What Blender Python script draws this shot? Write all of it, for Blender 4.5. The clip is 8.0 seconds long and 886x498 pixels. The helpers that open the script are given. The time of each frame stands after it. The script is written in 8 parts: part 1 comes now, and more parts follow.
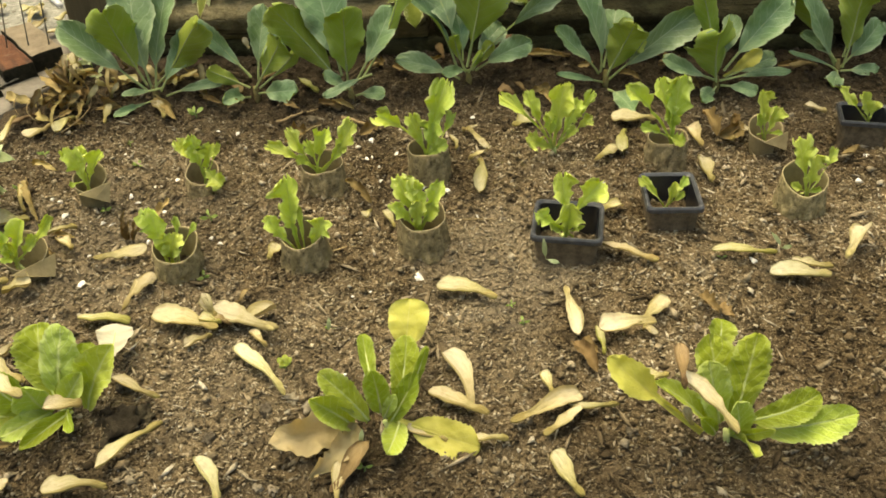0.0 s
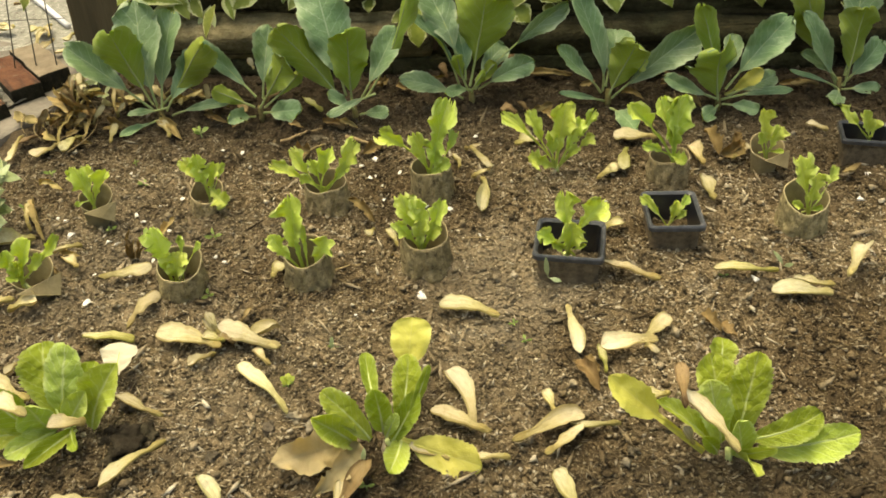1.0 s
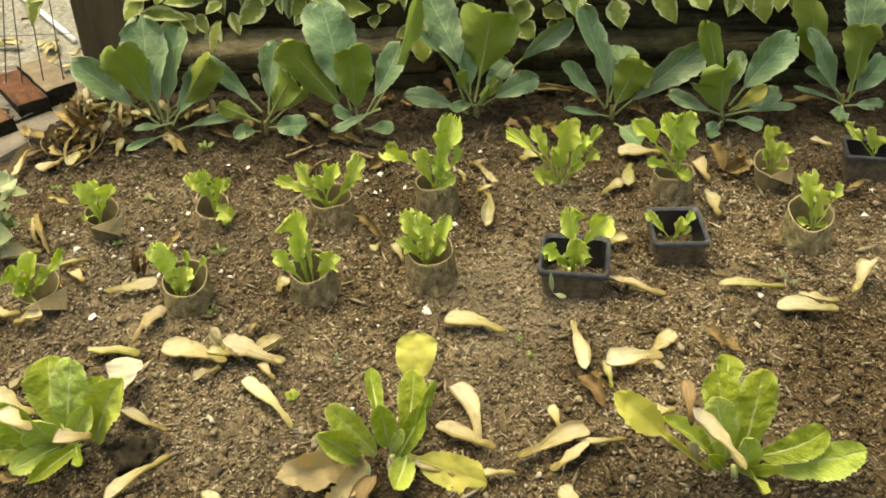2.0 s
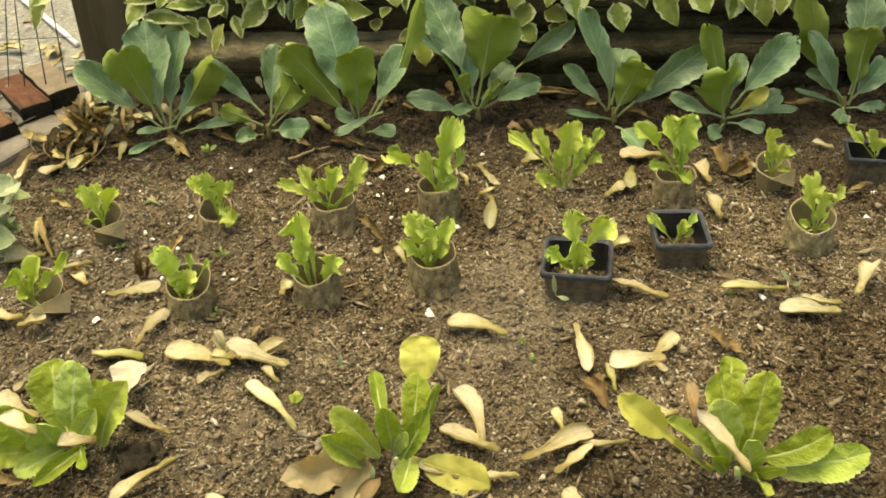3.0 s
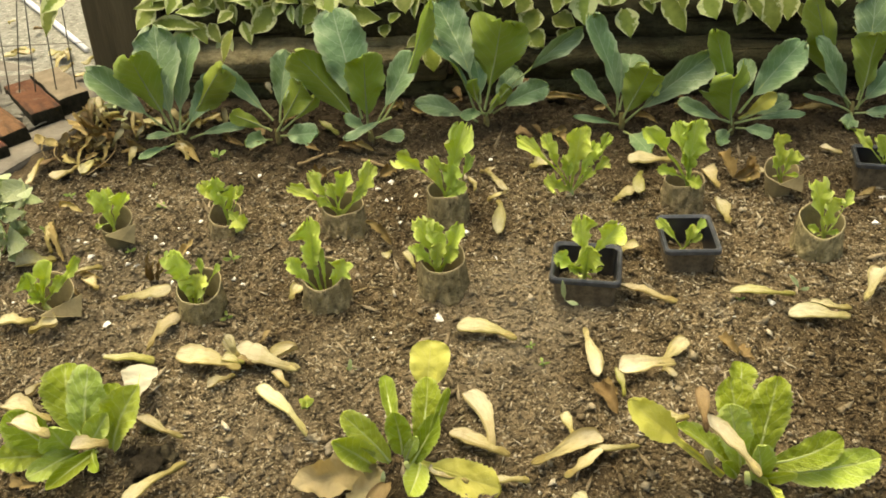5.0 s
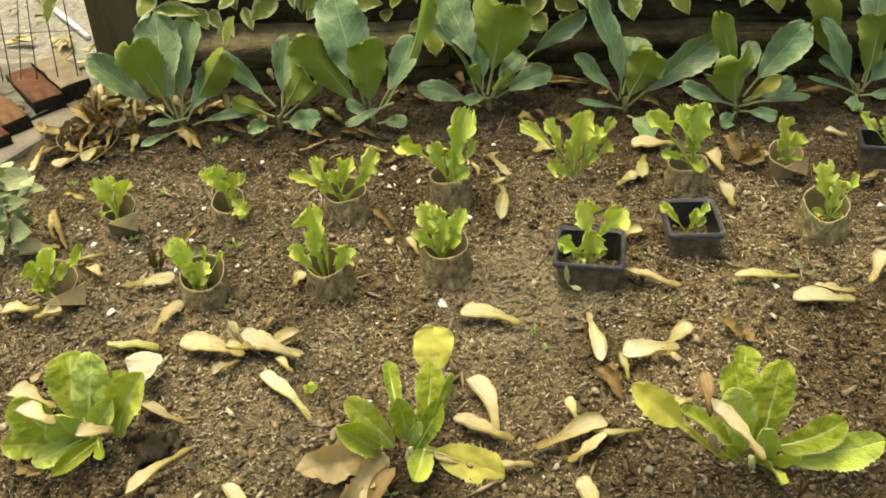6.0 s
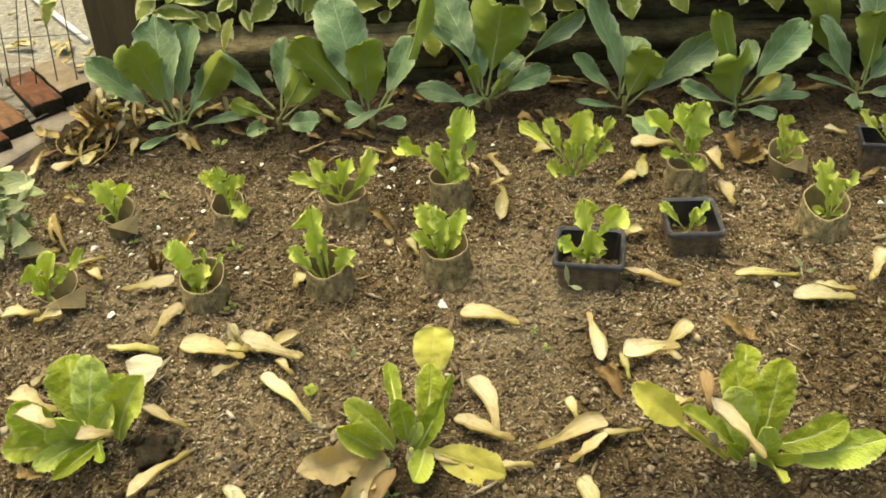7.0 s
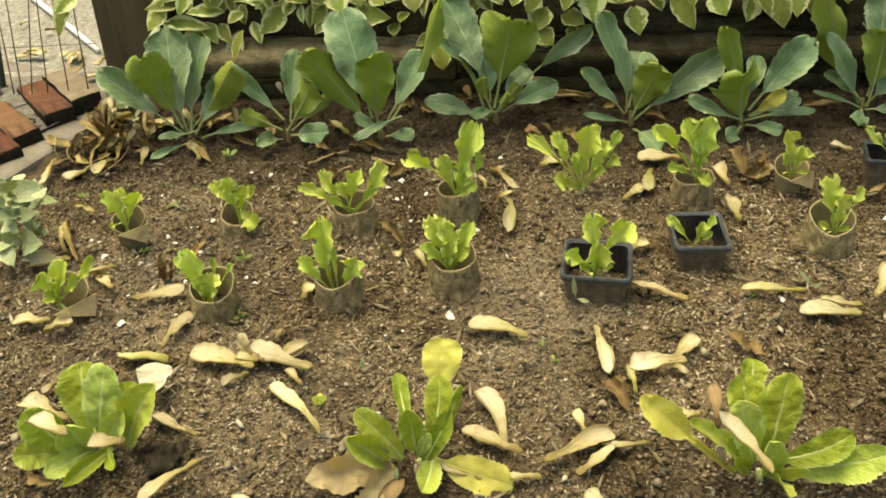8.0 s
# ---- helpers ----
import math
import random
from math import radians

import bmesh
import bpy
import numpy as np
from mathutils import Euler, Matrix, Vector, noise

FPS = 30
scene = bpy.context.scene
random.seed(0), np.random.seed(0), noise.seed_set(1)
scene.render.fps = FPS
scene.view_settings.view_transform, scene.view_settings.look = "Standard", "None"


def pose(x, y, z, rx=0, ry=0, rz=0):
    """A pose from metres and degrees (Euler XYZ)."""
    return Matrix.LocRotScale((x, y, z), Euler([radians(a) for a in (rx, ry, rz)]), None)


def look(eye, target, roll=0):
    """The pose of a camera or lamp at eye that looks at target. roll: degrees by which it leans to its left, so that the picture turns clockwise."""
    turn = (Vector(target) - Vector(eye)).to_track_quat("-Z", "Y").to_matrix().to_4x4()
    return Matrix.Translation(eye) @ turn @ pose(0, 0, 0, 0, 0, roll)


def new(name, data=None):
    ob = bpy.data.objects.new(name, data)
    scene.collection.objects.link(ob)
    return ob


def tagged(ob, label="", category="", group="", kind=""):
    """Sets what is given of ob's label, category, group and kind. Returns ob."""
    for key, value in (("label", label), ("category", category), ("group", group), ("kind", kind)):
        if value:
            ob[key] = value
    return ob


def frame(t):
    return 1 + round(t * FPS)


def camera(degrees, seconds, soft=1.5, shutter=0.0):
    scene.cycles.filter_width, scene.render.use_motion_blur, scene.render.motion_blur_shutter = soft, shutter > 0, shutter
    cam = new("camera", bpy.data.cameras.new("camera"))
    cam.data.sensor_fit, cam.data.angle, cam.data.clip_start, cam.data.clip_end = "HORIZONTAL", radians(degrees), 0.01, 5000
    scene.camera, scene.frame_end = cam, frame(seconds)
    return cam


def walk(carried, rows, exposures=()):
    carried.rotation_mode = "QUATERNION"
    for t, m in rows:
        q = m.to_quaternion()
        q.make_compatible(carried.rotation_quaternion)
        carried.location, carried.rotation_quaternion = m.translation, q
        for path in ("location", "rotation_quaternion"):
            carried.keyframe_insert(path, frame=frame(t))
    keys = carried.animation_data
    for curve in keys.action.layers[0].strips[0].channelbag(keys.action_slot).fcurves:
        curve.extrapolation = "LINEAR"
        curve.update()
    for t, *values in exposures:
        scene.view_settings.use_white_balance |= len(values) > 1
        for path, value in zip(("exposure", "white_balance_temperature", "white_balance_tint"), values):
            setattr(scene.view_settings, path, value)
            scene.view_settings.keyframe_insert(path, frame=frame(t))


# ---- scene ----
cam = camera(55.0, 8.0, soft=1.7)
EXPOSURE, KELVIN = 1.33, 8400
PATH = [
    (0, (0.011, -0.005, 0.519), (0.009, 1.565, -0.72), -3.1),
    (0.5, (0.012, -0.005, 0.52), (0.004, 1.576, -0.705), -3.3),
    (1, (0.014, -0.007, 0.523), (0.001, 1.587, -0.685), -3.4),
    (1.5, (0.013, -0.007, 0.525), (-0.004, 1.6, -0.666), -3.3),
    (3, (0.009, -0.008, 0.527), (-0.008, 1.608, -0.651), -3.4),
    (3.5, (0.008, -0.009, 0.528), (-0.009, 1.611, -0.645), -3.3),
    (4, (0.008, -0.009, 0.528), (-0.011, 1.613, -0.641), -3.5),
    (4.5, (0.005, -0.01, 0.529), (-0.021, 1.617, -0.635), -3.5),
    (6, (0.006, -0.009, 0.528), (-0.034, 1.594, -0.667), -4.2),
    (6.5, (0.008, -0.008, 0.526), (-0.039, 1.589, -0.678), -4.7),
    (7, (0.008, -0.009, 0.527), (-0.036, 1.596, -0.665), -4.7),
    (7.5, (0.004, -0.012, 0.529), (-0.036, 1.603, -0.65), -4.1),
    (8, (0.002, -0.013, 0.532), (-0.045, 1.607, -0.64), -4.2),
]
walk(cam, [(t, look(eye, target, roll)) for t, eye, target, roll in PATH], [(0, EXPOSURE, KELVIN, 0), (8, EXPOSURE, KELVIN, 0)])

# ---- world, sun, exposure ----
world = bpy.data.worlds.new("sky")
scene.world = world
world.use_nodes = True
wn = world.node_tree
sky = wn.nodes.new("ShaderNodeTexSky")
sky.sky_type, sky.sun_disc = "NISHITA", False
sky.sun_elevation, sky.sun_rotation = radians(74), radians(316)
sky.dust_density, sky.ozone_density, sky.air_density = 6.0, 1.0, 1.0
wn.links.new(sky.outputs["Color"], wn.nodes["Background"].inputs["Color"])
wn.nodes["Background"].inputs["Strength"].default_value = 0.112
sun = new("sun", bpy.data.lights.new("sun", "SUN"))
sun.data.energy, sun.data.angle, sun.data.color = 1.5, radians(48), (1.0, 0.91, 0.74)
sun.matrix_world = look((-0.4, 0.42, 2.1), (0, 0, 0))


# ---- materials ----
class Nodes:
    """A short way to write a node tree."""

    def __init__(self, name):
        self.mat = bpy.data.materials.new(name)
        self.mat.use_nodes = True
        self.tree = self.mat.node_tree
        self.bsdf = self.tree.nodes["Principled BSDF"]
        self.out = self.tree.nodes["Material Output"]

    def add(self, kind):
        return self.tree.nodes.new(kind)

    def link(self, a, b):
        self.tree.links.new(a, b)

    def put(self, value, socket):
        if isinstance(value, bpy.types.NodeSocket):
            self.link(value, socket)
        else:
            socket.default_value = value

    def coords(self, kind="Object"):
        return self.add("ShaderNodeTexCoord").outputs[kind]

    def noise(self, scale, detail=4.0, rough=0.55, vector=None, stretch=None):
        vector = vector or self.coords()
        if stretch:
            m = self.add("ShaderNodeMapping")
            m.inputs["Scale"].default_value = stretch
            self.link(vector, m.inputs["Vector"])
            vector = m.outputs["Vector"]
        n = self.add("ShaderNodeTexNoise")
        n.inputs["Scale"].default_value, n.inputs["Detail"].default_value = scale, detail
        n.inputs["Roughness"].default_value = rough
        self.link(vector, n.inputs["Vector"])
        return n.outputs["Fac"]

    def ramp(self, value, *stops):
        r = self.add("ShaderNodeValToRGB")
        while len(r.color_ramp.elements) < len(stops):
            r.color_ramp.elements.new(0.5)
        for e, (at, col) in zip(r.color_ramp.elements, stops):
            e.position, e.color = at, (*col, 1)
        self.link(value, r.inputs["Fac"])
        return r.outputs["Color"]

    def math(self, op, a, b=0.0, c=0.0):
        n = self.add("ShaderNodeMath")
        n.operation = op
        for v, s in zip((a, b, c), n.inputs):
            self.put(v, s)
        return n.outputs[0]

    def mix(self, fac, a, b, blend="MIX"):
        n = self.add("ShaderNodeMix")
        n.data_type, n.blend_type = "RGBA", blend
        self.put(fac, n.inputs["Factor"])
        for v, s in ((a, n.inputs[6]), (b, n.inputs[7])):
            self.put((*v, 1) if isinstance(v, tuple) and len(v) == 3 else v, s)
        return n.outputs[2]

    def vary(self, colour, hue=0.02, value=0.25, source=None):
        r = source or self.add("ShaderNodeObjectInfo").outputs["Random"]
        n = self.add("ShaderNodeHueSaturation")
        self.link(self.math("MULTIPLY_ADD", r, 2 * hue, 0.5 - hue), n.inputs["Hue"])
        r2 = self.math("FRACT", self.math("MULTIPLY", r, 7.31))
        self.link(self.math("MULTIPLY_ADD", r2, 2 * value, 1 - value), n.inputs["Value"])
        self.put(colour, n.inputs["Color"])
        return n.outputs["Color"]

    def bump(self, height, strength=0.4, distance=0.002):
        b = self.add("ShaderNodeBump")
        b.inputs["Strength"].default_value, b.inputs["Distance"].default_value = strength, distance
        self.link(height, b.inputs["Height"])
        self.link(b.outputs["Normal"], self.bsdf.inputs["Normal"])
        return b.outputs["Normal"]

    def finish(self, colour, rough=0.8, spec=0.3):
        self.put(colour, self.bsdf.inputs["Base Color"])
        self.put(rough, self.bsdf.inputs["Roughness"])
        self.bsdf.inputs["Specular IOR Level"].default_value = spec
        return self.mat

    def thin(self, colour, share):
        """Lets part of the light through, as a leaf does."""
        t = self.add("ShaderNodeBsdfTranslucent")
        self.put(colour, t.inputs["Color"])
        m = self.add("ShaderNodeMixShader")
        m.inputs["Fac"].default_value = share
        self.link(self.bsdf.outputs[0], m.inputs[1])
        self.link(t.outputs[0], m.inputs[2])
        self.link(m.outputs[0], self.out.inputs["Surface"])


def leaf_material(name, dark, light, vein, through_colour, side_veins=9, slant=2.2, rough=0.45, spec=0.4, share=0.35, blotch=0.5, vein_width=0.16, pale=0.3, crumple=0.35, relief=0.7, depth=0.0022, rib=0.07, vein_mix=0.42):
    n = Nodes(name)
    uv = n.add("ShaderNodeSeparateXYZ")
    n.link(n.coords("UV"), uv.inputs[0])
    a = n.math("MULTIPLY", n.math("ABSOLUTE", n.math("SUBTRACT", uv.outputs["X"], 0.5)), 2.0)
    wob = n.noise(70, 2)
    p = n.math("SUBTRACT", n.math("MULTIPLY", uv.outputs["Y"], side_veins), n.math("MULTIPLY", a, slant))
    p = n.math("ADD", p, n.math("MULTIPLY", wob, 0.9))
    tri = n.math("ABSOLUTE", n.math("SUBTRACT", n.math("FRACT", p), 0.5))
    side = n.math("SMOOTH_MIN", 1.0, n.math("SUBTRACT", 1.0, n.math("DIVIDE", tri, vein_width)), 0.1)
    side = n.math("MULTIPLY", n.math("MAXIMUM", side, 0.0), 0.55)
    mid = n.math("MAXIMUM", n.math("SUBTRACT", 1.0, n.math("DIVIDE", a, n.math("MULTIPLY_ADD", uv.outputs["Y"], -0.85 * rib, 1.25 * rib))), 0.0)
    veins = n.math("MAXIMUM", side, mid)
    base = n.mix(n.math("MULTIPLY_ADD", n.noise(55, 4, 0.6), 1.3, -0.15), dark, light)
    crinkle = n.noise(270, 3, 0.6)
    base = n.mix(n.ramp(crinkle, (0.40, (crumple, crumple, crumple)), (0.60, (0, 0, 0))), base, dark)
    base = n.vary(base, 0.014, 0.13)
    # paler towards the stalk
    base = n.mix(n.ramp(uv.outputs["Y"], (0.12, (pale, pale, pale)), (0.62, (0, 0, 0))), base, vein)
    col = n.mix(n.math("MULTIPLY", veins, vein_mix), base, vein)
    col = n.mix(n.ramp(n.math("ADD", a, n.math("MULTIPLY_ADD", wob, 0.2, -0.1)), (0.74, (0, 0, 0)), (0.98, (0.45, 0.45, 0.45))), col, vein)
    spots = n.ramp(n.noise(160, 3), (0.66, (0, 0, 0)), (0.78, (1, 1, 1)))
    col = n.mix(n.math("MULTIPLY", spots, 0.22 * blotch), col, (0.09, 0.06, 0.025))
    height = n.math("ADD", n.math("MULTIPLY", veins, -0.22), n.math("ADD", n.math("MULTIPLY", n.noise(120, 3, 0.6), 0.5), n.math("MULTIPLY", crinkle, 0.9)))
    n.bump(height, relief, depth)
    n.finish(col, rough, spec)
    n.thin(n.mix(n.math("MULTIPLY", veins, 0.4), through_colour, vein), share)
    return n.mat


M = {}
M["brassica_up"] = leaf_material("brassica_upper", (0.108, 0.205, 0.086), (0.245, 0.365, 0.175), (0.52, 0.60, 0.40), (0.24, 0.39, 0.03), rough=0.40, spec=0.5, share=0.16, vein_width=0.08, crumple=0.25, relief=0.6, vein_mix=0.55)
M["brassica_under"] = leaf_material("brassica_under", (0.34, 0.46, 0.066), (0.53, 0.63, 0.16), (0.62, 0.68, 0.31), (0.54, 0.65, 0.03), rough=0.45, share=0.55, crumple=0.15, relief=0.5, vein_width=0.12)
M["lettuce"] = leaf_material("lettuce_leaf", (0.47, 0.60, 0.08), (0.71, 0.81, 0.25), (0.78, 0.84, 0.42), (0.70, 0.80, 0.08), side_veins=7, rough=0.36, spec=0.4, share=0.42, blotch=0.1, vein_width=0.10, crumple=0.28, relief=0.65)
M["romaine"] = leaf_material("romaine_leaf", (0.235, 0.335, 0.028), (0.395, 0.485, 0.070), (0.62, 0.68, 0.27), (0.50, 0.58, 0.02), side_veins=7, rough=0.45, spec=0.28, share=0.44, blotch=0.25, vein_width=0.10, crumple=0.20, relief=0.85, pale=0.12, depth=0.0026, rib=0.16, vein_mix=0.7)
M["blue_romaine"] = leaf_material("romaine_inner_leaf", (0.41, 0.54, 0.10), (0.61, 0.72, 0.23), (0.76, 0.82, 0.46), (0.55, 0.65, 0.06), side_veins=7, rough=0.45, spec=0.28, share=0.44, blotch=0.25, vein_width=0.10, crumple=0.20, relief=0.85, pale=0.12, depth=0.0026, rib=0.16, vein_mix=0.7)
M["pale_romaine"] = leaf_material("romaine_pale_leaf", (0.40, 0.51, 0.06), (0.58, 0.66, 0.17), (0.73, 0.79, 0.40), (0.56, 0.63, 0.03), side_veins=7, rough=0.45, spec=0.28, share=0.44, blotch=0.25, vein_width=0.10, crumple=0.20, relief=0.85, pale=0.12, depth=0.0026, rib=0.16, vein_mix=0.7)
M["yellow"] = leaf_material("yellowing_leaf", (0.51, 0.52, 0.10), (0.71, 0.70, 0.22), (0.72, 0.70, 0.29), (0.74, 0.73, 0.12), side_veins=7, rough=0.5, share=0.50, blotch=0.8, vein_width=0.07, crumple=0.2, relief=0.5)
M["dry"] = leaf_material("withered_leaf", (0.45, 0.395, 0.22), (0.74, 0.675, 0.44), (0.58, 0.49, 0.28), (0.70, 0.58, 0.30), rough=0.75, spec=0.2, share=0.54, blotch=1.6, relief=0.9)
M["bleached"] = leaf_material("bleached_leaf", (0.66, 0.63, 0.50), (0.88, 0.85, 0.74), (0.80, 0.76, 0.64), (0.86, 0.83, 0.72), rough=0.7, spec=0.2, share=0.55, blotch=0.3, relief=0.6)
M["litter"] = leaf_material("dry_litter", (0.34, 0.26, 0.10), (0.62, 0.51, 0.25), (0.48, 0.38, 0.18), (0.5, 0.38, 0.12), rough=0.75, spec=0.2, share=0.35, blotch=1.0, relief=0.6)
M["weed"] = leaf_material("weed_leaf", (0.20, 0.29, 0.05), (0.34, 0.43, 0.11), (0.45, 0.58, 0.3), (0.3, 0.5, 0.05), share=0.3)
M["nettle"] = leaf_material("nettle_leaf", (0.32, 0.40, 0.18), (0.56, 0.62, 0.37), (0.66, 0.70, 0.48), (0.44, 0.56, 0.16), side_veins=6, share=0.3)


def ivy_material():
    n = Nodes("variegated_leaf")
    uv = n.add("ShaderNodeSeparateXYZ")
    n.link(n.coords("UV"), uv.inputs[0])
    a = n.math("MULTIPLY", n.math("ABSOLUTE", n.math("SUBTRACT", uv.outputs["X"], 0.5)), 2.0)
    edge = n.math("ADD", a, n.math("MULTIPLY_ADD", n.noise(110, 4, 0.7), 1.5, -0.75))
    edge = n.math("ADD", edge, n.math("MULTIPLY_ADD", n.add("ShaderNodeObjectInfo").outputs["Random"], 0.5, -0.25))
    green = n.mix(n.noise(120, 3), (0.16, 0.23, 0.03), (0.42, 0.48, 0.10))
    green = n.vary(green, 0.015, 0.35)
    cream = n.vary((0.75, 0.77, 0.39, 1), 0.012, 0.2)
    col = n.mix(n.ramp(edge, (0.52, (0, 0, 0)), (0.70, (1, 1, 1))), green, cream)
    n.bump(n.noise(180, 3), 0.3, 0.001)
    n.finish(col, 0.45, 0.4)
    n.thin(col, 0.3)
    return n.mat


M["ivy"] = ivy_material()


def soil_material(name, islands=False):
    n = Nodes(name)
    fine, mid, wide = n.noise(420, 5, 0.7), n.noise(70, 4), n.noise(7, 3)
    dark, brown, pale = (0.039, 0.030, 0.018), (0.195, 0.146, 0.084), (0.47, 0.39, 0.26)
    col = n.mix(n.math("MULTIPLY_ADD", mid, 2.0, -0.5), dark, brown)
    col = n.mix(n.ramp(fine, (0.52, (0, 0, 0)), (0.72, (1, 1, 1))), col, pale)
    if islands:
        r = n.add("ShaderNodeNewGeometry").outputs["Random Per Island"]
        own = n.ramp(r, (0.0, (0.022, 0.016, 0.009)), (0.28, (0.100, 0.075, 0.042)), (0.60, (0.295, 0.236, 0.147)), (0.86, (0.53, 0.455, 0.315)), (1.0, (0.70, 0.65, 0.52)))
        col = n.mix(0.8, col, own)
    damp = n.ramp(wide, (0.38, (0.56, 0.53, 0.49)), (0.60, (1.06, 1.06, 1.06)))
    col = n.mix(1.0, col, damp, "MULTIPLY")
    ash = n.ramp(n.noise(5.2, 5, 0.7), (0.60, (0, 0, 0)), (0.74, (1, 1, 1)))
    col = n.mix(n.math("MULTIPLY", ash, 0.35), col, (0.30, 0.27, 0.21))
    # ragged strips at back and front: damp watered soil, with shade painted into it
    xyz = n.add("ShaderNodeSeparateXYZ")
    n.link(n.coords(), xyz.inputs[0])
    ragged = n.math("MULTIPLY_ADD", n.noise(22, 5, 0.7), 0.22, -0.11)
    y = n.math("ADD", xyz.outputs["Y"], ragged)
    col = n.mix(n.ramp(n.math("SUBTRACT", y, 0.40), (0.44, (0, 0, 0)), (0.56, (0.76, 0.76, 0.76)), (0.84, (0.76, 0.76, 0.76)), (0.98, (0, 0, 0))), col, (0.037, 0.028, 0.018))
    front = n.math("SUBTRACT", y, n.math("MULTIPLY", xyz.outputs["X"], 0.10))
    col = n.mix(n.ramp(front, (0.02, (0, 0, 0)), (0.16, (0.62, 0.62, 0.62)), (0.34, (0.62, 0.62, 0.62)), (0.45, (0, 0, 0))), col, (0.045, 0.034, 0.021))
    # soil dried ashy in patches; darker patches, damp with painted shade under the plants
    ash, damp_shade_tone = (0.40, 0.345, 0.25), (0.045, 0.034, 0.021)
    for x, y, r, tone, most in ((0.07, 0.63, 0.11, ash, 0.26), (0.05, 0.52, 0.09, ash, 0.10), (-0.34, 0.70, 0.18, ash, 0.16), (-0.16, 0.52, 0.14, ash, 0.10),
                               (-0.06, 0.39, 0.07, damp_shade_tone, 0.5), (-0.27, 0.435, 0.08, damp_shade_tone, 0.35), (0.46, 1.0, 0.26, damp_shade_tone, 0.45)):
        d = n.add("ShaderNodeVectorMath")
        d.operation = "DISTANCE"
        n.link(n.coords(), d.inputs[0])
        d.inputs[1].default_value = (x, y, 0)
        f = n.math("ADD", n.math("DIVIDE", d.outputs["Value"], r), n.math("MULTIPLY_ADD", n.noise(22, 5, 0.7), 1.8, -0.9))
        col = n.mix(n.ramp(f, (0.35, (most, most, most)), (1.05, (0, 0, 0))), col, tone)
    n.bump(n.math("ADD", fine, mid), 0.8, 0.003)
    return n.finish(col, 0.95, 0.12)


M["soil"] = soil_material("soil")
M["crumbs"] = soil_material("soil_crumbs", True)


def plain(name, dark, light, scale=40, rough=0.8, spec=0.25, bump=0.4, depth=0.001, stretch=None, value=0.15, hue=0.008, metal=0.0):
    n = Nodes(name)
    f = n.noise(scale, 5, 0.65, stretch=stretch)
    g = n.noise(scale * 6, 3, 0.6, stretch=stretch)
    col = n.mix(n.math("MULTIPLY_ADD", f, 2.2, -0.6), dark, light)
    col = n.mix(n.math("MULTIPLY_ADD", g, 0.7, -0.2), col, dark)
    col = n.vary(col, hue, value)
    n.bump(n.math("ADD", f, g), bump, depth)
    n.bsdf.inputs["Metallic"].default_value = metal
    return n.finish(col, rough, spec)


M["shell"] = plain("white_shell", (0.62, 0.60, 0.54), (0.86, 0.85, 0.80), 300, 0.6, value=0.08)
M["stone"] = plain("dry_clod", (0.10, 0.082, 0.055), (0.33, 0.285, 0.21), 150, 0.85)
M["wet_earth"] = plain("wet_earth", (0.024, 0.020, 0.013), (0.095, 0.080, 0.052), 130, 0.95, 0.1, 1.0, 0.003)
M["dark_side"] = plain("dark_side", (0.010, 0.010, 0.007), (0.050, 0.045, 0.030), 90, 0.95, 0.1, 1.0, 0.003)
M["clod"] = plain("soil_clod", (0.065, 0.054, 0.038), (0.23, 0.195, 0.14), 160, 0.95, 0.1, 1.0, 0.003)
M["twig"] = plain("twig_bark", (0.14, 0.10, 0.05), (0.44, 0.34, 0.18), 200, 0.85, stretch=(1, 1, 0.2))
M["plastic"] = plain("black_plastic", (0.008, 0.009, 0.012), (0.027, 0.030, 0.036), 60, 0.28, 0.6, 0.15, 0.0005)
M["dusty_plastic"] = plain("dusty_plastic", (0.020, 0.023, 0.028), (0.085, 0.090, 0.100), 130, 0.36, 0.5, 0.3, 0.0008)
M["muddy_plastic"] = plain("muddy_plastic", (0.058, 0.046, 0.029), (0.26, 0.207, 0.128), 110, 0.9, 0.2, 0.8, 0.002)


def timber_material(name, dark, light):
    """Weathered wood: soft grain, blotches of algae and open cracks along it."""
    n = Nodes(name)
    grain = n.noise(16, 5, 0.7, stretch=(0.35, 2.2, 2.2))
    blotch, fine = n.noise(22, 5, 0.7), n.noise(170, 4, 0.7)
    col = n.mix(n.math("MULTIPLY_ADD", grain, 1.5, -0.25), dark, light)
    col = n.mix(n.ramp(blotch, (0.42, (0.75, 0.75, 0.75)), (0.62, (0, 0, 0))), col, dark)
    col = n.mix(n.ramp(n.noise(30, 3), (0.56, (0, 0, 0)), (0.72, (0.45, 0.45, 0.45))), col, (0.13, 0.135, 0.065))
    crack = n.ramp(n.noise(34, 3, 0.5, stretch=(0.12, 3, 3)), (0.34, (1, 1, 1)), (0.40, (0, 0, 0)))
    col = n.mix(n.math("MULTIPLY", crack, 0.8), col, (0.018, 0.014, 0.009))
    h = n.math("SUBTRACT", n.math("ADD", fine, n.math("MULTIPLY", blotch, 0.6)), n.math("MULTIPLY", crack, 1.2))
    flake = n.ramp(n.noise(95, 5, 0.75, stretch=(0.5, 1.6, 1.6)), (0.50, (0, 0, 0)), (0.62, (0.6, 0.6, 0.6)))
    col = n.mix(flake, col, dark)
    n.bump(h, 1.0, 0.008)
    return n.finish(n.vary(col, 0.01, 0.15), 0.92, 0.12)


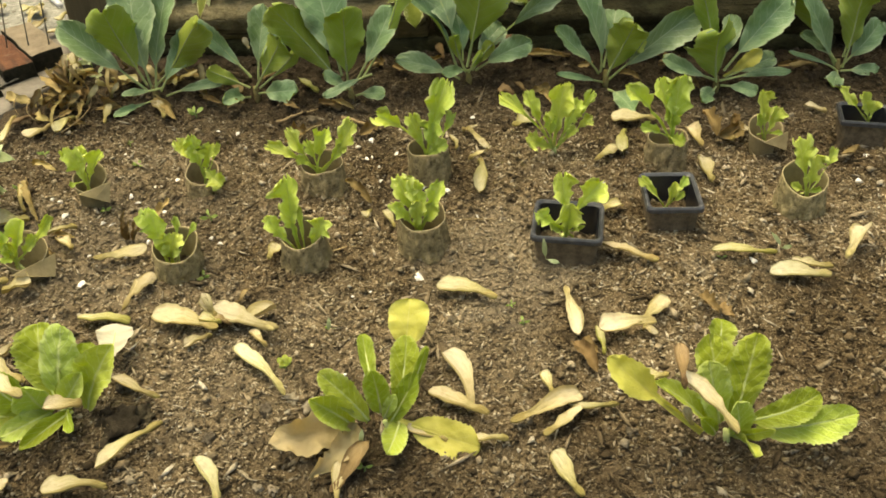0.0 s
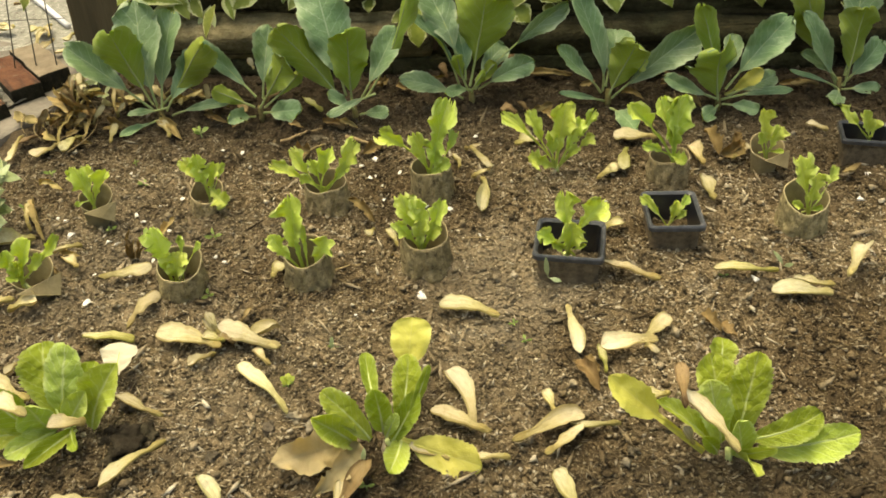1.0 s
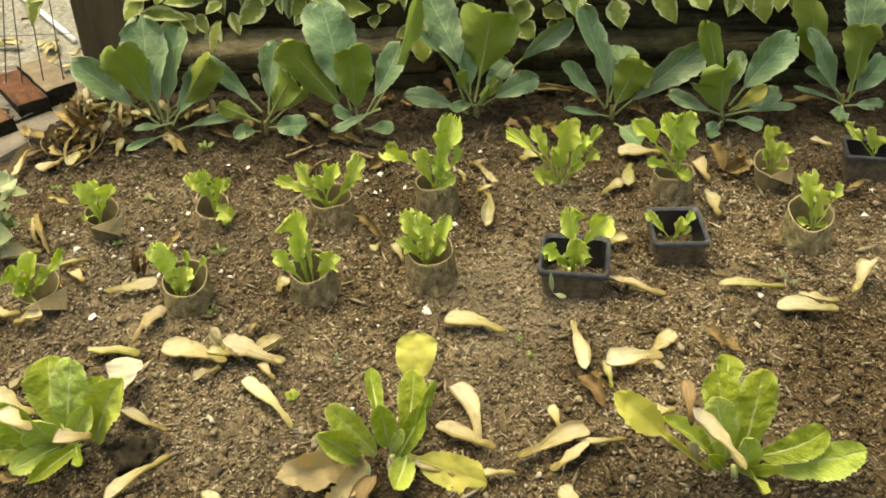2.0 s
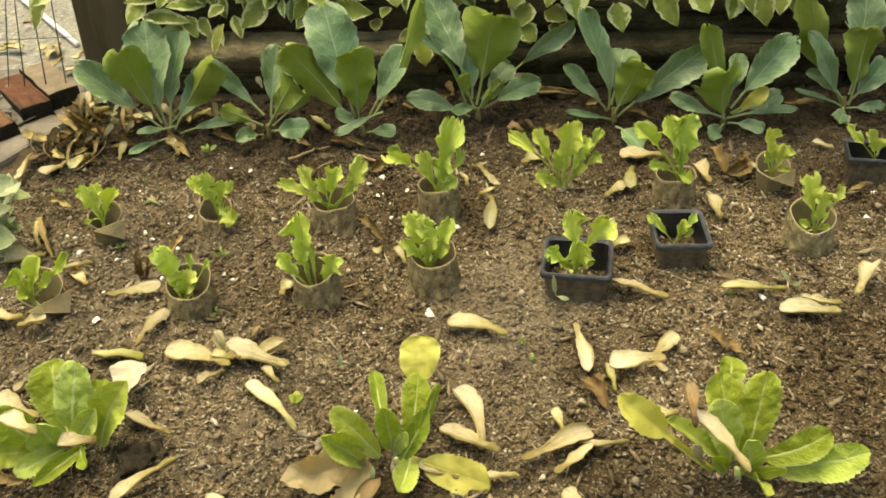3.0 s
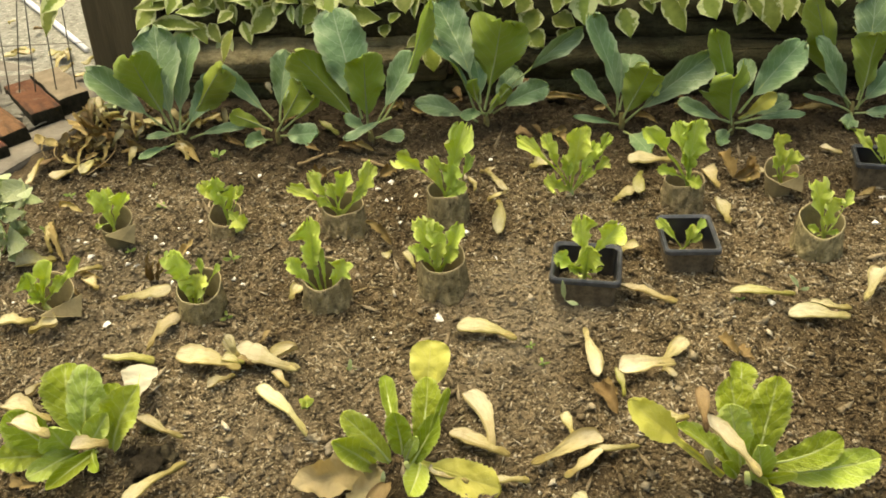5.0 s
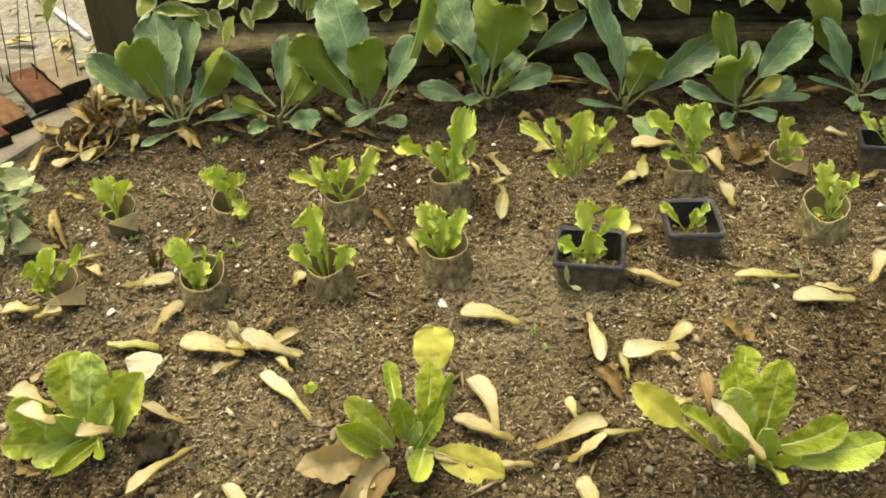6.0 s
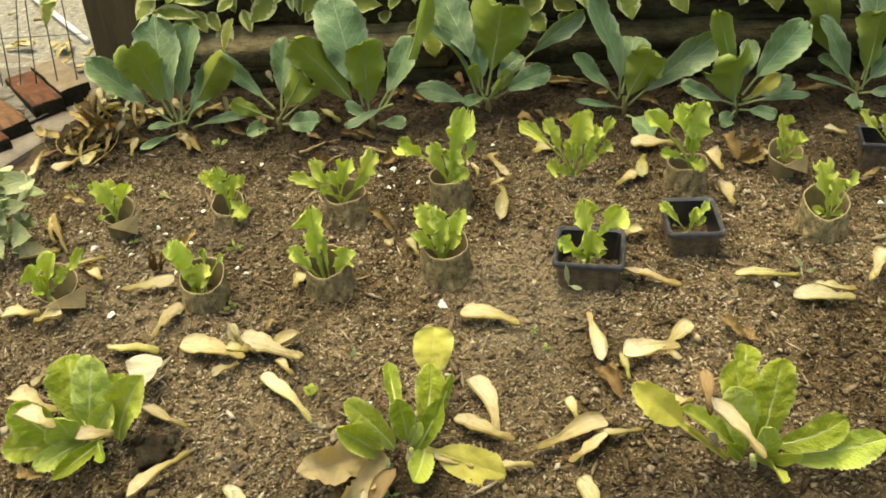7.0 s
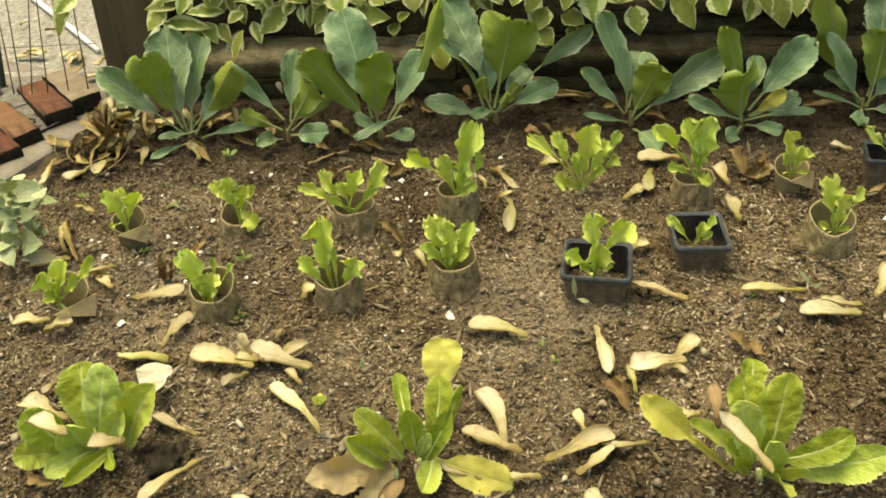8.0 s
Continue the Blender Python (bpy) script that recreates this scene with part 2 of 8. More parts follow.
M["timber"] = timber_material("weathered_timber", (0.18, 0.15, 0.078), (0.56, 0.485, 0.285))
# darker copy of the timber: the shade towards one end is in its colour
M["shaded_timber"] = timber_material("dark_timber", (0.036, 0.033, 0.016), (0.165, 0.148, 0.076))
M["post"] = plain("stained_post", (0.055, 0.043, 0.024), (0.145, 0.113, 0.066), 18, 0.8, 0.2, 0.6, 0.002, stretch=(3, 3, 0.25))


def brick_material(name, dark, light):
    """Old brick, blackened, scratched and smeared with mortar."""
    n = Nodes(name)
    f, g, h = n.noise(45, 5, 0.65), n.noise(34, 4, 0.6), n.noise(260, 4, 0.7)
    band = n.noise(30, 4, 0.6, stretch=(0.25, 2.5, 1))
    col = n.mix(n.math("MULTIPLY_ADD", f, 2.2, -0.6), dark, light)
    col = n.mix(n.ramp(band, (0.50, (0, 0, 0)), (0.60, (0.85, 0.85, 0.85))), col, (0.050, 0.030, 0.022))
    col = n.mix(n.ramp(g, (0.58, (0, 0, 0)), (0.68, (0.7, 0.7, 0.7))), col, (0.26, 0.23, 0.18))
    col = n.mix(n.ramp(h, (0.5, (0, 0, 0)), (0.7, (0.4, 0.4, 0.4))), col, dark)
    n.bump(n.math("ADD", f, h), 0.9, 0.003)
    return n.finish(n.vary(col, 0.008, 0.1), 0.92, 0.12)


M["brick"] = brick_material("red_brick", (0.072, 0.031, 0.020), (0.180, 0.078, 0.046))
M["orange_brick"] = brick_material("orange_brick", (0.125, 0.066, 0.037), (0.25, 0.135, 0.076))


def yard_material():
    """Pale trodden concrete full of grit, with darker and lighter specks."""
    n = Nodes("yard_concrete")
    f, g, h = n.noise(30, 5, 0.7), n.noise(150, 4, 0.7), n.noise(420, 3, 0.7)
    col = n.mix(n.math("MULTIPLY_ADD", f, 1.6, -0.3), (0.17, 0.168, 0.142), (0.36, 0.357, 0.31))
    col = n.mix(n.ramp(g, (0.54, (0, 0, 0)), (0.64, (0.8, 0.8, 0.8))), col, (0.52, 0.50, 0.43))
    col = n.mix(n.ramp(g, (0.34, (0.8, 0.8, 0.8)), (0.44, (0, 0, 0))), col, (0.10, 0.09, 0.065))
    n.bump(n.math("ADD", f, h), 0.9, 0.004)
    return n.finish(col, 0.95, 0.1)


M["mortar"] = plain("old_mortar", (0.11, 0.105, 0.083), (0.30, 0.29, 0.25), 90, 0.95, 0.1, 0.9, 0.003)
M["paving"] = plain("paving_stone", (0.12, 0.107, 0.088), (0.29, 0.262, 0.22), 25, 0.9, 0.15, 0.5, 0.002)
M["tile"] = plain("sandstone_tile", (0.14, 0.112, 0.075), (0.29, 0.24, 0.17), 40, 0.9, 0.15, 0.5, 0.002)
M["yard"] = yard_material()
M["wire"] = plain("dark_wire", (0.06, 0.055, 0.045), (0.14, 0.13, 0.11), 80, 0.55, 0.5, value=0.1)
M["green_pole"] = plain("green_pole", (0.018, 0.035, 0.025), (0.04, 0.07, 0.05), 80, 0.45, 0.5)
M["white_cane"] = plain("white_pipe", (0.62, 0.62, 0.64), (0.82, 0.82, 0.84), 60, 0.5, 0.4)


def card_material():
    """Damp cardboard, splashed and streaked all over with dried grey mud."""
    n = Nodes("muddy_cardboard")
    card = n.mix(n.noise(60, 4), (0.18, 0.145, 0.070), (0.32, 0.265, 0.145))
    mud = n.mix(n.ramp(n.noise(150, 5, 0.75), (0.36, (0, 0, 0)), (0.62, (1, 1, 1))), (0.048, 0.038, 0.020), (0.42, 0.345, 0.195))
    streak = n.noise(170, 6, 0.8, stretch=(1, 1, 0.16))
    col = n.mix(n.ramp(streak, (0.42, (0, 0, 0)), (0.56, (1, 1, 1))), card, mud)
    col = n.mix(n.ramp(n.noise(330, 4, 0.7, stretch=(1, 1, 0.35)), (0.58, (0, 0, 0)), (0.70, (0.7, 0.7, 0.7))), col, (0.50, 0.415, 0.245))
    col = n.vary(col, 0.006, 0.12)
    n.bump(n.math("ADD", streak, n.noise(300, 4)), 0.9, 0.002)
    return n.finish(col, 0.92, 0.1)


M["muddy_card"] = card_material()
M["card"] = plain("cardboard", (0.17, 0.138, 0.072), (0.31, 0.262, 0.15), 70, 0.9, 0.1, 0.3)
M["card_edge"] = plain("cardboard_edge", (0.27, 0.225, 0.13), (0.44, 0.375, 0.235), 120, 0.9, 0.1, 0.3)


def samara_material(name, nut, body, tip, stain=0.35):
    """Papery wing with ridges that run from the nutlet; ochre at the nutlet and along its rim, paler towards the broad end."""
    n = Nodes(name)
    uv = n.coords("UV")
    xyz = n.add("ShaderNodeSeparateXYZ")
    n.link(uv, xyz.inputs[0])
    ridge = n.noise(5, 4, 0.65, vector=uv, stretch=(3.5, 0.5, 1))
    fine = n.noise(16, 3, 0.6, vector=uv, stretch=(3.0, 0.35, 1))
    blot, spot = n.noise(75, 4, 0.65), n.noise(260, 4, 0.7)
    along = n.math("ADD", xyz.outputs["Y"], n.math("MULTIPLY_ADD", blot, 0.9, -0.45))
    col = n.mix(n.ramp(along, (0.10, (0, 0, 0)), (0.42, (1, 1, 1))), nut, body)
    col = n.mix(n.ramp(along, (0.42, (0, 0, 0)), (0.86, (1, 1, 1))), col, tip)
    across = n.math("MULTIPLY", n.math("ABSOLUTE", n.math("SUBTRACT", xyz.outputs["X"], 0.5)), 2.0)
    rim = n.ramp(n.math("ADD", across, n.math("MULTIPLY_ADD", blot, 0.5, -0.25)), (0.72, (0, 0, 0)), (1.02, (0.55, 0.55, 0.55)))
    col = n.mix(rim, col, nut)
    stiff = n.ramp(xyz.outputs["X"], (0.07, (0.75, 0.75, 0.75)), (0.20, (0, 0, 0)))
    col = n.mix(stiff, col, nut)
    col = n.mix(n.ramp(fine, (0.38, (0.30, 0.30, 0.30)), (0.50, (0, 0, 0))), col, nut)
    col = n.mix(n.ramp(ridge, (0.36, (0.28, 0.28, 0.28)), (0.50, (0, 0, 0))), col, nut)
    col = n.vary(col, 0.014, 0.16)
    col = n.mix(n.ramp(blot, (0.56, (0, 0, 0)), (0.74, (stain, stain, stain))), col, (0.38, 0.27, 0.10))
    col = n.mix(n.ramp(spot, (0.64, (0, 0, 0)), (0.80, (0.6, 0.6, 0.6))), col, (0.30, 0.21, 0.085))
    n.bump(n.math("ADD", n.math("ADD", ridge, n.math("MULTIPLY", fine, 0.35)), n.math("MULTIPLY", blot, 0.8)), 0.6, 0.0024)
    n.finish(col, 0.55, 0.35)
    n.thin(col, 0.36)
    return n.mat


M["samara"] = samara_material("dry_seed_wing", (0.36, 0.30, 0.105), (0.575, 0.52, 0.27), (0.70, 0.645, 0.44), 0.5)
M["samara_green"] = samara_material("greenish_seed_wing", (0.37, 0.36, 0.09), (0.54, 0.53, 0.21), (0.69, 0.66, 0.40), 0.4)
M["samara_pale"] = samara_material("pale_seed_wing", (0.45, 0.39, 0.17), (0.67, 0.62, 0.38), (0.80, 0.755, 0.57), 0.4)
M["samara_brown"] = samara_material("brown_seed_wing", (0.15, 0.10, 0.042), (0.28, 0.20, 0.09), (0.42, 0.32, 0.16), 0.6)
M["samara_tan"] = samara_material("golden_brown_seed_wing", (0.32, 0.25, 0.085), (0.55, 0.45, 0.20), (0.70, 0.61, 0.35), 0.6)
M["dead"] = leaf_material("dead_leaf", (0.15, 0.105, 0.042), (0.40, 0.30, 0.14), (0.28, 0.20, 0.09), (0.42, 0.29, 0.08), rough=0.8, spec=0.15, share=0.3, blotch=1.0)

# ---- ways to build ----
def lattice(x, y, size, seed):
    """Smooth noise from -1 to 1 on a square lattice."""
    table = np.random.RandomState(seed).uniform(-1, 1, (256, 256))
    u, v = np.asarray(x) / size, np.asarray(y) / size
    i, j = np.floor(u).astype(int), np.floor(v).astype(int)
    f, g = u - i, v - j
    f, g = f * f * (3 - 2 * f), g * g * (3 - 2 * g)
    i0, i1, j0, j1 = i % 256, (i + 1) % 256, j % 256, (j + 1) % 256
    return (table[i0, j0] * (1 - f) + table[i1, j0] * f) * (1 - g) + (table[i0, j1] * (1 - f) + table[i1, j1] * f) * g


def bed_height(x, y):
    """The height of the soil."""
    return 0.0035 * lattice(x, y, 0.11, 1) + 0.0028 * lattice(x, y, 0.03, 2)


def crumble(x, y):
    """Loose unevenness of the surface, finer than the bed's own shape."""
    return 0.0030 * lattice(x, y, 0.017, 6) + 0.0030 * lattice(x, y, 0.010, 3) + 0.0018 * lattice(x, y, 0.0055, 4)


def mesh_of(name, verts, faces, mats, face_mats=None, uvs=None, smooth=True):
    me = bpy.data.meshes.new(name)
    me.from_pydata([tuple(v) for v in verts], [], [tuple(f) for f in faces])
    for m in mats:
        me.materials.append(m)
    if face_mats is not None:
        me.polygons.foreach_set("material_index", face_mats)
    if uvs is not None:
        layer = me.uv_layers.new(name="UVMap")
        idx = np.empty(len(me.loops), int)
        me.loops.foreach_get("vertex_index", idx)
        layer.data.foreach_set("uv", np.asarray(uvs, float)[idx].ravel())
    me.polygons.foreach_set("use_smooth", [smooth] * len(me.polygons))
    me.update()
    return me


def part(name, data, parent, label=""):
    """Links a mesh as one part under a thing or another part."""
    ob = new(name, data)
    ob.parent = parent
    return tagged(ob, label)


def thing(name, at, label, category, group=""):
    ob = new(name)
    ob.empty_display_size = 0.02
    ob.location = at
    return tagged(ob, label, category, group)


def bm_part(name, bm, mat, parent=None, label="", smooth=False):
    me = bpy.data.meshes.new(name)
    bmesh.ops.recalc_face_normals(bm, faces=bm.faces)
    bm.to_mesh(me)
    bm.free()
    me.materials.append(mat)
    me.polygons.foreach_set("use_smooth", [smooth] * len(me.polygons))
    return part(name, me, parent, label) if parent else new(name, me)


def smoothstep(a, b, x):
    t = np.clip((x - a) / (b - a), 0, 1)
    return t * t * (3 - 2 * t)


# shapes of the blades: where the blade begins on the stalk, how it widens and closes, the stalk's width, teeth and lobes of the rim, waves of the rim
BLADES = {
    "brassica": dict(begin=0.25, widen=0.86, close=0.35, stalk=0.05, teeth=11, depth=0.10, lobes=0.055, waves=1.9, ruffle=0.28, rows=50, columns=13),
    "romaine": dict(begin=0.06, widen=0.80, close=0.40, stalk=0.24, teeth=17, depth=0.12, lobes=0.03, waves=2.6, ruffle=0.10, rows=64, columns=15),
    "withered": dict(begin=0.02, widen=0.45, close=0.50, stalk=0.10, teeth=7, depth=0.30, lobes=0.20, waves=2.4, ruffle=0.55, rows=28, columns=9),
    "lettuce": dict(begin=0.28, widen=1.10, close=0.16, stalk=0.13, teeth=6.0, depth=0.42, lobes=0.14, waves=2.6, ruffle=0.34, rows=64, columns=19),
}


def outline(kind, v, rng, start=0.0, rim=1.0):
    """Half-width of a blade from its foot (0) to its tip (1), as a share of its greatest half-width, for both sides."""
    sides = []
    if kind in BLADES:
        b = BLADES[kind]
        begin = start or b["begin"] * rng.uniform(0.85, 1.12)
        u = np.clip((v - begin) / (1 - begin), 0, 1)
        widen, close = b["widen"] * rng.uniform(0.9, 1.1), b["close"] * rng.uniform(0.88, 1.12)
        most = (widen / (widen + close)) ** widen * (close / (widen + close)) ** close
        w = u ** widen * np.maximum(1 - u, 0.002) ** close / most + b["stalk"] * (1 - smoothstep(begin, begin + 0.4, v))
        for _ in range(2):
            ph = rng.uniform(0, 6.28, 3)
            k = v * b["teeth"] * rng.uniform(0.9, 1.1) + ph[2]
            tall = rng.uniform(0.3, 1.5, 64)[np.floor(k).astype(int) % 64]
            saw = (k - np.floor(k)) ** 1.6
            wave = b["lobes"] * (np.sin(v * 14 + ph[0]) + 0.6 * np.sin(v * 31 + ph[1])) + b["depth"] * tall * (saw - 0.45)
            sides.append(w * (1 + wave * rim * smoothstep(0.12, 0.35, u)))
        return sides
    if kind == "ivy":
        peak, teeth, lobes = 0.42, 0.03, 0.05
        w = smoothstep(-0.10, 0.36, v)
    else:
        peak, teeth, lobes = 0.5, 0.02, 0.03
        w = 0.12 + 0.88 * smoothstep(0.1, 0.5, v)
    d = np.clip((v - peak) / (1 - peak), 0, 1)
    w = w * (1 - d ** 1.9 if kind == "ivy" else np.sqrt(np.clip(1 - d ** 2.0, 0.015, 1)))
    for _ in range(2):
        ph = rng.uniform(0, 6.28, 3)
        wave = lobes * np.sin(v * rng.uniform(14, 22) + ph[0]) + lobes * 0.7 * np.sin(v * rng.uniform(34, 46) + ph[1]) + teeth * np.where(np.arange(len(v)) % 2, 1, -1) * rng.uniform(0.3, 1.4, len(v))
        sides.append(w * (1 + wave * smoothstep(0.25, 0.5, v)))
    return sides


FRONT = Vector((0.0, -0.80, 0.60))


def leaf(plant, foot, tip, width, turn=0.0, bow=0.08, kind="brassica", look_as=None, seed=0, rib=True, curl=0.0, cup=0.25, name="leaf", label="", start=0.0, sweep=0.0, rim=1.0):
    """A blade with two skins from its foot to its tip. turn: degrees by which its upper side turns away from the front; bow: how far it arches
    towards its upper side; cup: how far its edges rise; curl: how far its tip bends back; sweep: its sideways curve;
    start: where the blade begins; rim: how deep its teeth are."""
    rng = np.random.RandomState(seed + 11)
    foot, tip = Vector(foot) - plant.location, Vector(tip) - plant.location
    axis = tip - foot
    length = axis.length
    axis.normalize()
    normal = (FRONT - axis * FRONT.dot(axis)).normalized()
    normal = Matrix.Rotation(radians(turn), 3, axis) @ normal
    side = axis.cross(normal)
    blade = BLADES.get(kind)
    n, m = (blade["rows"], blade["columns"]) if blade else {"ivy": (12, 7)}.get(kind, (8, 5))
    v = np.linspace(0, 1, n)
    if blade:
        v = 1 - (1 - v) ** 1.4
    left, right = outline(kind, v, rng, start, rim)
    s = np.linspace(-1, 1, m)
    half = width / 2
    V, S = np.meshgrid(v, s, indexing="ij")
    W = np.where(S < 0, left[:, None], right[:, None]) * half
    X = S * W
    ph = rng.uniform(0, 6.28, 2)
    Z = bow * length * 4 * V * (1 - V) - curl * length * np.clip(V - 0.6, 0, 1) ** 2 * 4
    if blade:
        k = 6.283 * blade["waves"] * rng.uniform(0.85, 1.15)
        wave = np.where(S < 0, np.sin(V * k + ph[0]) + 0.3 * np.sin(V * k * 2.1), np.sin(V * k * 0.93 + ph[1]) + 0.3 * np.sin(V * k * 1.9))
        cup += {"lettuce": rng.uniform(0.0, 0.5), "brassica": rng.uniform(-0.3, 0.35), "romaine": 0.0 if look_as == "dry" else rng.uniform(-0.3, 0.3), "withered": rng.uniform(0.0, 0.8)}[kind]
        Z = Z + blade["ruffle"] * half * wave * np.abs(S) ** 2 * smoothstep(0.2, 0.55, V)
        # the blade puffs up between its side veins
        Z = Z + {"romaine": 0.075, "brassica": 0.035, "lettuce": 0.03, "withered": 0.30}[kind] * half * lattice(X + seed, V * length, 0.006 if kind == "romaine" else 0.011, 5) * smoothstep(0.15, 0.35, V)
        if kind == "brassica":
            Z = Z + rng.uniform(-0.05, 0.05) * length * np.sin(V * 5 + ph[0])
        # each blade twists and folds a little along its rib
        Z = Z + X * rng.uniform(-0.5, 0.5) * (V - 0.45) + rng.uniform(0.0, 0.28 if kind != "lettuce" else 0.75) * np.abs(X)
        Y_jag = {"brassica": 0.030, "romaine": 0.012, "lettuce": 0.05, "withered": 0.06}[kind] * min(rim, 1) * length * rng.uniform(-1, 1, m)[None, :]
    Z = Z + cup * W * S * S
    X = X + (sweep + rng.uniform(-0.03, 0.03)) * length * 4 * V * (1 - V)
    Y = V * length - (0.10 if kind == "ivy" else 0.0) * half * S * S
    if blade:
        # a ragged, blunt top
        Y = Y + Y_jag * smoothstep(0.72, 1.0, V)
    thick = 0.0005 * (1 - 0.85 * np.abs(S) ** 3)
    R = np.array([side, axis, normal])
    base = np.array(foot)

    def skin(dz):
        return base + np.stack([X, Y, Z + dz], -1).reshape(-1, 3) @ R

    top, low = skin(thick), skin(-thick)
    idx = np.arange(n * m).reshape(n, m)
    q = np.stack([idx[:-1, :-1], idx[:-1, 1:], idx[1:, 1:], idx[1:, :-1]], -1).reshape(-1, 4)
    off = n * m
    border = []
    for line in (idx[:, 0], idx[:, -1][::-1], idx[-1, :], idx[0, :][::-1]):
        border += [(a, b, b + off, a + off) for a, b in zip(line[:-1], line[1:])]
    # the rim has points of its own, so that the skins keep crisp edges
    faces = np.concatenate([q, (q + off)[:, ::-1], np.array(border) + 2 * off])
    up, under = {"brassica": ("brassica_up", "brassica_under"), "lettuce": ("lettuce", "lettuce"), "romaine": ("romaine", "romaine"),
                 "withered": ("dead", "dead"), "ivy": ("ivy", "ivy"), "weed": ("weed", "weed")}[kind]
    if look_as:
        up = under = look_as
    fm = [0] * len(q) + [1] * (len(q) + len(border))
    uvs = np.stack([(S + 1) / 2, V], -1).reshape(-1, 2)
    ob = part(name, mesh_of(name, np.concatenate([top, low, top, low]), faces, [M[up], M[under]], fm, np.concatenate([uvs] * 4)), plant, label)
    if rib:
        # the stalk, which runs on as the midrib
        reach = {"brassica": 0.92, "romaine": 0.8}.get(kind, 0.7)
        r0 = {"brassica": 0.0015, "romaine": 0.0012, "lettuce": 0.0009}.get(kind, 0.0007)
        steps, ring = 12, 6
        pts, fcs = [], []
        for i in range(steps):
            t = i / (steps - 1) * reach
            c = np.array([np.interp(t, v, X[:, m // 2]), t * length, np.interp(t, v, Z[:, m // 2])])
            r = r0 * (1 - 0.85 * t / reach) + 0.0002
            for j in range(ring):
                a = 6.283 * j / ring
                pts.append(base + (c + np.array([r * math.cos(a), 0, r * math.sin(a) + (0.1 if kind == "romaine" else -0.4) * r])) @ R)
            if i:
                fcs += [((i - 1) * ring + j, (i - 1) * ring + (j + 1) % ring, i * ring + (j + 1) % ring, i * ring + j) for j in range(ring)]
        part("midrib", mesh_of("midrib", pts, fcs, [M[look_as] if look_as in ("dry", "yellow") else M["rib"] if kind == "brassica" else M["pale_rib"]]), ob)
    return ob


M["rib"] = plain("leaf_rib", (0.29, 0.36, 0.12), (0.46, 0.52, 0.24), 120, 0.5, 0.35, 0.2)


def rod(points, radii, ring=8):
    """A round rod through points, as a bmesh."""
    bm = bmesh.new()
    rows = []
    for i, p in enumerate(points):
        a, b = Vector(points[max(i - 1, 0)]), Vector(points[min(i + 1, len(points) - 1)])
        q = (b - a).to_track_quat("Z", "Y")
        r = radii if isinstance(radii, float) else radii[i]
        rows.append([bm.verts.new(Vector(p) + q @ Vector((r * math.cos(6.2832 * j / ring), r * math.sin(6.2832 * j / ring), 0))) for j in range(ring)])
    for a, b in zip(rows[:-1], rows[1:]):
        for j in range(ring):
            bm.faces.new((a[j], a[(j + 1) % ring], b[(j + 1) % ring], b[j]))
    bm.faces.new(rows[0][::-1])
    bm.faces.new(rows[-1])
    return bm


def rough_box(sx, sy, sz, bevel, cuts, wear, seed, scale=0.03):
    """A box with rounded, worn edges, its foot at z = 0."""
    bm = bmesh.new()
    bmesh.ops.create_cube(bm, size=1)
    for v in bm.verts:
        v.co = Vector((v.co.x * sx, v.co.y * sy, (v.co.z + 0.5) * sz))
    bmesh.ops.bevel(bm, geom=bm.edges[:], offset=bevel, segments=2, profile=0.6, affect="EDGES")
    if cuts:
        longest = max(sx, sy, sz)
        for ax, size in enumerate((sx, sy, sz)):
            count = max(0, round(cuts * size / longest))
            for i in range(count):
                p, d = [0, 0, sz / 2], [0, 0, 0]
                p[ax] = (i + 1) / (count + 1) * size - (size / 2 if ax < 2 else 0)
                d[ax] = 1
                bmesh.ops.bisect_plane(bm, geom=bm.verts[:] + bm.edges[:] + bm.faces[:], plane_co=p, plane_no=d)
    for v in bm.verts:
        d = noise.noise_vector(v.co / scale + Vector((seed * 3.1, seed, 0))) * wear
        v.co += d
    return bm


def pebble(radius, flat, seed, jag=0.35, level=2):
    bm = bmesh.new()
    bmesh.ops.create_icosphere(bm, subdivisions=level, radius=radius)
    for v in bm.verts:
        n = v.co.normalized()
        v.co *= 1 + jag * noise.noise(n * 1.4 + Vector((seed * 5.3, seed, 0))) + 0.4 * jag * noise.noise(n * 4 + Vector((seed, 0, 0))) + 0.22 * jag * noise.noise(n * 11 + Vector((0, seed, 0)))
        v.co.z *= flat
    return bm


M["pale_rib"] = plain("pale_leaf_rib", (0.46, 0.54, 0.18), (0.64, 0.69, 0.34), 120, 0.5, 0.3, 0.2)

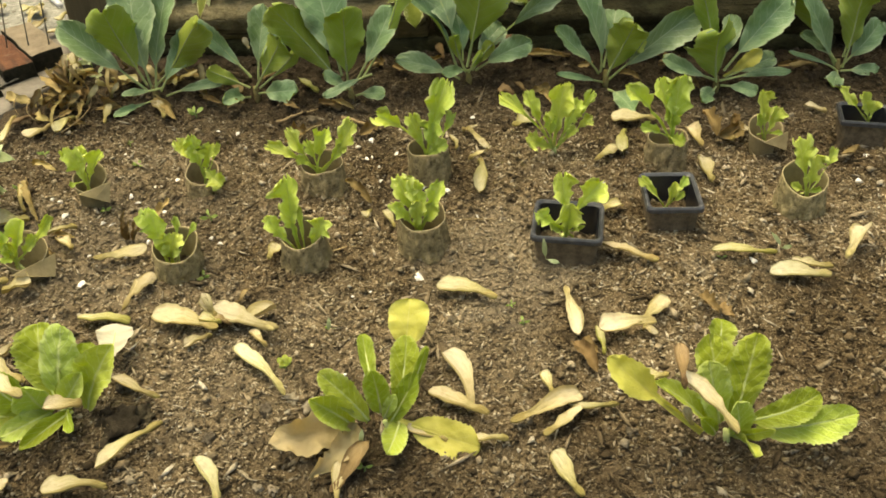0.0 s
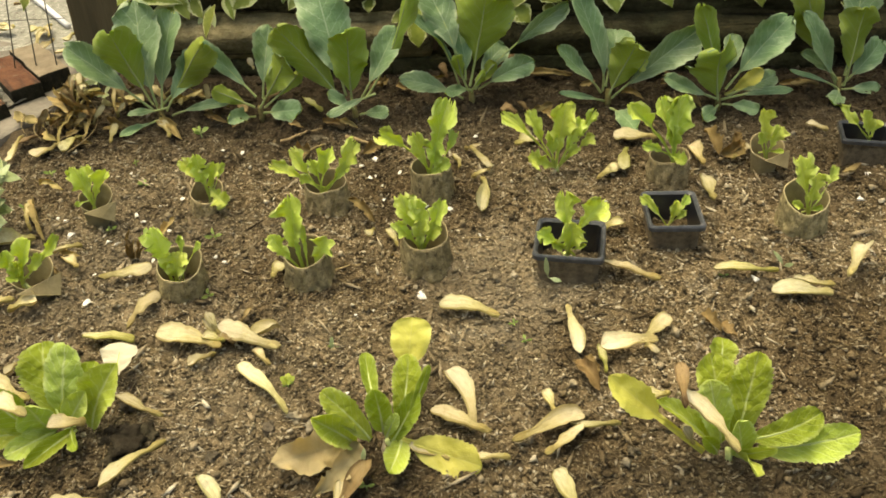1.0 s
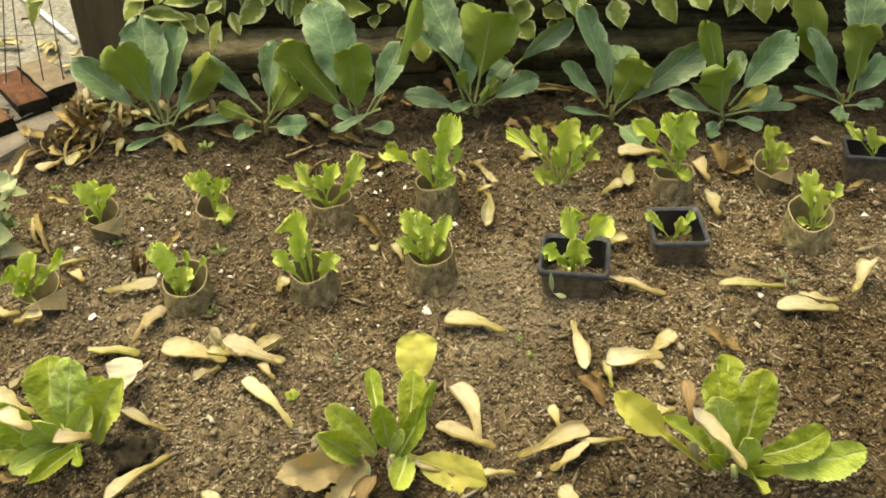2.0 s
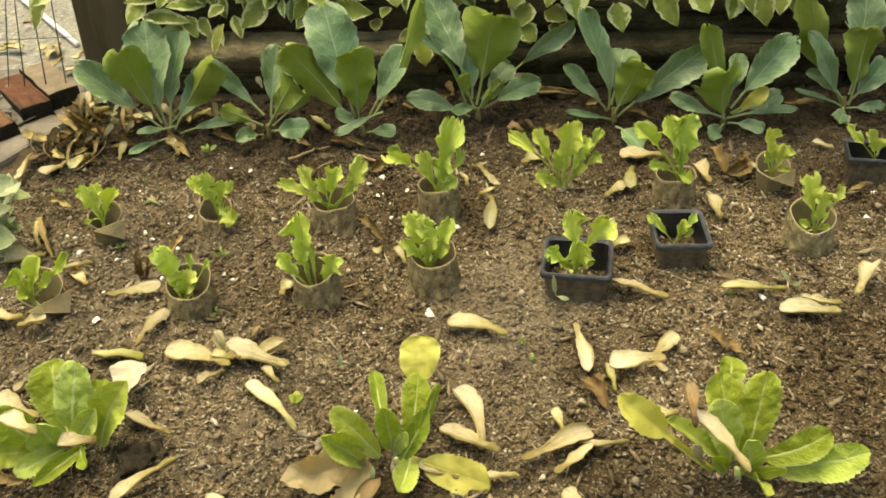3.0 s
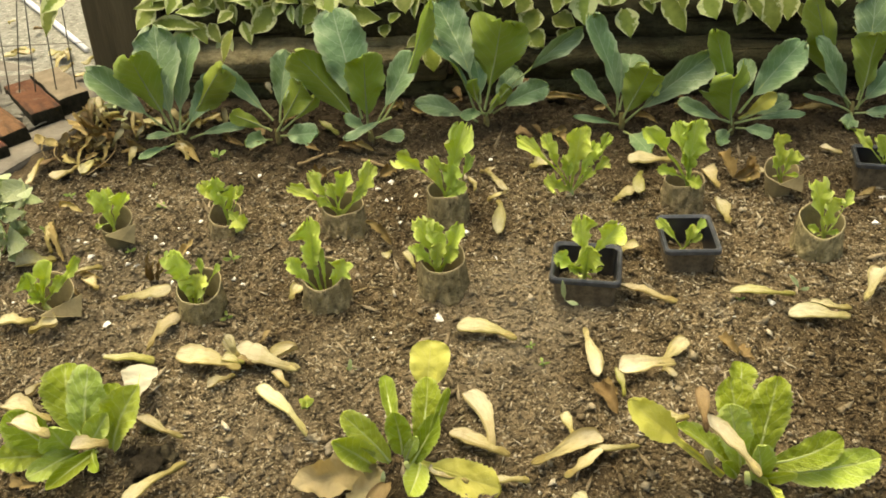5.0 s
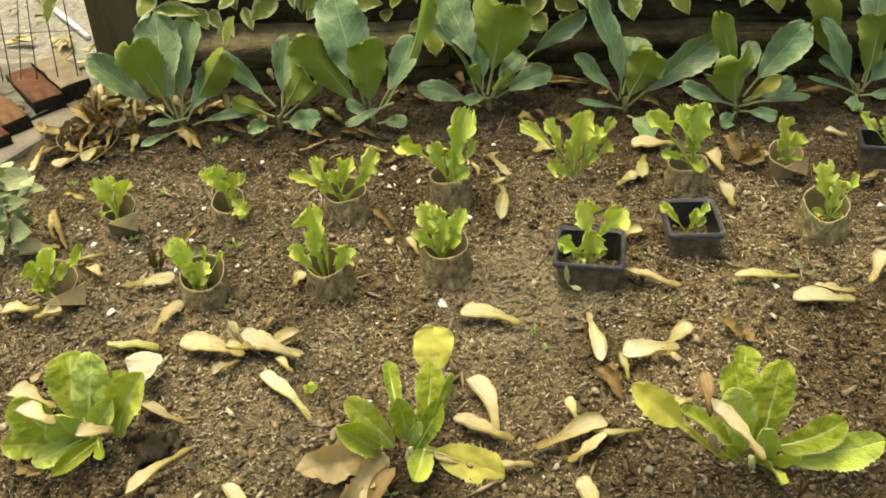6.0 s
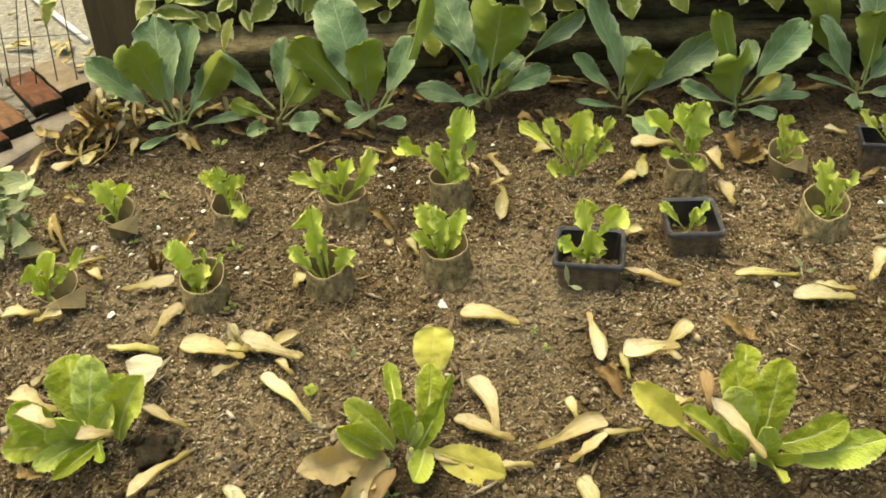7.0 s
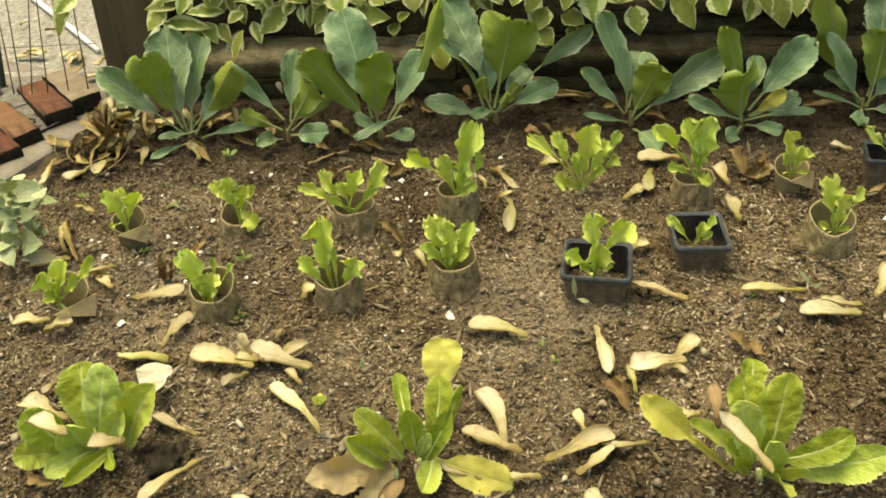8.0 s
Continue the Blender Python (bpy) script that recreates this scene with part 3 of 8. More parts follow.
# ---- kinds of things ----
def cardboard_sleeve(x, y, width, height, squash=0.9, lean=(0.0, 0.0), spin=0.0, seed=0, slope=0.0, flap=None, group="cardboard sleeves round the lettuces"):
    """A length of cardboard tube stuck into the soil; slope: how far its rim drops towards the front; flap: the direction (degrees) of a folded-out corner."""
    rng = np.random.RandomState(seed)
    label = "folded cardboard sleeve with a turned-out corner in the soil" if flap is not None else "muddy cut cardboard tube standing in the soil round a lettuce"
    at = (x, y, 0.0)
    t = thing("cardboard_sleeve", at, label, "cardboard tube", group)
    ring, rows, wall = 60, 16, 0.0009
    pts, faces, fm = [], [], []
    ph = rng.uniform(0, 6.28, 4)
    for skin in (0, 1):
        for i in range(rows):
            f = i / (rows - 1)
            for j in range(ring):
                a = 6.2832 * j / ring
                r = width / 2 * (1 + 0.025 * math.sin(2 * a + ph[0]) + 0.018 * math.sin(3 * a + ph[1]) * f + 0.010 * math.sin(7 * a + ph[2]) * f) - skin * wall
                r *= 0.60 + 0.40 * f if flap is not None else 1
                if flap is None and skin == 0:
                    # mud that has splashed up and dried on, thickest at the soil
                    cake = float(lattice(a * width / 2 + seed, height * f * 0.45, 0.0034, 7)) + 0.6 * float(lattice(a * width / 2 + seed, height * f, 0.0075, 8))
                    r += (1 - f ** 6) * (0.0011 * cake + (0.0010 + 0.0042 * (1 - f) ** 2) * (0.7 + 0.5 * cake))
                px, py = r * math.cos(a), r * squash * math.sin(a)
                c, s = math.cos(radians(spin)), math.sin(radians(spin))
                px, py = px * c - py * s, px * s + py * c
                top = height + 0.0012 * math.sin(3 * a + ph[3]) + slope * py / (width / 2)
                z = -0.012 + (top + 0.012) * f
                pts.append((px + lean[0] * z, py + lean[1] * z, z))
    n = ring * rows
    for i in range(rows - 1):
        for j in range(ring):
            a, b, c, d = i * ring + j, i * ring + (j + 1) % ring, (i + 1) * ring + (j + 1) % ring, (i + 1) * ring + j
            faces.append((a, b, c, d)), fm.append(0)
            faces.append((n + d, n + c, n + b, n + a)), fm.append(1)
    for j in range(ring):
        a, b = (rows - 1) * ring + j, (rows - 1) * ring + (j + 1) % ring
        faces.append((a, b, n + b, n + a)), fm.append(2)
    outer = M["card"] if flap is not None else M["muddy_card"]
    part("sleeve", mesh_of("sleeve", pts, faces, [outer, M["card"], M["card_edge"]], fm), t)
    if flap is not None:
        # a triangular corner, folded outwards and down
        c, s = math.cos(radians(flap)), math.sin(radians(flap))
        r = width / 2
        out, along = Vector((c, s, 0)), Vector((-s, c, 0))
        rim = Vector((lean[0] * height, lean[1] * height, height + slope * s * 0.9))
        p = [rim + out * r * 0.86 - along * r * 0.95 + Vector((0, 0, 0.002)), rim + out * r * 0.80 + along * r * 0.95 + Vector((0, 0, 0.004)),
             rim + out * r * 1.32 + along * r * 0.50 - Vector((0, 0, height * 0.42)), rim + out * r * 1.18 - along * r * 0.2 - Vector((0, 0, height * 0.16))]
        bm = bmesh.new()
        lift = out * 0.0012
        f = [bm.verts.new(q) for q in p]
        b = [bm.verts.new(q + lift) for q in p]
        bm.faces.new((f[0], f[3], f[2], f[1]))
        bm.faces.new((b[0], b[1], b[2], b[3]))
        for i, j in ((0, 1), (1, 2), (2, 3), (3, 0)):
            bm.faces.new((f[i], f[j], b[j], b[i]))
        bm_part("flap", bm, M["card"], t, "folded-out cardboard corner")
    return t


def plant_pot(x, y, w, d, height, spin=0.0, tilt=(0.0, 0.0), seed=0):
    """A square black cell with a flat lip."""
    t = thing("plant_pot", (x, y, 0.0), "square black plastic plant pot with a flat lip sunk in soil", "plant pot", "black plastic pots")
    t.rotation_euler = (radians(tilt[0]), radians(tilt[1]), radians(spin))

    def ring(hw, hd, z, corner=0.2, steps=4):
        r = min(hw, hd) * corner
        out = []
        for cx, cy, a0 in ((hw - r, hd - r, 0), (-hw + r, hd - r, 90), (-hw + r, -hd + r, 180), (hw - r, -hd + r, 270)):
            for k in range(steps + 1):
                a = radians(a0 + 90 * k / steps)
                out.append((cx + r * math.cos(a), cy + r * math.sin(a), z))
        return out

    def stack(rings, closed=False):
        bm = bmesh.new()
        rows = [[bm.verts.new(p) for p in r] for r in rings]
        pairs = list(zip(rows[:-1], rows[1:])) + ([(rows[-1], rows[0])] if closed else [])
        for a, b in pairs:
            for j in range(len(a)):
                bm.faces.new((a[j], a[(j + 1) % len(a)], b[(j + 1) % len(a)], b[j]))
        return bm

    hw, hd = w / 2, d / 2
    lip = 0.0036
    part_wall = stack([ring(hw * 0.80, hd * 0.80, -0.015), ring(hw - lip, hd - lip, height - 0.001), ring(hw - lip - 0.001, hd - lip - 0.001, height - 0.001), ring(hw * 0.80 - 0.001, hd * 0.80 - 0.001, -0.015)], True)
    inner = len(part_wall.faces) // 2
    for i, f in enumerate(part_wall.faces):
        f.material_index = int(inner <= i < inner + inner // 2)
    wall = bm_part("pot_wall", part_wall, M["muddy_plastic"], t, "plastic wall smeared with dried mud")
    wall.data.materials.append(M["plastic"])
    rim = stack([ring(hw - lip - 0.001, hd - lip - 0.001, height - 0.001), ring(hw - lip + 0.001, hd - lip + 0.001, height + 0.0012), ring(hw - 0.001, hd - 0.001, height + 0.0012),
                 ring(hw, hd, height - 0.0005), ring(hw, hd, height - 0.0045), ring(hw - 0.001, hd - 0.001, height - 0.0045), ring(hw - 0.0012, hd - 0.0012, height - 0.001)], True)
    bm_part("rim", rim, M["dusty_plastic"], t, "flat dusty grey plastic lip")
    rng = np.random.RandomState(seed)
    bm = bmesh.new()
    bmesh.ops.create_grid(bm, x_segments=16, y_segments=16, size=0.5)
    for v in bm.verts:
        v.co = Vector((v.co.x * hw * 1.60, v.co.y * hd * 1.60, -0.006 + 0.004 * noise.noise(v.co * 9 + Vector((seed, 0, 0)))))
    bm_part("potting_soil", bm, M["soil"], t, "dark potting soil")
    return t


SAMARA_GROUP = "maple seed wings on the bed"


def samara(ax, ay, bx, by, width, bend=0.0, look_as="samara", lift=0.006, seed=0, rise=0.0, rise_foot=0.0, curl=0.1):
    """A winged seed from its broad end (a) to its nutlet (b); bend: sideways curve as a share of its length; rise: how far the broad end stands up."""
    rng = np.random.RandomState(seed + 5)
    za, zb = float(bed_height(ax, ay)) + lift + rise + 0.002, float(bed_height(bx, by)) + lift + rise_foot + 0.002
    label = {"samara": "dry straw-coloured maple seed wing lying on the soil", "samara_green": "greenish-yellow maple seed wing lying on the soil",
             "samara_pale": "pale cream maple seed wing lying on the soil", "samara_brown": "shrivelled brown maple seed wing on the soil", "samara_tan": "curled golden-brown maple seed wing in the litter"}[look_as]
    t = thing("maple_seed", (bx, by, zb), label, "maple seed", SAMARA_GROUP)
    foot, tip = Vector((0, 0, 0)), Vector((ax - bx, ay - by, za - zb))
    axis = tip.normalized()
    L = tip.length
    face = FRONT if abs(axis.z) > 0.45 else Vector((0, 0, 1))
    normal = (face - axis * axis.dot(face)).normalized()
    normal = Matrix.Rotation(radians(rng.uniform(-14, 14)), 3, axis) @ normal
    side = axis.cross(normal)
    n, m = 26, 9
    hook = rng.uniform(0.06, 0.20) * (1 if bend >= 0 else -1)
    v, s = 1 - (1 - np.linspace(0, 1, n)) ** 1.35, np.linspace(-1, 1, m)
    peak = rng.uniform(0.72, 0.80)
    w = rng.uniform(0.30, 0.40) + 0.64 * smoothstep(0.20, rng.uniform(0.60, 0.74), v) + 0.13 * np.exp(-((v - 0.12) / 0.08) ** 2)
    d = np.clip((v - peak) / (1 - peak), 0, 1)
    w = w * np.clip(1 - d ** 3.0, 0.02, 1) ** 0.45 * (1 - 0.5 * np.clip((0.06 - v) / 0.06, 0, 1))
    V, S = np.meshgrid(v, s, indexing="ij")
    # one rim is stiff and nearly straight, the other one full and wavy
    W = (w * width / 2)[:, None] * np.where(S > 0, 1.14 + 0.06 * np.sin(V * 21 + rng.uniform(0, 6)) + 0.04 * np.sin(V * 43 + rng.uniform(0, 6)), 0.86)
    X = S * W + bend * L * 4 * (V * (1 - V)) + hook * L * (np.clip(V - 0.55, 0, 1) ** 2) * 3
    curl = curl * rng.uniform(0.3, 3.0)
    Z = curl * L * 0.25 * np.sin(V * 3.14 * rng.uniform(0.8, 1.3)) + X * (V - 0.3) * rng.uniform(-0.9, 0.9) + W * rng.uniform(-0.25, 0.75) * S * S + 0.0007 * np.sin(S * 9 + V * 4) + 0.0016 * lattice(X + seed, V * L, 0.007, 9)
    nut = np.exp(-((V - 0.13) / 0.10) ** 2)
    thick = 0.0005 * (1.0 - 0.6 * np.abs(S)) + 0.0019 * nut * np.sqrt(np.clip(1 - S * S, 0, 1)) + 0.0007 * np.exp(-((S + 0.85) / 0.2) ** 2)
    R = np.array([side, axis, normal])

    def skin(dz):
        return np.stack([X, V * L, Z + dz], -1).reshape(-1, 3) @ R

    idx = np.arange(n * m).reshape(n, m)
    q = np.stack([idx[:-1, :-1], idx[:-1, 1:], idx[1:, 1:], idx[1:, :-1]], -1).reshape(-1, 4)
    off = n * m
    rim = []
    for line in (idx[:, 0], idx[:, -1][::-1], idx[-1, :], idx[0, :][::-1]):
        rim += [(a, b, b + off, a + off) for a, b in zip(line[:-1], line[1:])]
    faces = np.concatenate([q, (q + off)[:, ::-1], np.array(rim) + 2 * off])
    uv = np.stack([(S + 1) / 2, V], -1).reshape(-1, 2)
    pts, uvs = np.concatenate([skin(thick), skin(-thick)] * 2), np.concatenate([uv] * 4)
    part("wing", mesh_of("wing", pts, faces, [M[look_as]], None, uvs), t)
    # the nutlet sits as a swelling round the foot of the wing
    bm = bmesh.new()
    bmesh.ops.create_icosphere(bm, subdivisions=2, radius=1)
    for p in bm.verts:
        c = Vector((p.co.x * width * 0.15, (0.12 + p.co.y * 0.12) * L, p.co.z * 0.0021))
        x = c.x + bend * L * 4 * 0.12 * 0.88
        p.co = side * x + axis * c.y + normal * (c.z + curl * L * 0.08)
    bm_part("nutlet", bm, M[look_as], t, smooth=True)
    return t


def chip(name, x, y, size, seed, mat, label, category, group, flat=0.4, jag=0.5, lift=0.25, level=2):
    """A small stone, clod or shard that lies on the bed."""
    ob = bm_part(name, pebble(size / 2, flat, seed, jag, level), M[mat], smooth=level > 2)
    ob.location = (x, y, float(bed_height(x, y)) + size * flat * lift)
    ob.rotation_euler = (0.3 * math.sin(seed), 0.3 * math.cos(seed * 1.7), seed * 2.4)
    return tagged(ob, label, category, group)


def shell(x, y, size, seed):
    """A curved, angular shard of white shell."""
    rng = np.random.RandomState(seed)
    k = rng.randint(5, 8)
    ang = np.sort(rng.uniform(0, 6.28, k) * 0.35 + np.arange(k) * 6.283 / k * 0.65 + 0.1)
    rad = size / 2 * rng.uniform(0.75, 1.2, k)
    bm = bmesh.new()
    top = [bm.verts.new((r * math.cos(a), r * math.sin(a) * 0.75, 0)) for r, a in zip(rad, ang)]
    mid = [bm.verts.new((0.5 * r * math.cos(a), 0.5 * r * math.sin(a) * 0.75, size * 0.13)) for r, a in zip(rad, ang)]
    bot = [bm.verts.new((v.co.x, v.co.y, v.co.z - 0.0006)) for v in top]
    bmi = [bm.verts.new((v.co.x, v.co.y, v.co.z - 0.0006)) for v in mid]
    for i in range(k):
        j = (i + 1) % k
        bm.faces.new((top[i], top[j], mid[j], mid[i]))
        bm.faces.new((bot[j], bot[i], bmi[i], bmi[j]))
        bm.faces.new((top[j], top[i], bot[i], bot[j]))
    bm.faces.new(mid)
    bm.faces.new(bmi[::-1])
    ob = bm_part("shell_fragment", bm, M["shell"])
    ob.location = (x, y, float(bed_height(x, y)) + 0.002)
    ob.rotation_euler = (rng.uniform(-0.5, 0.2), rng.uniform(-0.3, 0.3), rng.uniform(0, 6))
    return tagged(ob, "small white broken shell fragment on the soil", "shell fragment", "white fragments on the bed")


def twig(ax, ay, bx, by, radius, seed, mat="twig", up=0.004, label="thin dry brown twig lying on the soil"):
    rng = np.random.RandomState(seed)
    pts = []
    radius *= 0.45
    sag = rng.uniform(-0.15, 0.15)
    for i in range(7):
        f = i / 6
        k = sag * 4 * f * (1 - f)
        x, y = ax + (bx - ax) * f - (by - ay) * k, ay + (by - ay) * f + (bx - ax) * k
        pts.append((x + rng.uniform(-1, 1) * radius, y + rng.uniform(-1, 1) * radius, float(bed_height(x, y)) + up + rng.uniform(0, 1) * radius))
    ob = bm_part("twig", rod(pts, [radius * (1 - 0.5 * i / 6) for i in range(7)], 6), M[mat], smooth=True)
    return tagged(ob, label, "twig", "twigs on the bed")


def weed(x, y, size, count, seed, look_as="weed"):
    """A tiny seedling: a stem and a few small leaves."""
    rng = np.random.RandomState(seed)
    z = float(bed_height(x, y))
    t = thing("weed_seedling", (x, y, z), "tiny green weed seedling growing in the soil", "weed", "weed seedlings")
    size *= 0.62
    top = Vector((x, y, z + size * 0.35))
    bm = rod([(0, 0, -0.002), (0.0005, 0, size * 0.2), (0, 0, size * 0.36)], 0.0007, 5)
    bm_part("stem", bm, M["weed"], t, smooth=True)
    for i in range(count):
        a = 6.283 * i / count + rng.uniform(-0.5, 0.5)
        tip = top + Vector((math.cos(a), math.sin(a), rng.uniform(0.15, 0.7))) * size * rng.uniform(0.55, 0.8)
        leaf(t, top, tip, size * rng.uniform(0.20, 0.32), rng.uniform(-20, 20), 0.1, "weed", look_as if look_as != "weed" else None, seed * 7 + i, rib=False)
    return t


def plant(name, x, y, label, category, group):
    return thing(name, (x, y, float(bed_height(x, y))), label, category, group)


def dead_leaf(foot, tip, width, cup, seed, look_as="dead"):
    """A crumpled leaf that dried on the bed."""
    label = "curled straw-yellow dry leaf in the litter" if look_as == "litter" else "crumpled dry brown dead leaf lying on the soil"
    t = thing("dead_leaf", foot, label, "dead leaf", "dead leaves on the bed")
    leaf(t, foot, tip, width, 0, 0.12, "withered", look_as, seed, rib=False, cup=cup, name="blade", sweep=0.12 * math.sin(seed))
    return t

def sprout(foot, tip, width, seed):
    """A single blade that has just come up."""
    t = thing("sprout", foot, "single pale blue-green shoot coming up through the soil", "weed", "weed seedlings")
    leaf(t, foot, tip, width, 0, 0.06, "weed", "nettle", seed, rib=False, name="blade")


def rosette(x, y, size, seed):
    """A small weed with a few round leaves pressed to the soil."""
    z = float(bed_height(x, y))
    t = thing("weed_seedling", (x, y, z), "small round-leaved green weed pressed to the soil", "weed", "weed seedlings")
    for i in range(5):
        a = 1.257 * i + 0.3
        foot, tip = Vector((x, y, z + 0.004)), Vector((x + math.cos(a) * size, y + math.sin(a) * size, z + 0.007))
        leaf(t, foot, tip, size * 0.8, 0, 0.1, "weed", "pale_romaine", seed + i, rib=False)


# ---- the ground: one sheet, fine in the bed, coarse to the horizon ----
def spread(lo, hi, step, far, grow=1.35):
    mid = list(np.arange(lo, hi, step))
    out, d, a = [], step, hi
    while a < far:
        out.append(a)
        d *= grow
        a += d
    low, d, a = [], step * grow, lo
    while a > -far:
        a -= d
        low.append(a)
        d *= grow
    return np.array(low[::-1] + mid + out)


gx, gy = spread(-0.62, 0.78, 0.0038, 300), spread(0.26, 1.20, 0.0038, 300)
GX, GY = np.meshgrid(gx, gy, indexing="ij")
near = smoothstep(2.0, 1.0, np.hypot(GX, GY - 0.7))
GZ = bed_height(GX, GY) + near * crumble(GX, GY)
idx = np.arange(GX.size).reshape(GX.shape)
quads = np.stack([idx[:-1, :-1], idx[1:, :-1], idx[1:, 1:], idx[:-1, 1:]], -1).reshape(-1, 4)
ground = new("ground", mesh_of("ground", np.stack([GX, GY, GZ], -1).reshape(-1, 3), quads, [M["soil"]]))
tagged(ground, "crumbly brown compost soil of a garden bed", "soil", kind="structure")


def crumbs(name, count, smallest, largest, lo, hi, long_share, seed, label):
    """Many small clods and fibres of wood in one mesh."""
    rng = np.random.RandomState(seed)
    x = rng.uniform(lo[0], hi[0], count)
    y = lo[1] + (hi[1] - lo[1]) * rng.uniform(0, 1, count) ** 1.25
    size = smallest + (largest - smallest) * rng.uniform(0, 1, count) ** 2.0
    base = np.array([(1, 0, 0), (0, 1, 0), (-1, 0, 0), (0, -1, 0), (0, 0, 1), (0, 0, -1)], float)
    tri = np.array([(0, 1, 4), (1, 2, 4), (2, 3, 4), (3, 0, 4), (1, 0, 5), (2, 1, 5), (3, 2, 5), (0, 3, 5)])
    P = np.repeat(base[None], count, 0) * rng.uniform(0.55, 1.25, (count, 6, 1)) + rng.uniform(-0.25, 0.25, (count, 6, 3))
    long = rng.uniform(0, 1, count) < long_share
    sc = np.stack([np.where(long, rng.uniform(1.3, 3.6, count), 1), np.where(long, rng.uniform(0.25, 0.6, count), rng.uniform(0.6, 1, count)), np.where(long, 0.35, rng.uniform(0.45, 0.85, count))], -1)
    P = P * sc[:, None, :] * (size / 2)[:, None, None]
    a, b = rng.uniform(0, 6.283, count), rng.uniform(-0.5, 0.5, count)
    ca, sa, cb, sb = np.cos(a)[:, None], np.sin(a)[:, None], np.cos(b)[:, None], np.sin(b)[:, None]
    px, pz = P[..., 0] * cb - P[..., 2] * sb, P[..., 0] * sb + P[..., 2] * cb
    qx, qy = px * ca - P[..., 1] * sa, px * sa + P[..., 1] * ca
    z = bed_height(x, y) + crumble(x, y) + size * 0.24
    verts = np.stack([qx + x[:, None], qy + y[:, None], pz + z[:, None]], -1).reshape(-1, 3)
    faces = (tri[None] + 6 * np.arange(count)[:, None, None]).reshape(-1, 3)
    me = bpy.data.meshes.new(name)
    me.vertices.add(len(verts))
    me.vertices.foreach_set("co", verts.ravel())
    me.loops.add(faces.size)
    me.loops.foreach_set("vertex_index", faces.ravel())
    me.polygons.add(len(faces))
    me.polygons.foreach_set("loop_start", np.arange(0, faces.size, 3))
    me.update(calc_edges=True)
    me.materials.append(M["crumbs"])
    return tagged(new(name, me), label, "soil", kind="stuff")


crumbs("soil_crumbs", 190000, 0.0011, 0.0054, (-0.52, 0.30), (0.78, 1.10), 0.40, 3, "fine crumbs of brown soil and bark on the bed")
crumbs("soil_lumps", 5200, 0.0042, 0.0125, (-0.50, 0.30), (0.78, 1.10), 0.45, 4, "larger lumps of soil and wood bits on the bed")
crumbs("bark_fibres", 6000, 0.0015, 0.0040, (-0.50, 0.30), (0.78, 1.08), 1.0, 5, "thin dry fibres of bark strewn on the bed")

# ---- path, yard, stones ----
def slab(name, x, y, sx, sy, sz, spin, z, mat, label, category, seed, cuts=8, wear=0.002, group="", bevel=0.006, kind="", sides=""):
    ob = bm_part(name, rough_box(sx, sy, sz, bevel, cuts, wear, seed), M[mat], smooth=False)
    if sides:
        # all but its upper face takes the darker second material
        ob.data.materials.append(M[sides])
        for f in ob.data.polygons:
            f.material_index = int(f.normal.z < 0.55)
    ob.location, ob.rotation_euler = (x, y, z), (0, 0, radians(spin))
    return tagged(ob, label, category, group, kind)


slab("paving_slab", -0.790, 0.955, 0.44, 0.44, 0.05, -27, -0.040, "paving", "grey-brown concrete paving slab beside the bed", "paving slab", 3, group="slabs of the path")
slab("paving_slab", -0.662, 1.209, 0.44, 0.125, 0.05, -27, -0.042, "paving", "grey-brown concrete paving slab beside the bed", "paving slab", 4, group="slabs of the path")
bm = rough_box(9.0, 9.0, 0.03, 0.004, 40, 0.003, 8, 0.2)
yard = bm_part("pavement", bm, M["yard"])
yard.location = (-5.0, 5.66, -0.023)
tagged(yard, "pale rough concrete yard behind the wire", "pavement", kind="structure")

slab("brick", -0.583, 1.105, 0.126, 0.041, 0.038, -52, -0.007, "brick", "red brick with scratched face and dark sides on the path", "brick", 5, 9, 0.002, "bricks on the path", 0.003, sides="dark_side")
slab("stone_tile", -0.557, 1.142, 0.124, 0.042, 0.038, -51, -0.005, "tile", "tan sandstone block with dark sides beside the bricks", "stone", 9, 9, 0.002, "", 0.003, sides="dark_side")
slab("brick", -0.612, 1.047, 0.130, 0.040, 0.038, -47, -0.010, "orange_brick", "orange brick smeared with tan mortar on the path", "brick", 6, 9, 0.002, "bricks on the path", 0.003, sides="dark_side")
slab("brick", -0.617, 0.995, 0.110, 0.042, 0.038, -48, -0.012, "brick", "red brick with scratched face and dark sides on the path", "brick", 7, 9, 0.002, "bricks on the path", 0.003, sides="dark_side")
for k, (x, y, z, s) in enumerate(((-0.623, 1.111, 0.018, 0.034), (-0.642, 1.133, 0.016, 0.030), (-0.606, 1.092, 0.016, 0.030), (-0.589, 1.076, 0.014, 0.026), (-0.570, 1.057, 0.012, 0.026), (-0.663, 1.175, 0.010, 0.034), (-0.657, 1.128, 0.014, 0.030), (-0.649, 1.185, 0.012, 0.030), (-0.626, 1.066, 0.016, 0.020))):
    ob = bm_part("mortar_lump", pebble(s * 0.62, 0.26, k + 2, 0.9, 3), M["mortar"], smooth=True)
    ob.location = (x, y, z)
    tagged(ob, "pale lump of old mortar stuck to the bricks", "mortar", "mortar lumps")

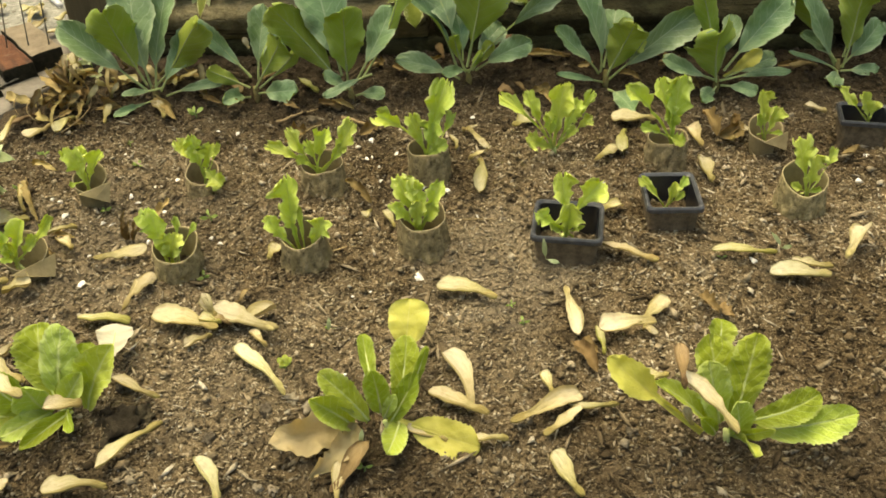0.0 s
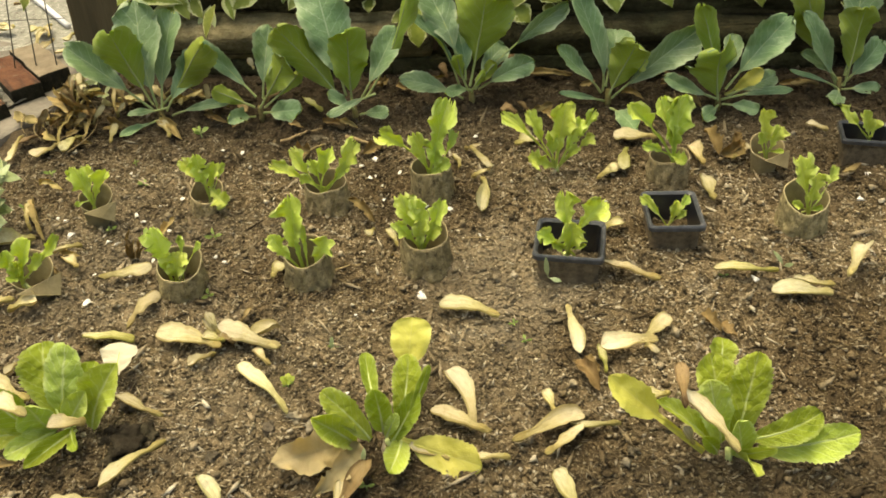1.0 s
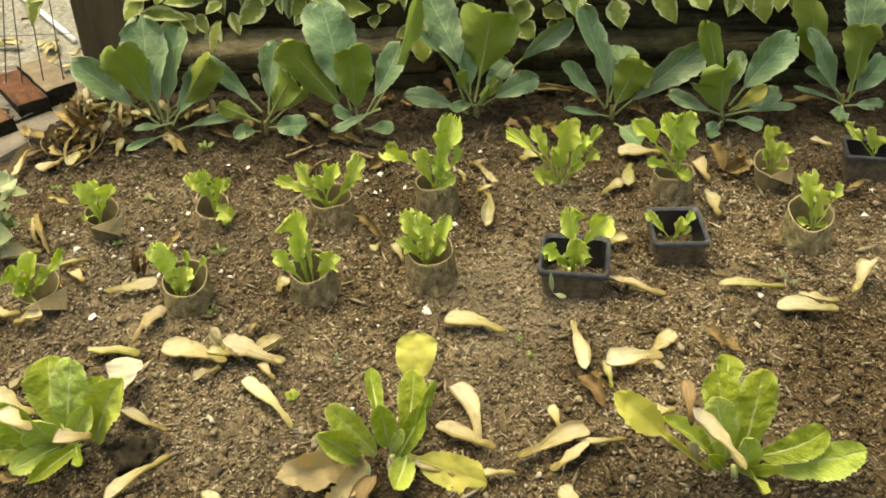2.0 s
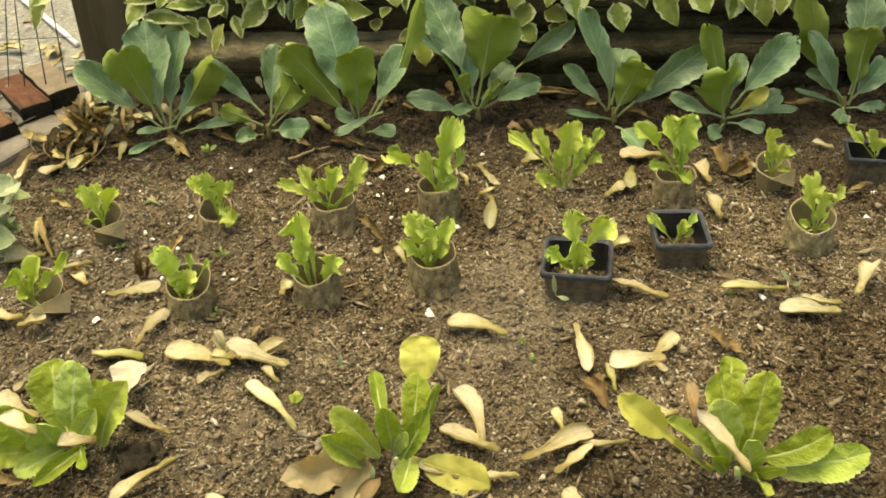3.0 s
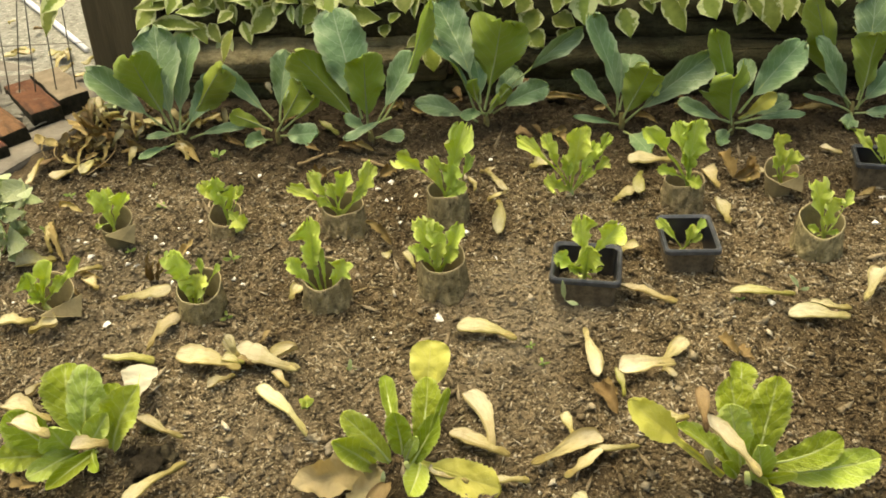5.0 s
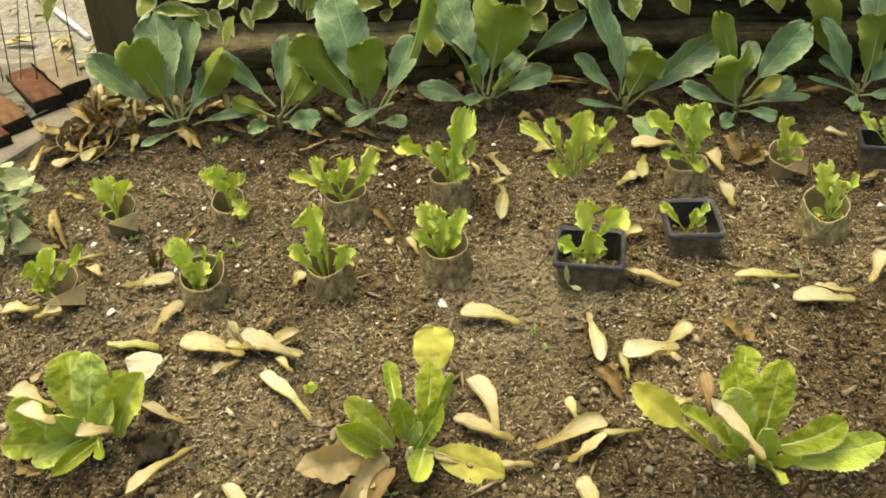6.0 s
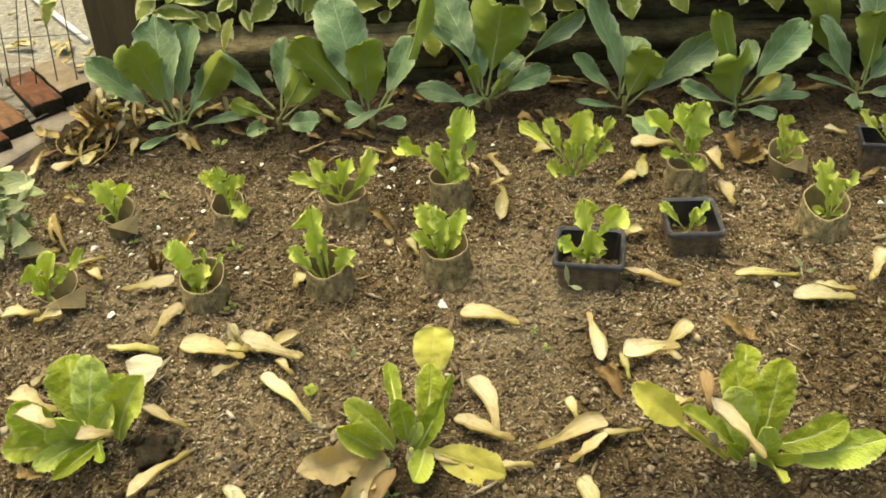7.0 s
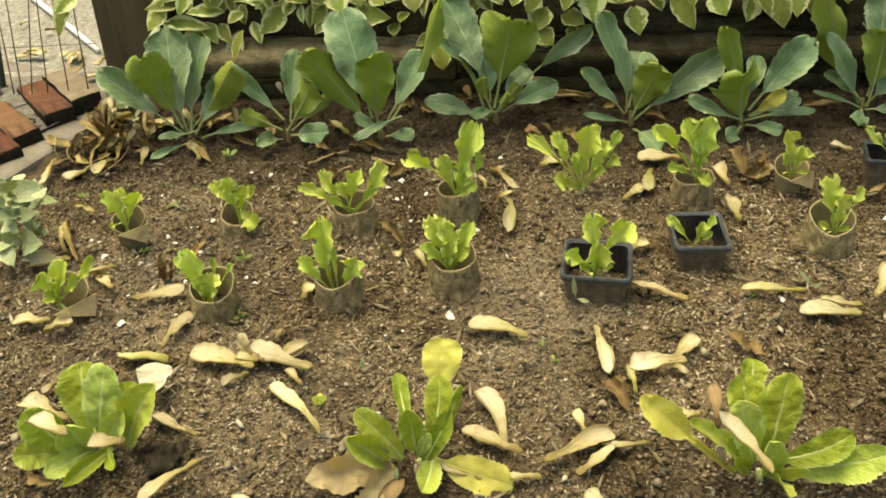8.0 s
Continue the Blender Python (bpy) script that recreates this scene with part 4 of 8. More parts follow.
# ---- timber edging, post ----
def beam(name, a, b, depth, height, z, mat, label, seed, sag=0.0, roll=0.0):
    a, b = Vector(a), Vector(b)
    L = (b - a).length
    bm = rough_box(L, depth, height, min(depth, height) * 0.28, 42, 0.0045, seed, 0.05)
    for v in bm.verts:
        v.co.z += 0.006 * noise.noise(Vector((v.co.x * 3.0, seed, 0))) - sag * (1 - (2 * v.co.x / L) ** 2)
    ob = bm_part(name, bm, M[mat], smooth=True)
    ob.location = ((a.x + b.x) / 2, (a.y + b.y) / 2, z)
    ob.rotation_euler = (radians(roll), 0, math.atan2(b.y - a.y, b.x - a.x))
    return tagged(ob, label, "timber beam", "timbers behind the bed")


beam("timber_beam", (-0.40, 1.165), (0.010, 1.125), 0.05, 0.052, 0.026, "timber", "weathered grey-brown timber edging behind the bed", 2, roll=28)
beam("timber_beam", (0.10, 1.135), (0.95, 1.045), 0.06, 0.050, 0.070, "shaded_timber", "dark weathered log lying over the edging", 3)
beam("timber_beam", (0.016, 1.1245), (0.98, 1.020), 0.05, 0.050, 0.024, "shaded_timber", "dark timber edging behind the bed, with shade in its colour", 4, roll=24)
beam("timber_beam", (-0.40, 1.150), (0.55, 1.055), 0.03, 0.026, -0.004, "shaded_timber", "thin dark plank half buried at the foot of the edging", 5)
# boards added behind the climber; they block sky light and fill the dark gap
for k in range(6):
    beam("fence_board", (-0.42, 1.262), (1.1, 1.10), 0.022, 0.140, -0.02 + 0.143 * k, "shaded_timber", "dark rough board added behind the climber to block light", 6 + k)

bm = rough_box(0.092, 0.092, 0.85, 0.004, 12, 0.0012, 5, 0.1)
post = bm_part("fence_post", bm, M["post"])
post.location, post.rotation_euler = (-0.480, 1.250, -0.05), (0, radians(4), radians(-6))
tagged(post, "dark brown stained square wooden fence post", "fence post")

# ---- wire fence, pole, cane ----
fence = thing("wire_fence", (-0.75, 1.22, 0.0), "thin dark wire mesh fence panel beside the post", "wire fence")
for k in range(21):
    x = 0.0 + 0.021 * k
    bend = 0.006 * math.sin(k * 2.3)
    pts = [(x - 0.20 + 0.010 * math.sin(k), -0.105, 0.032), (x - 0.21 + bend, -0.035, 0.14), (x - 0.22 + bend, -0.01, 0.22), (x - 0.22 - bend, 0.0, 0.40), (x - 0.22, 0.0, 0.62)]
    bm_part("upright_wire", rod(pts, 0.0009, 6), M["wire"], fence, smooth=True)
for k in range(5):
    z = 0.06 + 0.13 * k
    bm_part("cross_wire", rod([(-0.72, 0.0, z), (-0.3, 0.004, z + 0.004), (0.215, 0.0, z)], 0.0006, 6), M["wire"], fence, smooth=True)
pole = bm_part("green_pole", rod([(-0.70, 1.20, -0.05), (-0.668, 1.20, 0.10), (-0.62, 1.20, 0.32), (-0.55, 1.20, 0.64)], 0.0045, 10), M["green_pole"], smooth=True)
tagged(pole, "thin dark green garden pole holding the wire", "garden pole")
cane = bm_part("white_pipe", rod([(-0.575, 1.312, 0.012), (-0.70, 1.475, 0.016), (-0.95, 1.80, 0.016)], 0.0048, 10), M["white_cane"], smooth=True)
tagged(cane, "thin white plastic pipe lying on the yard", "pipe")

# ---- variegated climber over the timbers ----
ivy = thing("variegated_climber", (0.1, 1.12, 0.10), "variegated climber with cream-edged green leaves hanging over timber", "climbing plant")
for k in range(9):
    rng = random.Random(50 + k)
    x = -0.42 + 0.16 * k
    y = 1.135 - 0.10 * x
    pts = [(x + 0.05 * i - 0.1 + rng.uniform(-0.02, 0.02) - 0.1, y + rng.uniform(-0.02, 0.03) - 1.12, 0.06 + 0.03 * math.sin(i + k) + rng.uniform(0, 0.02)) for i in range(6)]
    bm_part("stem", rod(pts, 0.0016, 6), M["twig"], ivy, "thin brown stem", smooth=True)
rng = random.Random(9)
for k in range(640):
    x = rng.uniform(-0.42, 0.98)
    z = 0.168 + 0.40 * rng.random() ** 1.2
    # it hangs low over one end of the timbers and thickens higher up towards the other
    if (x > 0.12 and z < 0.235 and k % 4) or (x < 0.0 and z > 0.30):
        continue
    # high leaves out of view lean forward and shade the back of the bed
    lean = (0.20 if x > 0.15 else 0.04) * smoothstep(0.22, 0.40, z)
    y = 1.125 - 0.10 * x + rng.uniform(-0.012, 0.05) - float(lean) * rng.random()
    foot = Vector((x, y, z))
    tip = foot + Vector((rng.uniform(-0.025, 0.025), rng.uniform(-0.03, 0.0), rng.uniform(-0.035, -0.012)))
    leaf(ivy, foot, tip, rng.uniform(0.016, 0.030), rng.uniform(-40, 40), 0.08, "ivy", seed=300 + k, rib=False)
for k in range(120):
    x = rng.uniform(-0.40, 0.95)
    if x > 0.12 and k % 3:
        continue
    y = 1.165 - 0.10 * x + rng.uniform(-0.01, 0.03)
    foot = Vector((x, y, rng.uniform(0.125, 0.20)))
    tip = foot + Vector((rng.uniform(-0.02, 0.02), rng.uniform(-0.02, 0.0), rng.uniform(-0.035, -0.012)))
    leaf(ivy, foot, tip, rng.uniform(0.016, 0.028), rng.uniform(-40, 40), 0.08, "ivy", seed=900 + k, rib=False)
for k in range(70):
    x = -0.40 + 0.45 * rng.random() if k % 3 else rng.uniform(0.55, 0.95)
    y = 1.118 - 0.10 * x + rng.uniform(-0.005, 0.03)
    foot = Vector((x, y, rng.uniform(0.125, 0.175)))
    tip = foot + Vector((rng.uniform(-0.022, 0.022), rng.uniform(-0.025, 0.0), rng.uniform(-0.034, -0.008)))
    leaf(ivy, foot, tip, rng.uniform(0.015, 0.028), rng.uniform(-40, 40), 0.08, "ivy", seed=1200 + k, rib=False)
leaf(ivy, (-0.227, 1.140, 0.128), (-0.261, 1.118, 0.096), 0.032, -20.1619, 0.06, "ivy", seed=390, rib=False)
leaf(ivy, (-0.295, 1.148, 0.136), (-0.220, 1.126, 0.143), 0.022, -23.4125, 0.06, "ivy", seed=391, rib=False)
leaf(ivy, (-0.214, 1.139, 0.133), (-0.223, 1.117, 0.120), 0.020, -9.17408, 0.06, "ivy", seed=392, rib=False)
leaf(ivy, (-0.274, 1.144, 0.106), (-0.263, 1.122, 0.080), 0.019, -18.9114, 0.06, "ivy", seed=393, rib=False)
leaf(ivy, (-0.220, 1.140, 0.142), (-0.188, 1.118, 0.136), 0.031, -21.9372, 0.06, "ivy", seed=394, rib=False)
leaf(ivy, (-0.202, 1.138, 0.128), (-0.199, 1.116, 0.109), 0.014, 24.6273, 0.06, "ivy", seed=395, rib=False)
leaf(ivy, (-0.153, 1.133, 0.141), (-0.144, 1.111, 0.121), 0.037, -10.5472, 0.06, "ivy", seed=396, rib=False)
leaf(ivy, (-0.133, 1.130, 0.116), (-0.077, 1.108, 0.112), 0.029, 19.5116, 0.06, "ivy", seed=397, rib=False)
leaf(ivy, (-0.163, 1.133, 0.111), (-0.185, 1.111, 0.094), 0.026, 10.0992, 0.06, "ivy", seed=398, rib=False)
leaf(ivy, (-0.045, 1.122, 0.140), (-0.045, 1.100, 0.120), 0.031, 11.5663, 0.06, "ivy", seed=399, rib=False)
leaf(ivy, (-0.074, 1.124, 0.098), (-0.076, 1.102, 0.087), 0.019, 7.75897, 0.06, "ivy", seed=400, rib=False)
leaf(ivy, (-0.057, 1.123, 0.114), (-0.067, 1.101, 0.107), 0.018, 22.6306, 0.06, "ivy", seed=401, rib=False)
leaf(ivy, (-0.028, 1.119, 0.061), (-0.001, 1.097, 0.035), 0.028, 18.924, 0.06, "ivy", seed=402, rib=False)
leaf(ivy, (-0.022, 1.119, 0.081), (-0.048, 1.097, 0.073), 0.020, 10.9717, 0.06, "ivy", seed=403, rib=False)
leaf(ivy, (-0.004, 1.117, 0.097), (-0.010, 1.095, 0.076), 0.020, 2.9979, 0.06, "ivy", seed=404, rib=False)
leaf(ivy, (-0.286, 1.146, 0.120), (-0.305, 1.124, 0.112), 0.019, 9.6881, 0.06, "ivy", seed=405, rib=False)
leaf(ivy, (-0.296, 1.145, 0.093), (-0.312, 1.123, 0.045), 0.027, 11.1853, 0.06, "ivy", seed=406, rib=False)
leaf(ivy, (-0.396, 1.157, 0.127), (-0.421, 1.135, 0.105), 0.028, 2.61769, 0.06, "ivy", seed=407, rib=False)
leaf(ivy, (-0.370, 1.156, 0.136), (-0.418, 1.134, 0.136), 0.019, 0.127459, 0.06, "ivy", seed=408, rib=False)
leaf(ivy, (-0.342, 1.150, 0.107), (-0.325, 1.128, 0.082), 0.023, -17.2899, 0.06, "ivy", seed=409, rib=False)
leaf(ivy, (-0.322, 1.148, 0.104), (-0.305, 1.126, 0.083), 0.021, 17.2168, 0.06, "ivy", seed=410, rib=False)
leaf(ivy, (-0.313, 1.148, 0.122), (-0.361, 1.126, 0.130), 0.020, -0.790412, 0.06, "ivy", seed=411, rib=False)
leaf(ivy, (-0.303, 1.144, 0.065), (-0.313, 1.122, 0.049), 0.019, -21.6099, 0.06, "ivy", seed=412, rib=False)
leaf(ivy, (-0.404, 1.156, 0.107), (-0.330, 1.134, 0.103), 0.025, -16.5983, 0.06, "ivy", seed=413, rib=False)
leaf(ivy, (-0.344, 1.149, 0.094), (-0.384, 1.127, 0.073), 0.029, 18.7391, 0.06, "ivy", seed=414, rib=False)
leaf(ivy, (0.119, 1.105, 0.135), (0.102, 1.083, 0.118), 0.027, -12.1965, 0.06, "ivy", seed=415, rib=False)
leaf(ivy, (0.159, 1.100, 0.136), (0.152, 1.078, 0.117), 0.020, -5.43382, 0.06, "ivy", seed=416, rib=False)
leaf(ivy, (0.190, 1.097, 0.137), (0.192, 1.075, 0.099), 0.036, 9.10704, 0.06, "ivy", seed=417, rib=False)
leaf(ivy, (0.130, 1.104, 0.115), (0.114, 1.082, 0.088), 0.036, 18.0798, 0.06, "ivy", seed=418, rib=False)
leaf(ivy, (0.154, 1.102, 0.105), (0.182, 1.080, 0.097), 0.029, -8.5789, 0.06, "ivy", seed=419, rib=False)
leaf(ivy, (0.120, 1.106, 0.078), (0.141, 1.084, 0.065), 0.030, -5.65972, 0.06, "ivy", seed=420, rib=False)
leaf(ivy, (0.246, 1.093, 0.114), (0.254, 1.071, 0.080), 0.033, -3.84569, 0.06, "ivy", seed=421, rib=False)
leaf(ivy, (0.270, 1.090, 0.124), (0.280, 1.068, 0.113), 0.025, -23.5974, 0.06, "ivy", seed=422, rib=False)
leaf(ivy, (0.296, 1.087, 0.132), (0.325, 1.065, 0.086), 0.029, 18.8326, 0.06, "ivy", seed=423, rib=False)
leaf(ivy, (0.315, 1.084, 0.134), (0.317, 1.062, 0.117), 0.021, -24.05, 0.06, "ivy", seed=424, rib=False)
leaf(ivy, (0.351, 1.081, 0.130), (0.362, 1.059, 0.104), 0.034, 23.0047, 0.06, "ivy", seed=425, rib=False)
leaf(ivy, (0.398, 1.077, 0.120), (0.388, 1.055, 0.096), 0.030, -17.3743, 0.06, "ivy", seed=426, rib=False)
leaf(ivy, (0.405, 1.076, 0.131), (0.417, 1.052, 0.103), 0.026, -17.1663, 0.06, "ivy", seed=427, rib=False)
leaf(ivy, (0.426, 1.073, 0.130), (0.438, 1.051, 0.085), 0.030, 17.4294, 0.06, "ivy", seed=428, rib=False)
leaf(ivy, (0.456, 1.070, 0.128), (0.450, 1.048, 0.101), 0.025, 16.1699, 0.06, "ivy", seed=429, rib=False)
leaf(ivy, (0.467, 1.070, 0.118), (0.473, 1.048, 0.100), 0.018, -13.3991, 0.06, "ivy", seed=430, rib=False)
leaf(ivy, (0.537, 1.066, 0.098), (0.575, 1.044, 0.127), 0.028, 2.67627, 0.06, "ivy", seed=431, rib=False)
leaf(ivy, (0.554, 1.066, 0.084), (0.554, 1.044, 0.073), 0.025, -1.16482, 0.06, "ivy", seed=432, rib=False)
leaf(ivy, (-0.469, 1.032, 0.198), (-0.488, 1.010, 0.150), 0.025, 10.9271, 0.06, "ivy", seed=433, rib=False)
leaf(ivy, (-0.459, 1.032, 0.199), (-0.484, 1.010, 0.179), 0.025, -15.7452, 0.06, "ivy", seed=434, rib=False)
leaf(ivy, (-0.102, 1.128, 0.141), (-0.085, 1.106, 0.131), 0.024, 16.2745, 0.06, "ivy", seed=435, rib=False)
leaf(ivy, (0.012, 1.116, 0.134), (0.020, 1.094, 0.125), 0.022, 24.822, 0.06, "ivy", seed=436, rib=False)
leaf(ivy, (0.065, 1.110, 0.140), (0.072, 1.088, 0.127), 0.022, 10.3229, 0.06, "ivy", seed=437, rib=False)
leaf(ivy, (0.214, 1.095, 0.135), (0.223, 1.073, 0.125), 0.021, 21.0615, 0.06, "ivy", seed=438, rib=False)
leaf(ivy, (-0.369, 1.156, 0.147), (-0.350, 1.134, 0.132), 0.028, 7.50201, 0.06, "ivy", seed=584, rib=False)
leaf(ivy, (-0.321, 1.151, 0.147), (-0.329, 1.129, 0.131), 0.028, -19.7621, 0.06, "ivy", seed=585, rib=False)
leaf(ivy, (-0.265, 1.146, 0.148), (-0.256, 1.124, 0.132), 0.031, 0.312424, 0.06, "ivy", seed=586, rib=False)
leaf(ivy, (-0.175, 1.136, 0.146), (-0.166, 1.114, 0.133), 0.027, 19.1451, 0.06, "ivy", seed=587, rib=False)
leaf(ivy, (-0.125, 1.130, 0.145), (-0.116, 1.108, 0.129), 0.027, -3.83055, 0.06, "ivy", seed=588, rib=False)
leaf(ivy, (-0.071, 1.125, 0.142), (-0.083, 1.103, 0.134), 0.027, 8.05636, 0.06, "ivy", seed=589, rib=False)
leaf(ivy, (0.035, 1.113, 0.142), (0.051, 1.091, 0.133), 0.027, -18.5153, 0.06, "ivy", seed=590, rib=False)
leaf(ivy, (0.177, 1.098, 0.140), (0.166, 1.076, 0.129), 0.027, 17.6576, 0.06, "ivy", seed=591, rib=False)
leaf(ivy, (0.236, 1.092, 0.136), (0.224, 1.070, 0.126), 0.027, -3.29412, 0.06, "ivy", seed=592, rib=False)
leaf(ivy, (0.380, 1.078, 0.134), (0.383, 1.056, 0.124), 0.026, 9.50489, 0.06, "ivy", seed=593, rib=False)
leaf(ivy, (0.508, 1.065, 0.128), (0.510, 1.043, 0.118), 0.030, -18.5336, 0.06, "ivy", seed=594, rib=False)
leaf(ivy, (0.480, 1.068, 0.129), (0.481, 1.046, 0.123), 0.026, 8.21948, 0.06, "ivy", seed=595, rib=False)
leaf(ivy, (0.286, 1.087, 0.138), (0.274, 1.065, 0.128), 0.023, -17.1804, 0.06, "ivy", seed=596, rib=False)
leaf(ivy, (0.095, 1.107, 0.137), (0.085, 1.085, 0.126), 0.023, 10.5654, 0.06, "ivy", seed=597, rib=False)
leaf(ivy, (-0.402, 1.160, 0.146), (-0.391, 1.138, 0.137), 0.026, 18.3201, 0.06, "ivy", seed=598, rib=False)
leaf(ivy, (0.122, 1.090, 0.091), (0.139, 1.078, 0.071), 0.028, 12, 0.06, "ivy", seed=651, rib=False)
leaf(ivy, (-0.015, 1.080, 0.081), (-0.011, 1.068, 0.048), 0.027, -12, 0.06, "ivy", seed=652, rib=False)
leaf(ivy, (0.166, 1.100, 0.089), (0.168, 1.088, 0.074), 0.018, 12, 0.06, "ivy", seed=653, rib=False)
leaf(ivy, (-0.279, 1.100, 0.111), (-0.297, 1.085, 0.071), 0.021, 35, 0.06, "ivy", seed=654, rib=False)


# ---- plants ----
M["woody_stem"] = plain("woody_stem", (0.13, 0.105, 0.040), (0.27, 0.24, 0.09), 160, 0.7, 0.2, 0.6)


def stalk(p, height):
    """The short stout stem of a cabbage."""
    bm = rod([(0, 0, -0.01), (0.001, 0, 0.006), (0.0, 0.001, height)], [0.0050, 0.0042, 0.0030], 10)
    bm_part("stem", bm, M["woody_stem"], p, "short stout brownish green stem", smooth=True)


def crown(p, x, height):
    """The short pale stem on which a lettuce's leaves sit."""
    bm = rod([(0, 0, -0.008), (x * 0.5, 0, height * 0.4), (x, 0, height + 0.002)], [0.0030, 0.0026, 0.0020], 8)
    bm_part("stem", bm, M["pale_rib"], p, "short pale stem", smooth=True)


p = plant("cabbage_plant", -0.350, 0.992, "young cabbage plant with broad blue-green leaves", "cabbage", "row of young cabbages")
stalk(p, 0.020)
leaf(p, (-0.353, 0.992, 0.018), (-0.359, 1.031, 0.147), 0.057, 0, 0.06, "brassica", seed=2001)
leaf(p, (-0.347, 0.992, 0.017), (-0.314, 1.028, 0.133), 0.042, -8, 0.06, "brassica", seed=2002)
leaf(p, (-0.357, 0.992, 0.025), (-0.378, 0.972, 0.133), 0.054, 184, 0.06, "brassica", seed=2003)
leaf(p, (-0.354, 0.992, 0.018), (-0.267, 0.970, 0.113), 0.040, 176, 0.06, "brassica", seed=2004)
leaf(p, (-0.359, 0.992, 0.018), (-0.445, 0.992, 0.110), 0.038, 12, 0.03, "brassica", seed=2005, start=0.32)
leaf(p, (-0.340, 0.992, 0.015), (-0.283, 1.012, 0.089), 0.034, 0, 0.06, "brassica", seed=2006)
leaf(p, (-0.340, 0.992, 0.020), (-0.381, 0.962, 0.026), 0.010, 20, 0.06, "brassica", seed=2007)
leaf(p, (-0.336, 0.992, 0.008), (-0.258, 0.982, 0.029), 0.013, 5, 0.06, "brassica", seed=2008)
leaf(p, (-0.352, 0.992, 0.004), (-0.392, 0.947, 0.006), 0.011, 10, 0.06, "brassica", seed=2009)

p = plant("cabbage_plant", -0.220, 0.987, "small young cabbage plant with drooping lower leaves", "cabbage", "row of young cabbages")
stalk(p, 0.020)
leaf(p, (-0.213, 0.987, 0.027), (-0.195, 1.013, 0.113), 0.033, 5, 0.06, "brassica", seed=2010)
leaf(p, (-0.222, 0.987, 0.031), (-0.279, 0.987, 0.108), 0.023, 0, 0.06, "brassica", seed=2011)
leaf(p, (-0.218, 0.987, 0.015), (-0.172, 0.962, 0.092), 0.039, 178, 0.06, "brassica", seed=2012)
leaf(p, (-0.211, 0.987, 0.015), (-0.151, 0.977, 0.085), 0.017, 168, 0.06, "brassica", seed=2013)
leaf(p, (-0.226, 0.987, 0.016), (-0.268, 0.967, 0.053), 0.022, 186, 0.06, "brassica", seed=2014)
leaf(p, (-0.216, 0.987, 0.007), (-0.161, 0.957, 0.024), 0.029, 10, 0.06, "brassica", seed=2015)
leaf(p, (-0.226, 0.987, 0.004), (-0.254, 0.947, 0.018), 0.020, 5, 0.06, "brassica", seed=2016)

p = plant("cabbage_plant", -0.097, 0.973, "young cabbage plant with broad blue-green leaves", "cabbage", "row of young cabbages")
stalk(p, 0.020)
leaf(p, (-0.105, 0.973, 0.032), (-0.130, 1.012, 0.162), 0.062, 5, 0.06, "brassica", seed=2017)
leaf(p, (-0.102, 0.973, 0.013), (-0.178, 0.963, 0.131), 0.045, 180, 0.06, "brassica", seed=2018, sweep=-0.05)
leaf(p, (-0.099, 0.973, 0.016), (-0.091, 0.938, 0.130), 0.049, 182, 0.06, "brassica", seed=2019, start=0.2)
leaf(p, (-0.082, 0.973, 0.026), (-0.007, 0.973, 0.177), 0.025, 150, 0.06, "brassica", seed=2020)
leaf(p, (-0.086, 0.973, 0.026), (-0.038, 0.992, 0.111), 0.034, 0, 0.06, "brassica", seed=2021)
leaf(p, (-0.066, 0.953, 0.042), (-0.125, 0.928, 0.029), 0.012, 5, 0.06, "brassica", seed=2022)
leaf(p, (-0.089, 0.973, 0.004), (-0.052, 0.943, 0.021), 0.017, 0, 0.06, "brassica", seed=2023)
leaf(p, (-0.096, 0.973, 0.012), (-0.126, 0.963, 0.043), 0.016, 10, 0.06, "brassica", seed=2024)

p = plant("cabbage_plant", 0.054, 0.994, "young cabbage plant with broad blue-green leaves", "cabbage", "row of young cabbages")
stalk(p, 0.020)
leaf(p, (0.040, 0.994, 0.054), (-0.001, 1.033, 0.160), 0.053, 10, 0.06, "brassica", seed=2025, start=0.2)
leaf(p, (0.053, 0.994, 0.025), (0.075, 0.974, 0.153), 0.072, 180, 0.06, "brassica", seed=2026, start=0.26)
leaf(p, (0.065, 0.994, 0.033), (0.173, 0.994, 0.128), 0.026, 35, 0.06, "brassica", seed=2027, start=0.46, sweep=-0.05)
leaf(p, (0.045, 0.994, 0.021), (-0.017, 0.994, 0.124), 0.018, 50, 0.06, "brassica", seed=2028)
leaf(p, (0.063, 0.994, 0.020), (0.133, 0.974, 0.064), 0.030, 0, 0.06, "brassica", seed=2029, start=0.25)
leaf(p, (0.056, 0.994, 0.020), (0.021, 0.954, 0.037), 0.014, 0, 0.06, "brassica", seed=2030)
leaf(p, (0.044, 0.994, 0.009), (-0.035, 0.984, 0.045), 0.026, 10, 0.06, "brassica", seed=2031)
leaf(p, (0.048, 0.994, 0.034), (0.041, 1.020, 0.095), 0.025, 10, 0.06, "brassica", seed=2032)
leaf(p, (0.060, 0.994, 0.033), (0.100, 1.020, 0.068), 0.028, 0, 0.06, "brassica", seed=2033)
leaf(p, (0.051, 0.994, 0.019), (0.037, 0.982, 0.075), 0.017, 180, 0.06, "brassica", seed=2034)
leaf(p, (0.059, 0.994, 0.020), (0.083, 0.986, 0.061), 0.016, 178, 0.06, "brassica", seed=2035)
leaf(p, (0.053, 0.994, 0.015), (0.069, 0.974, 0.053), 0.010, 170, 0.06, "brassica", seed=2036)

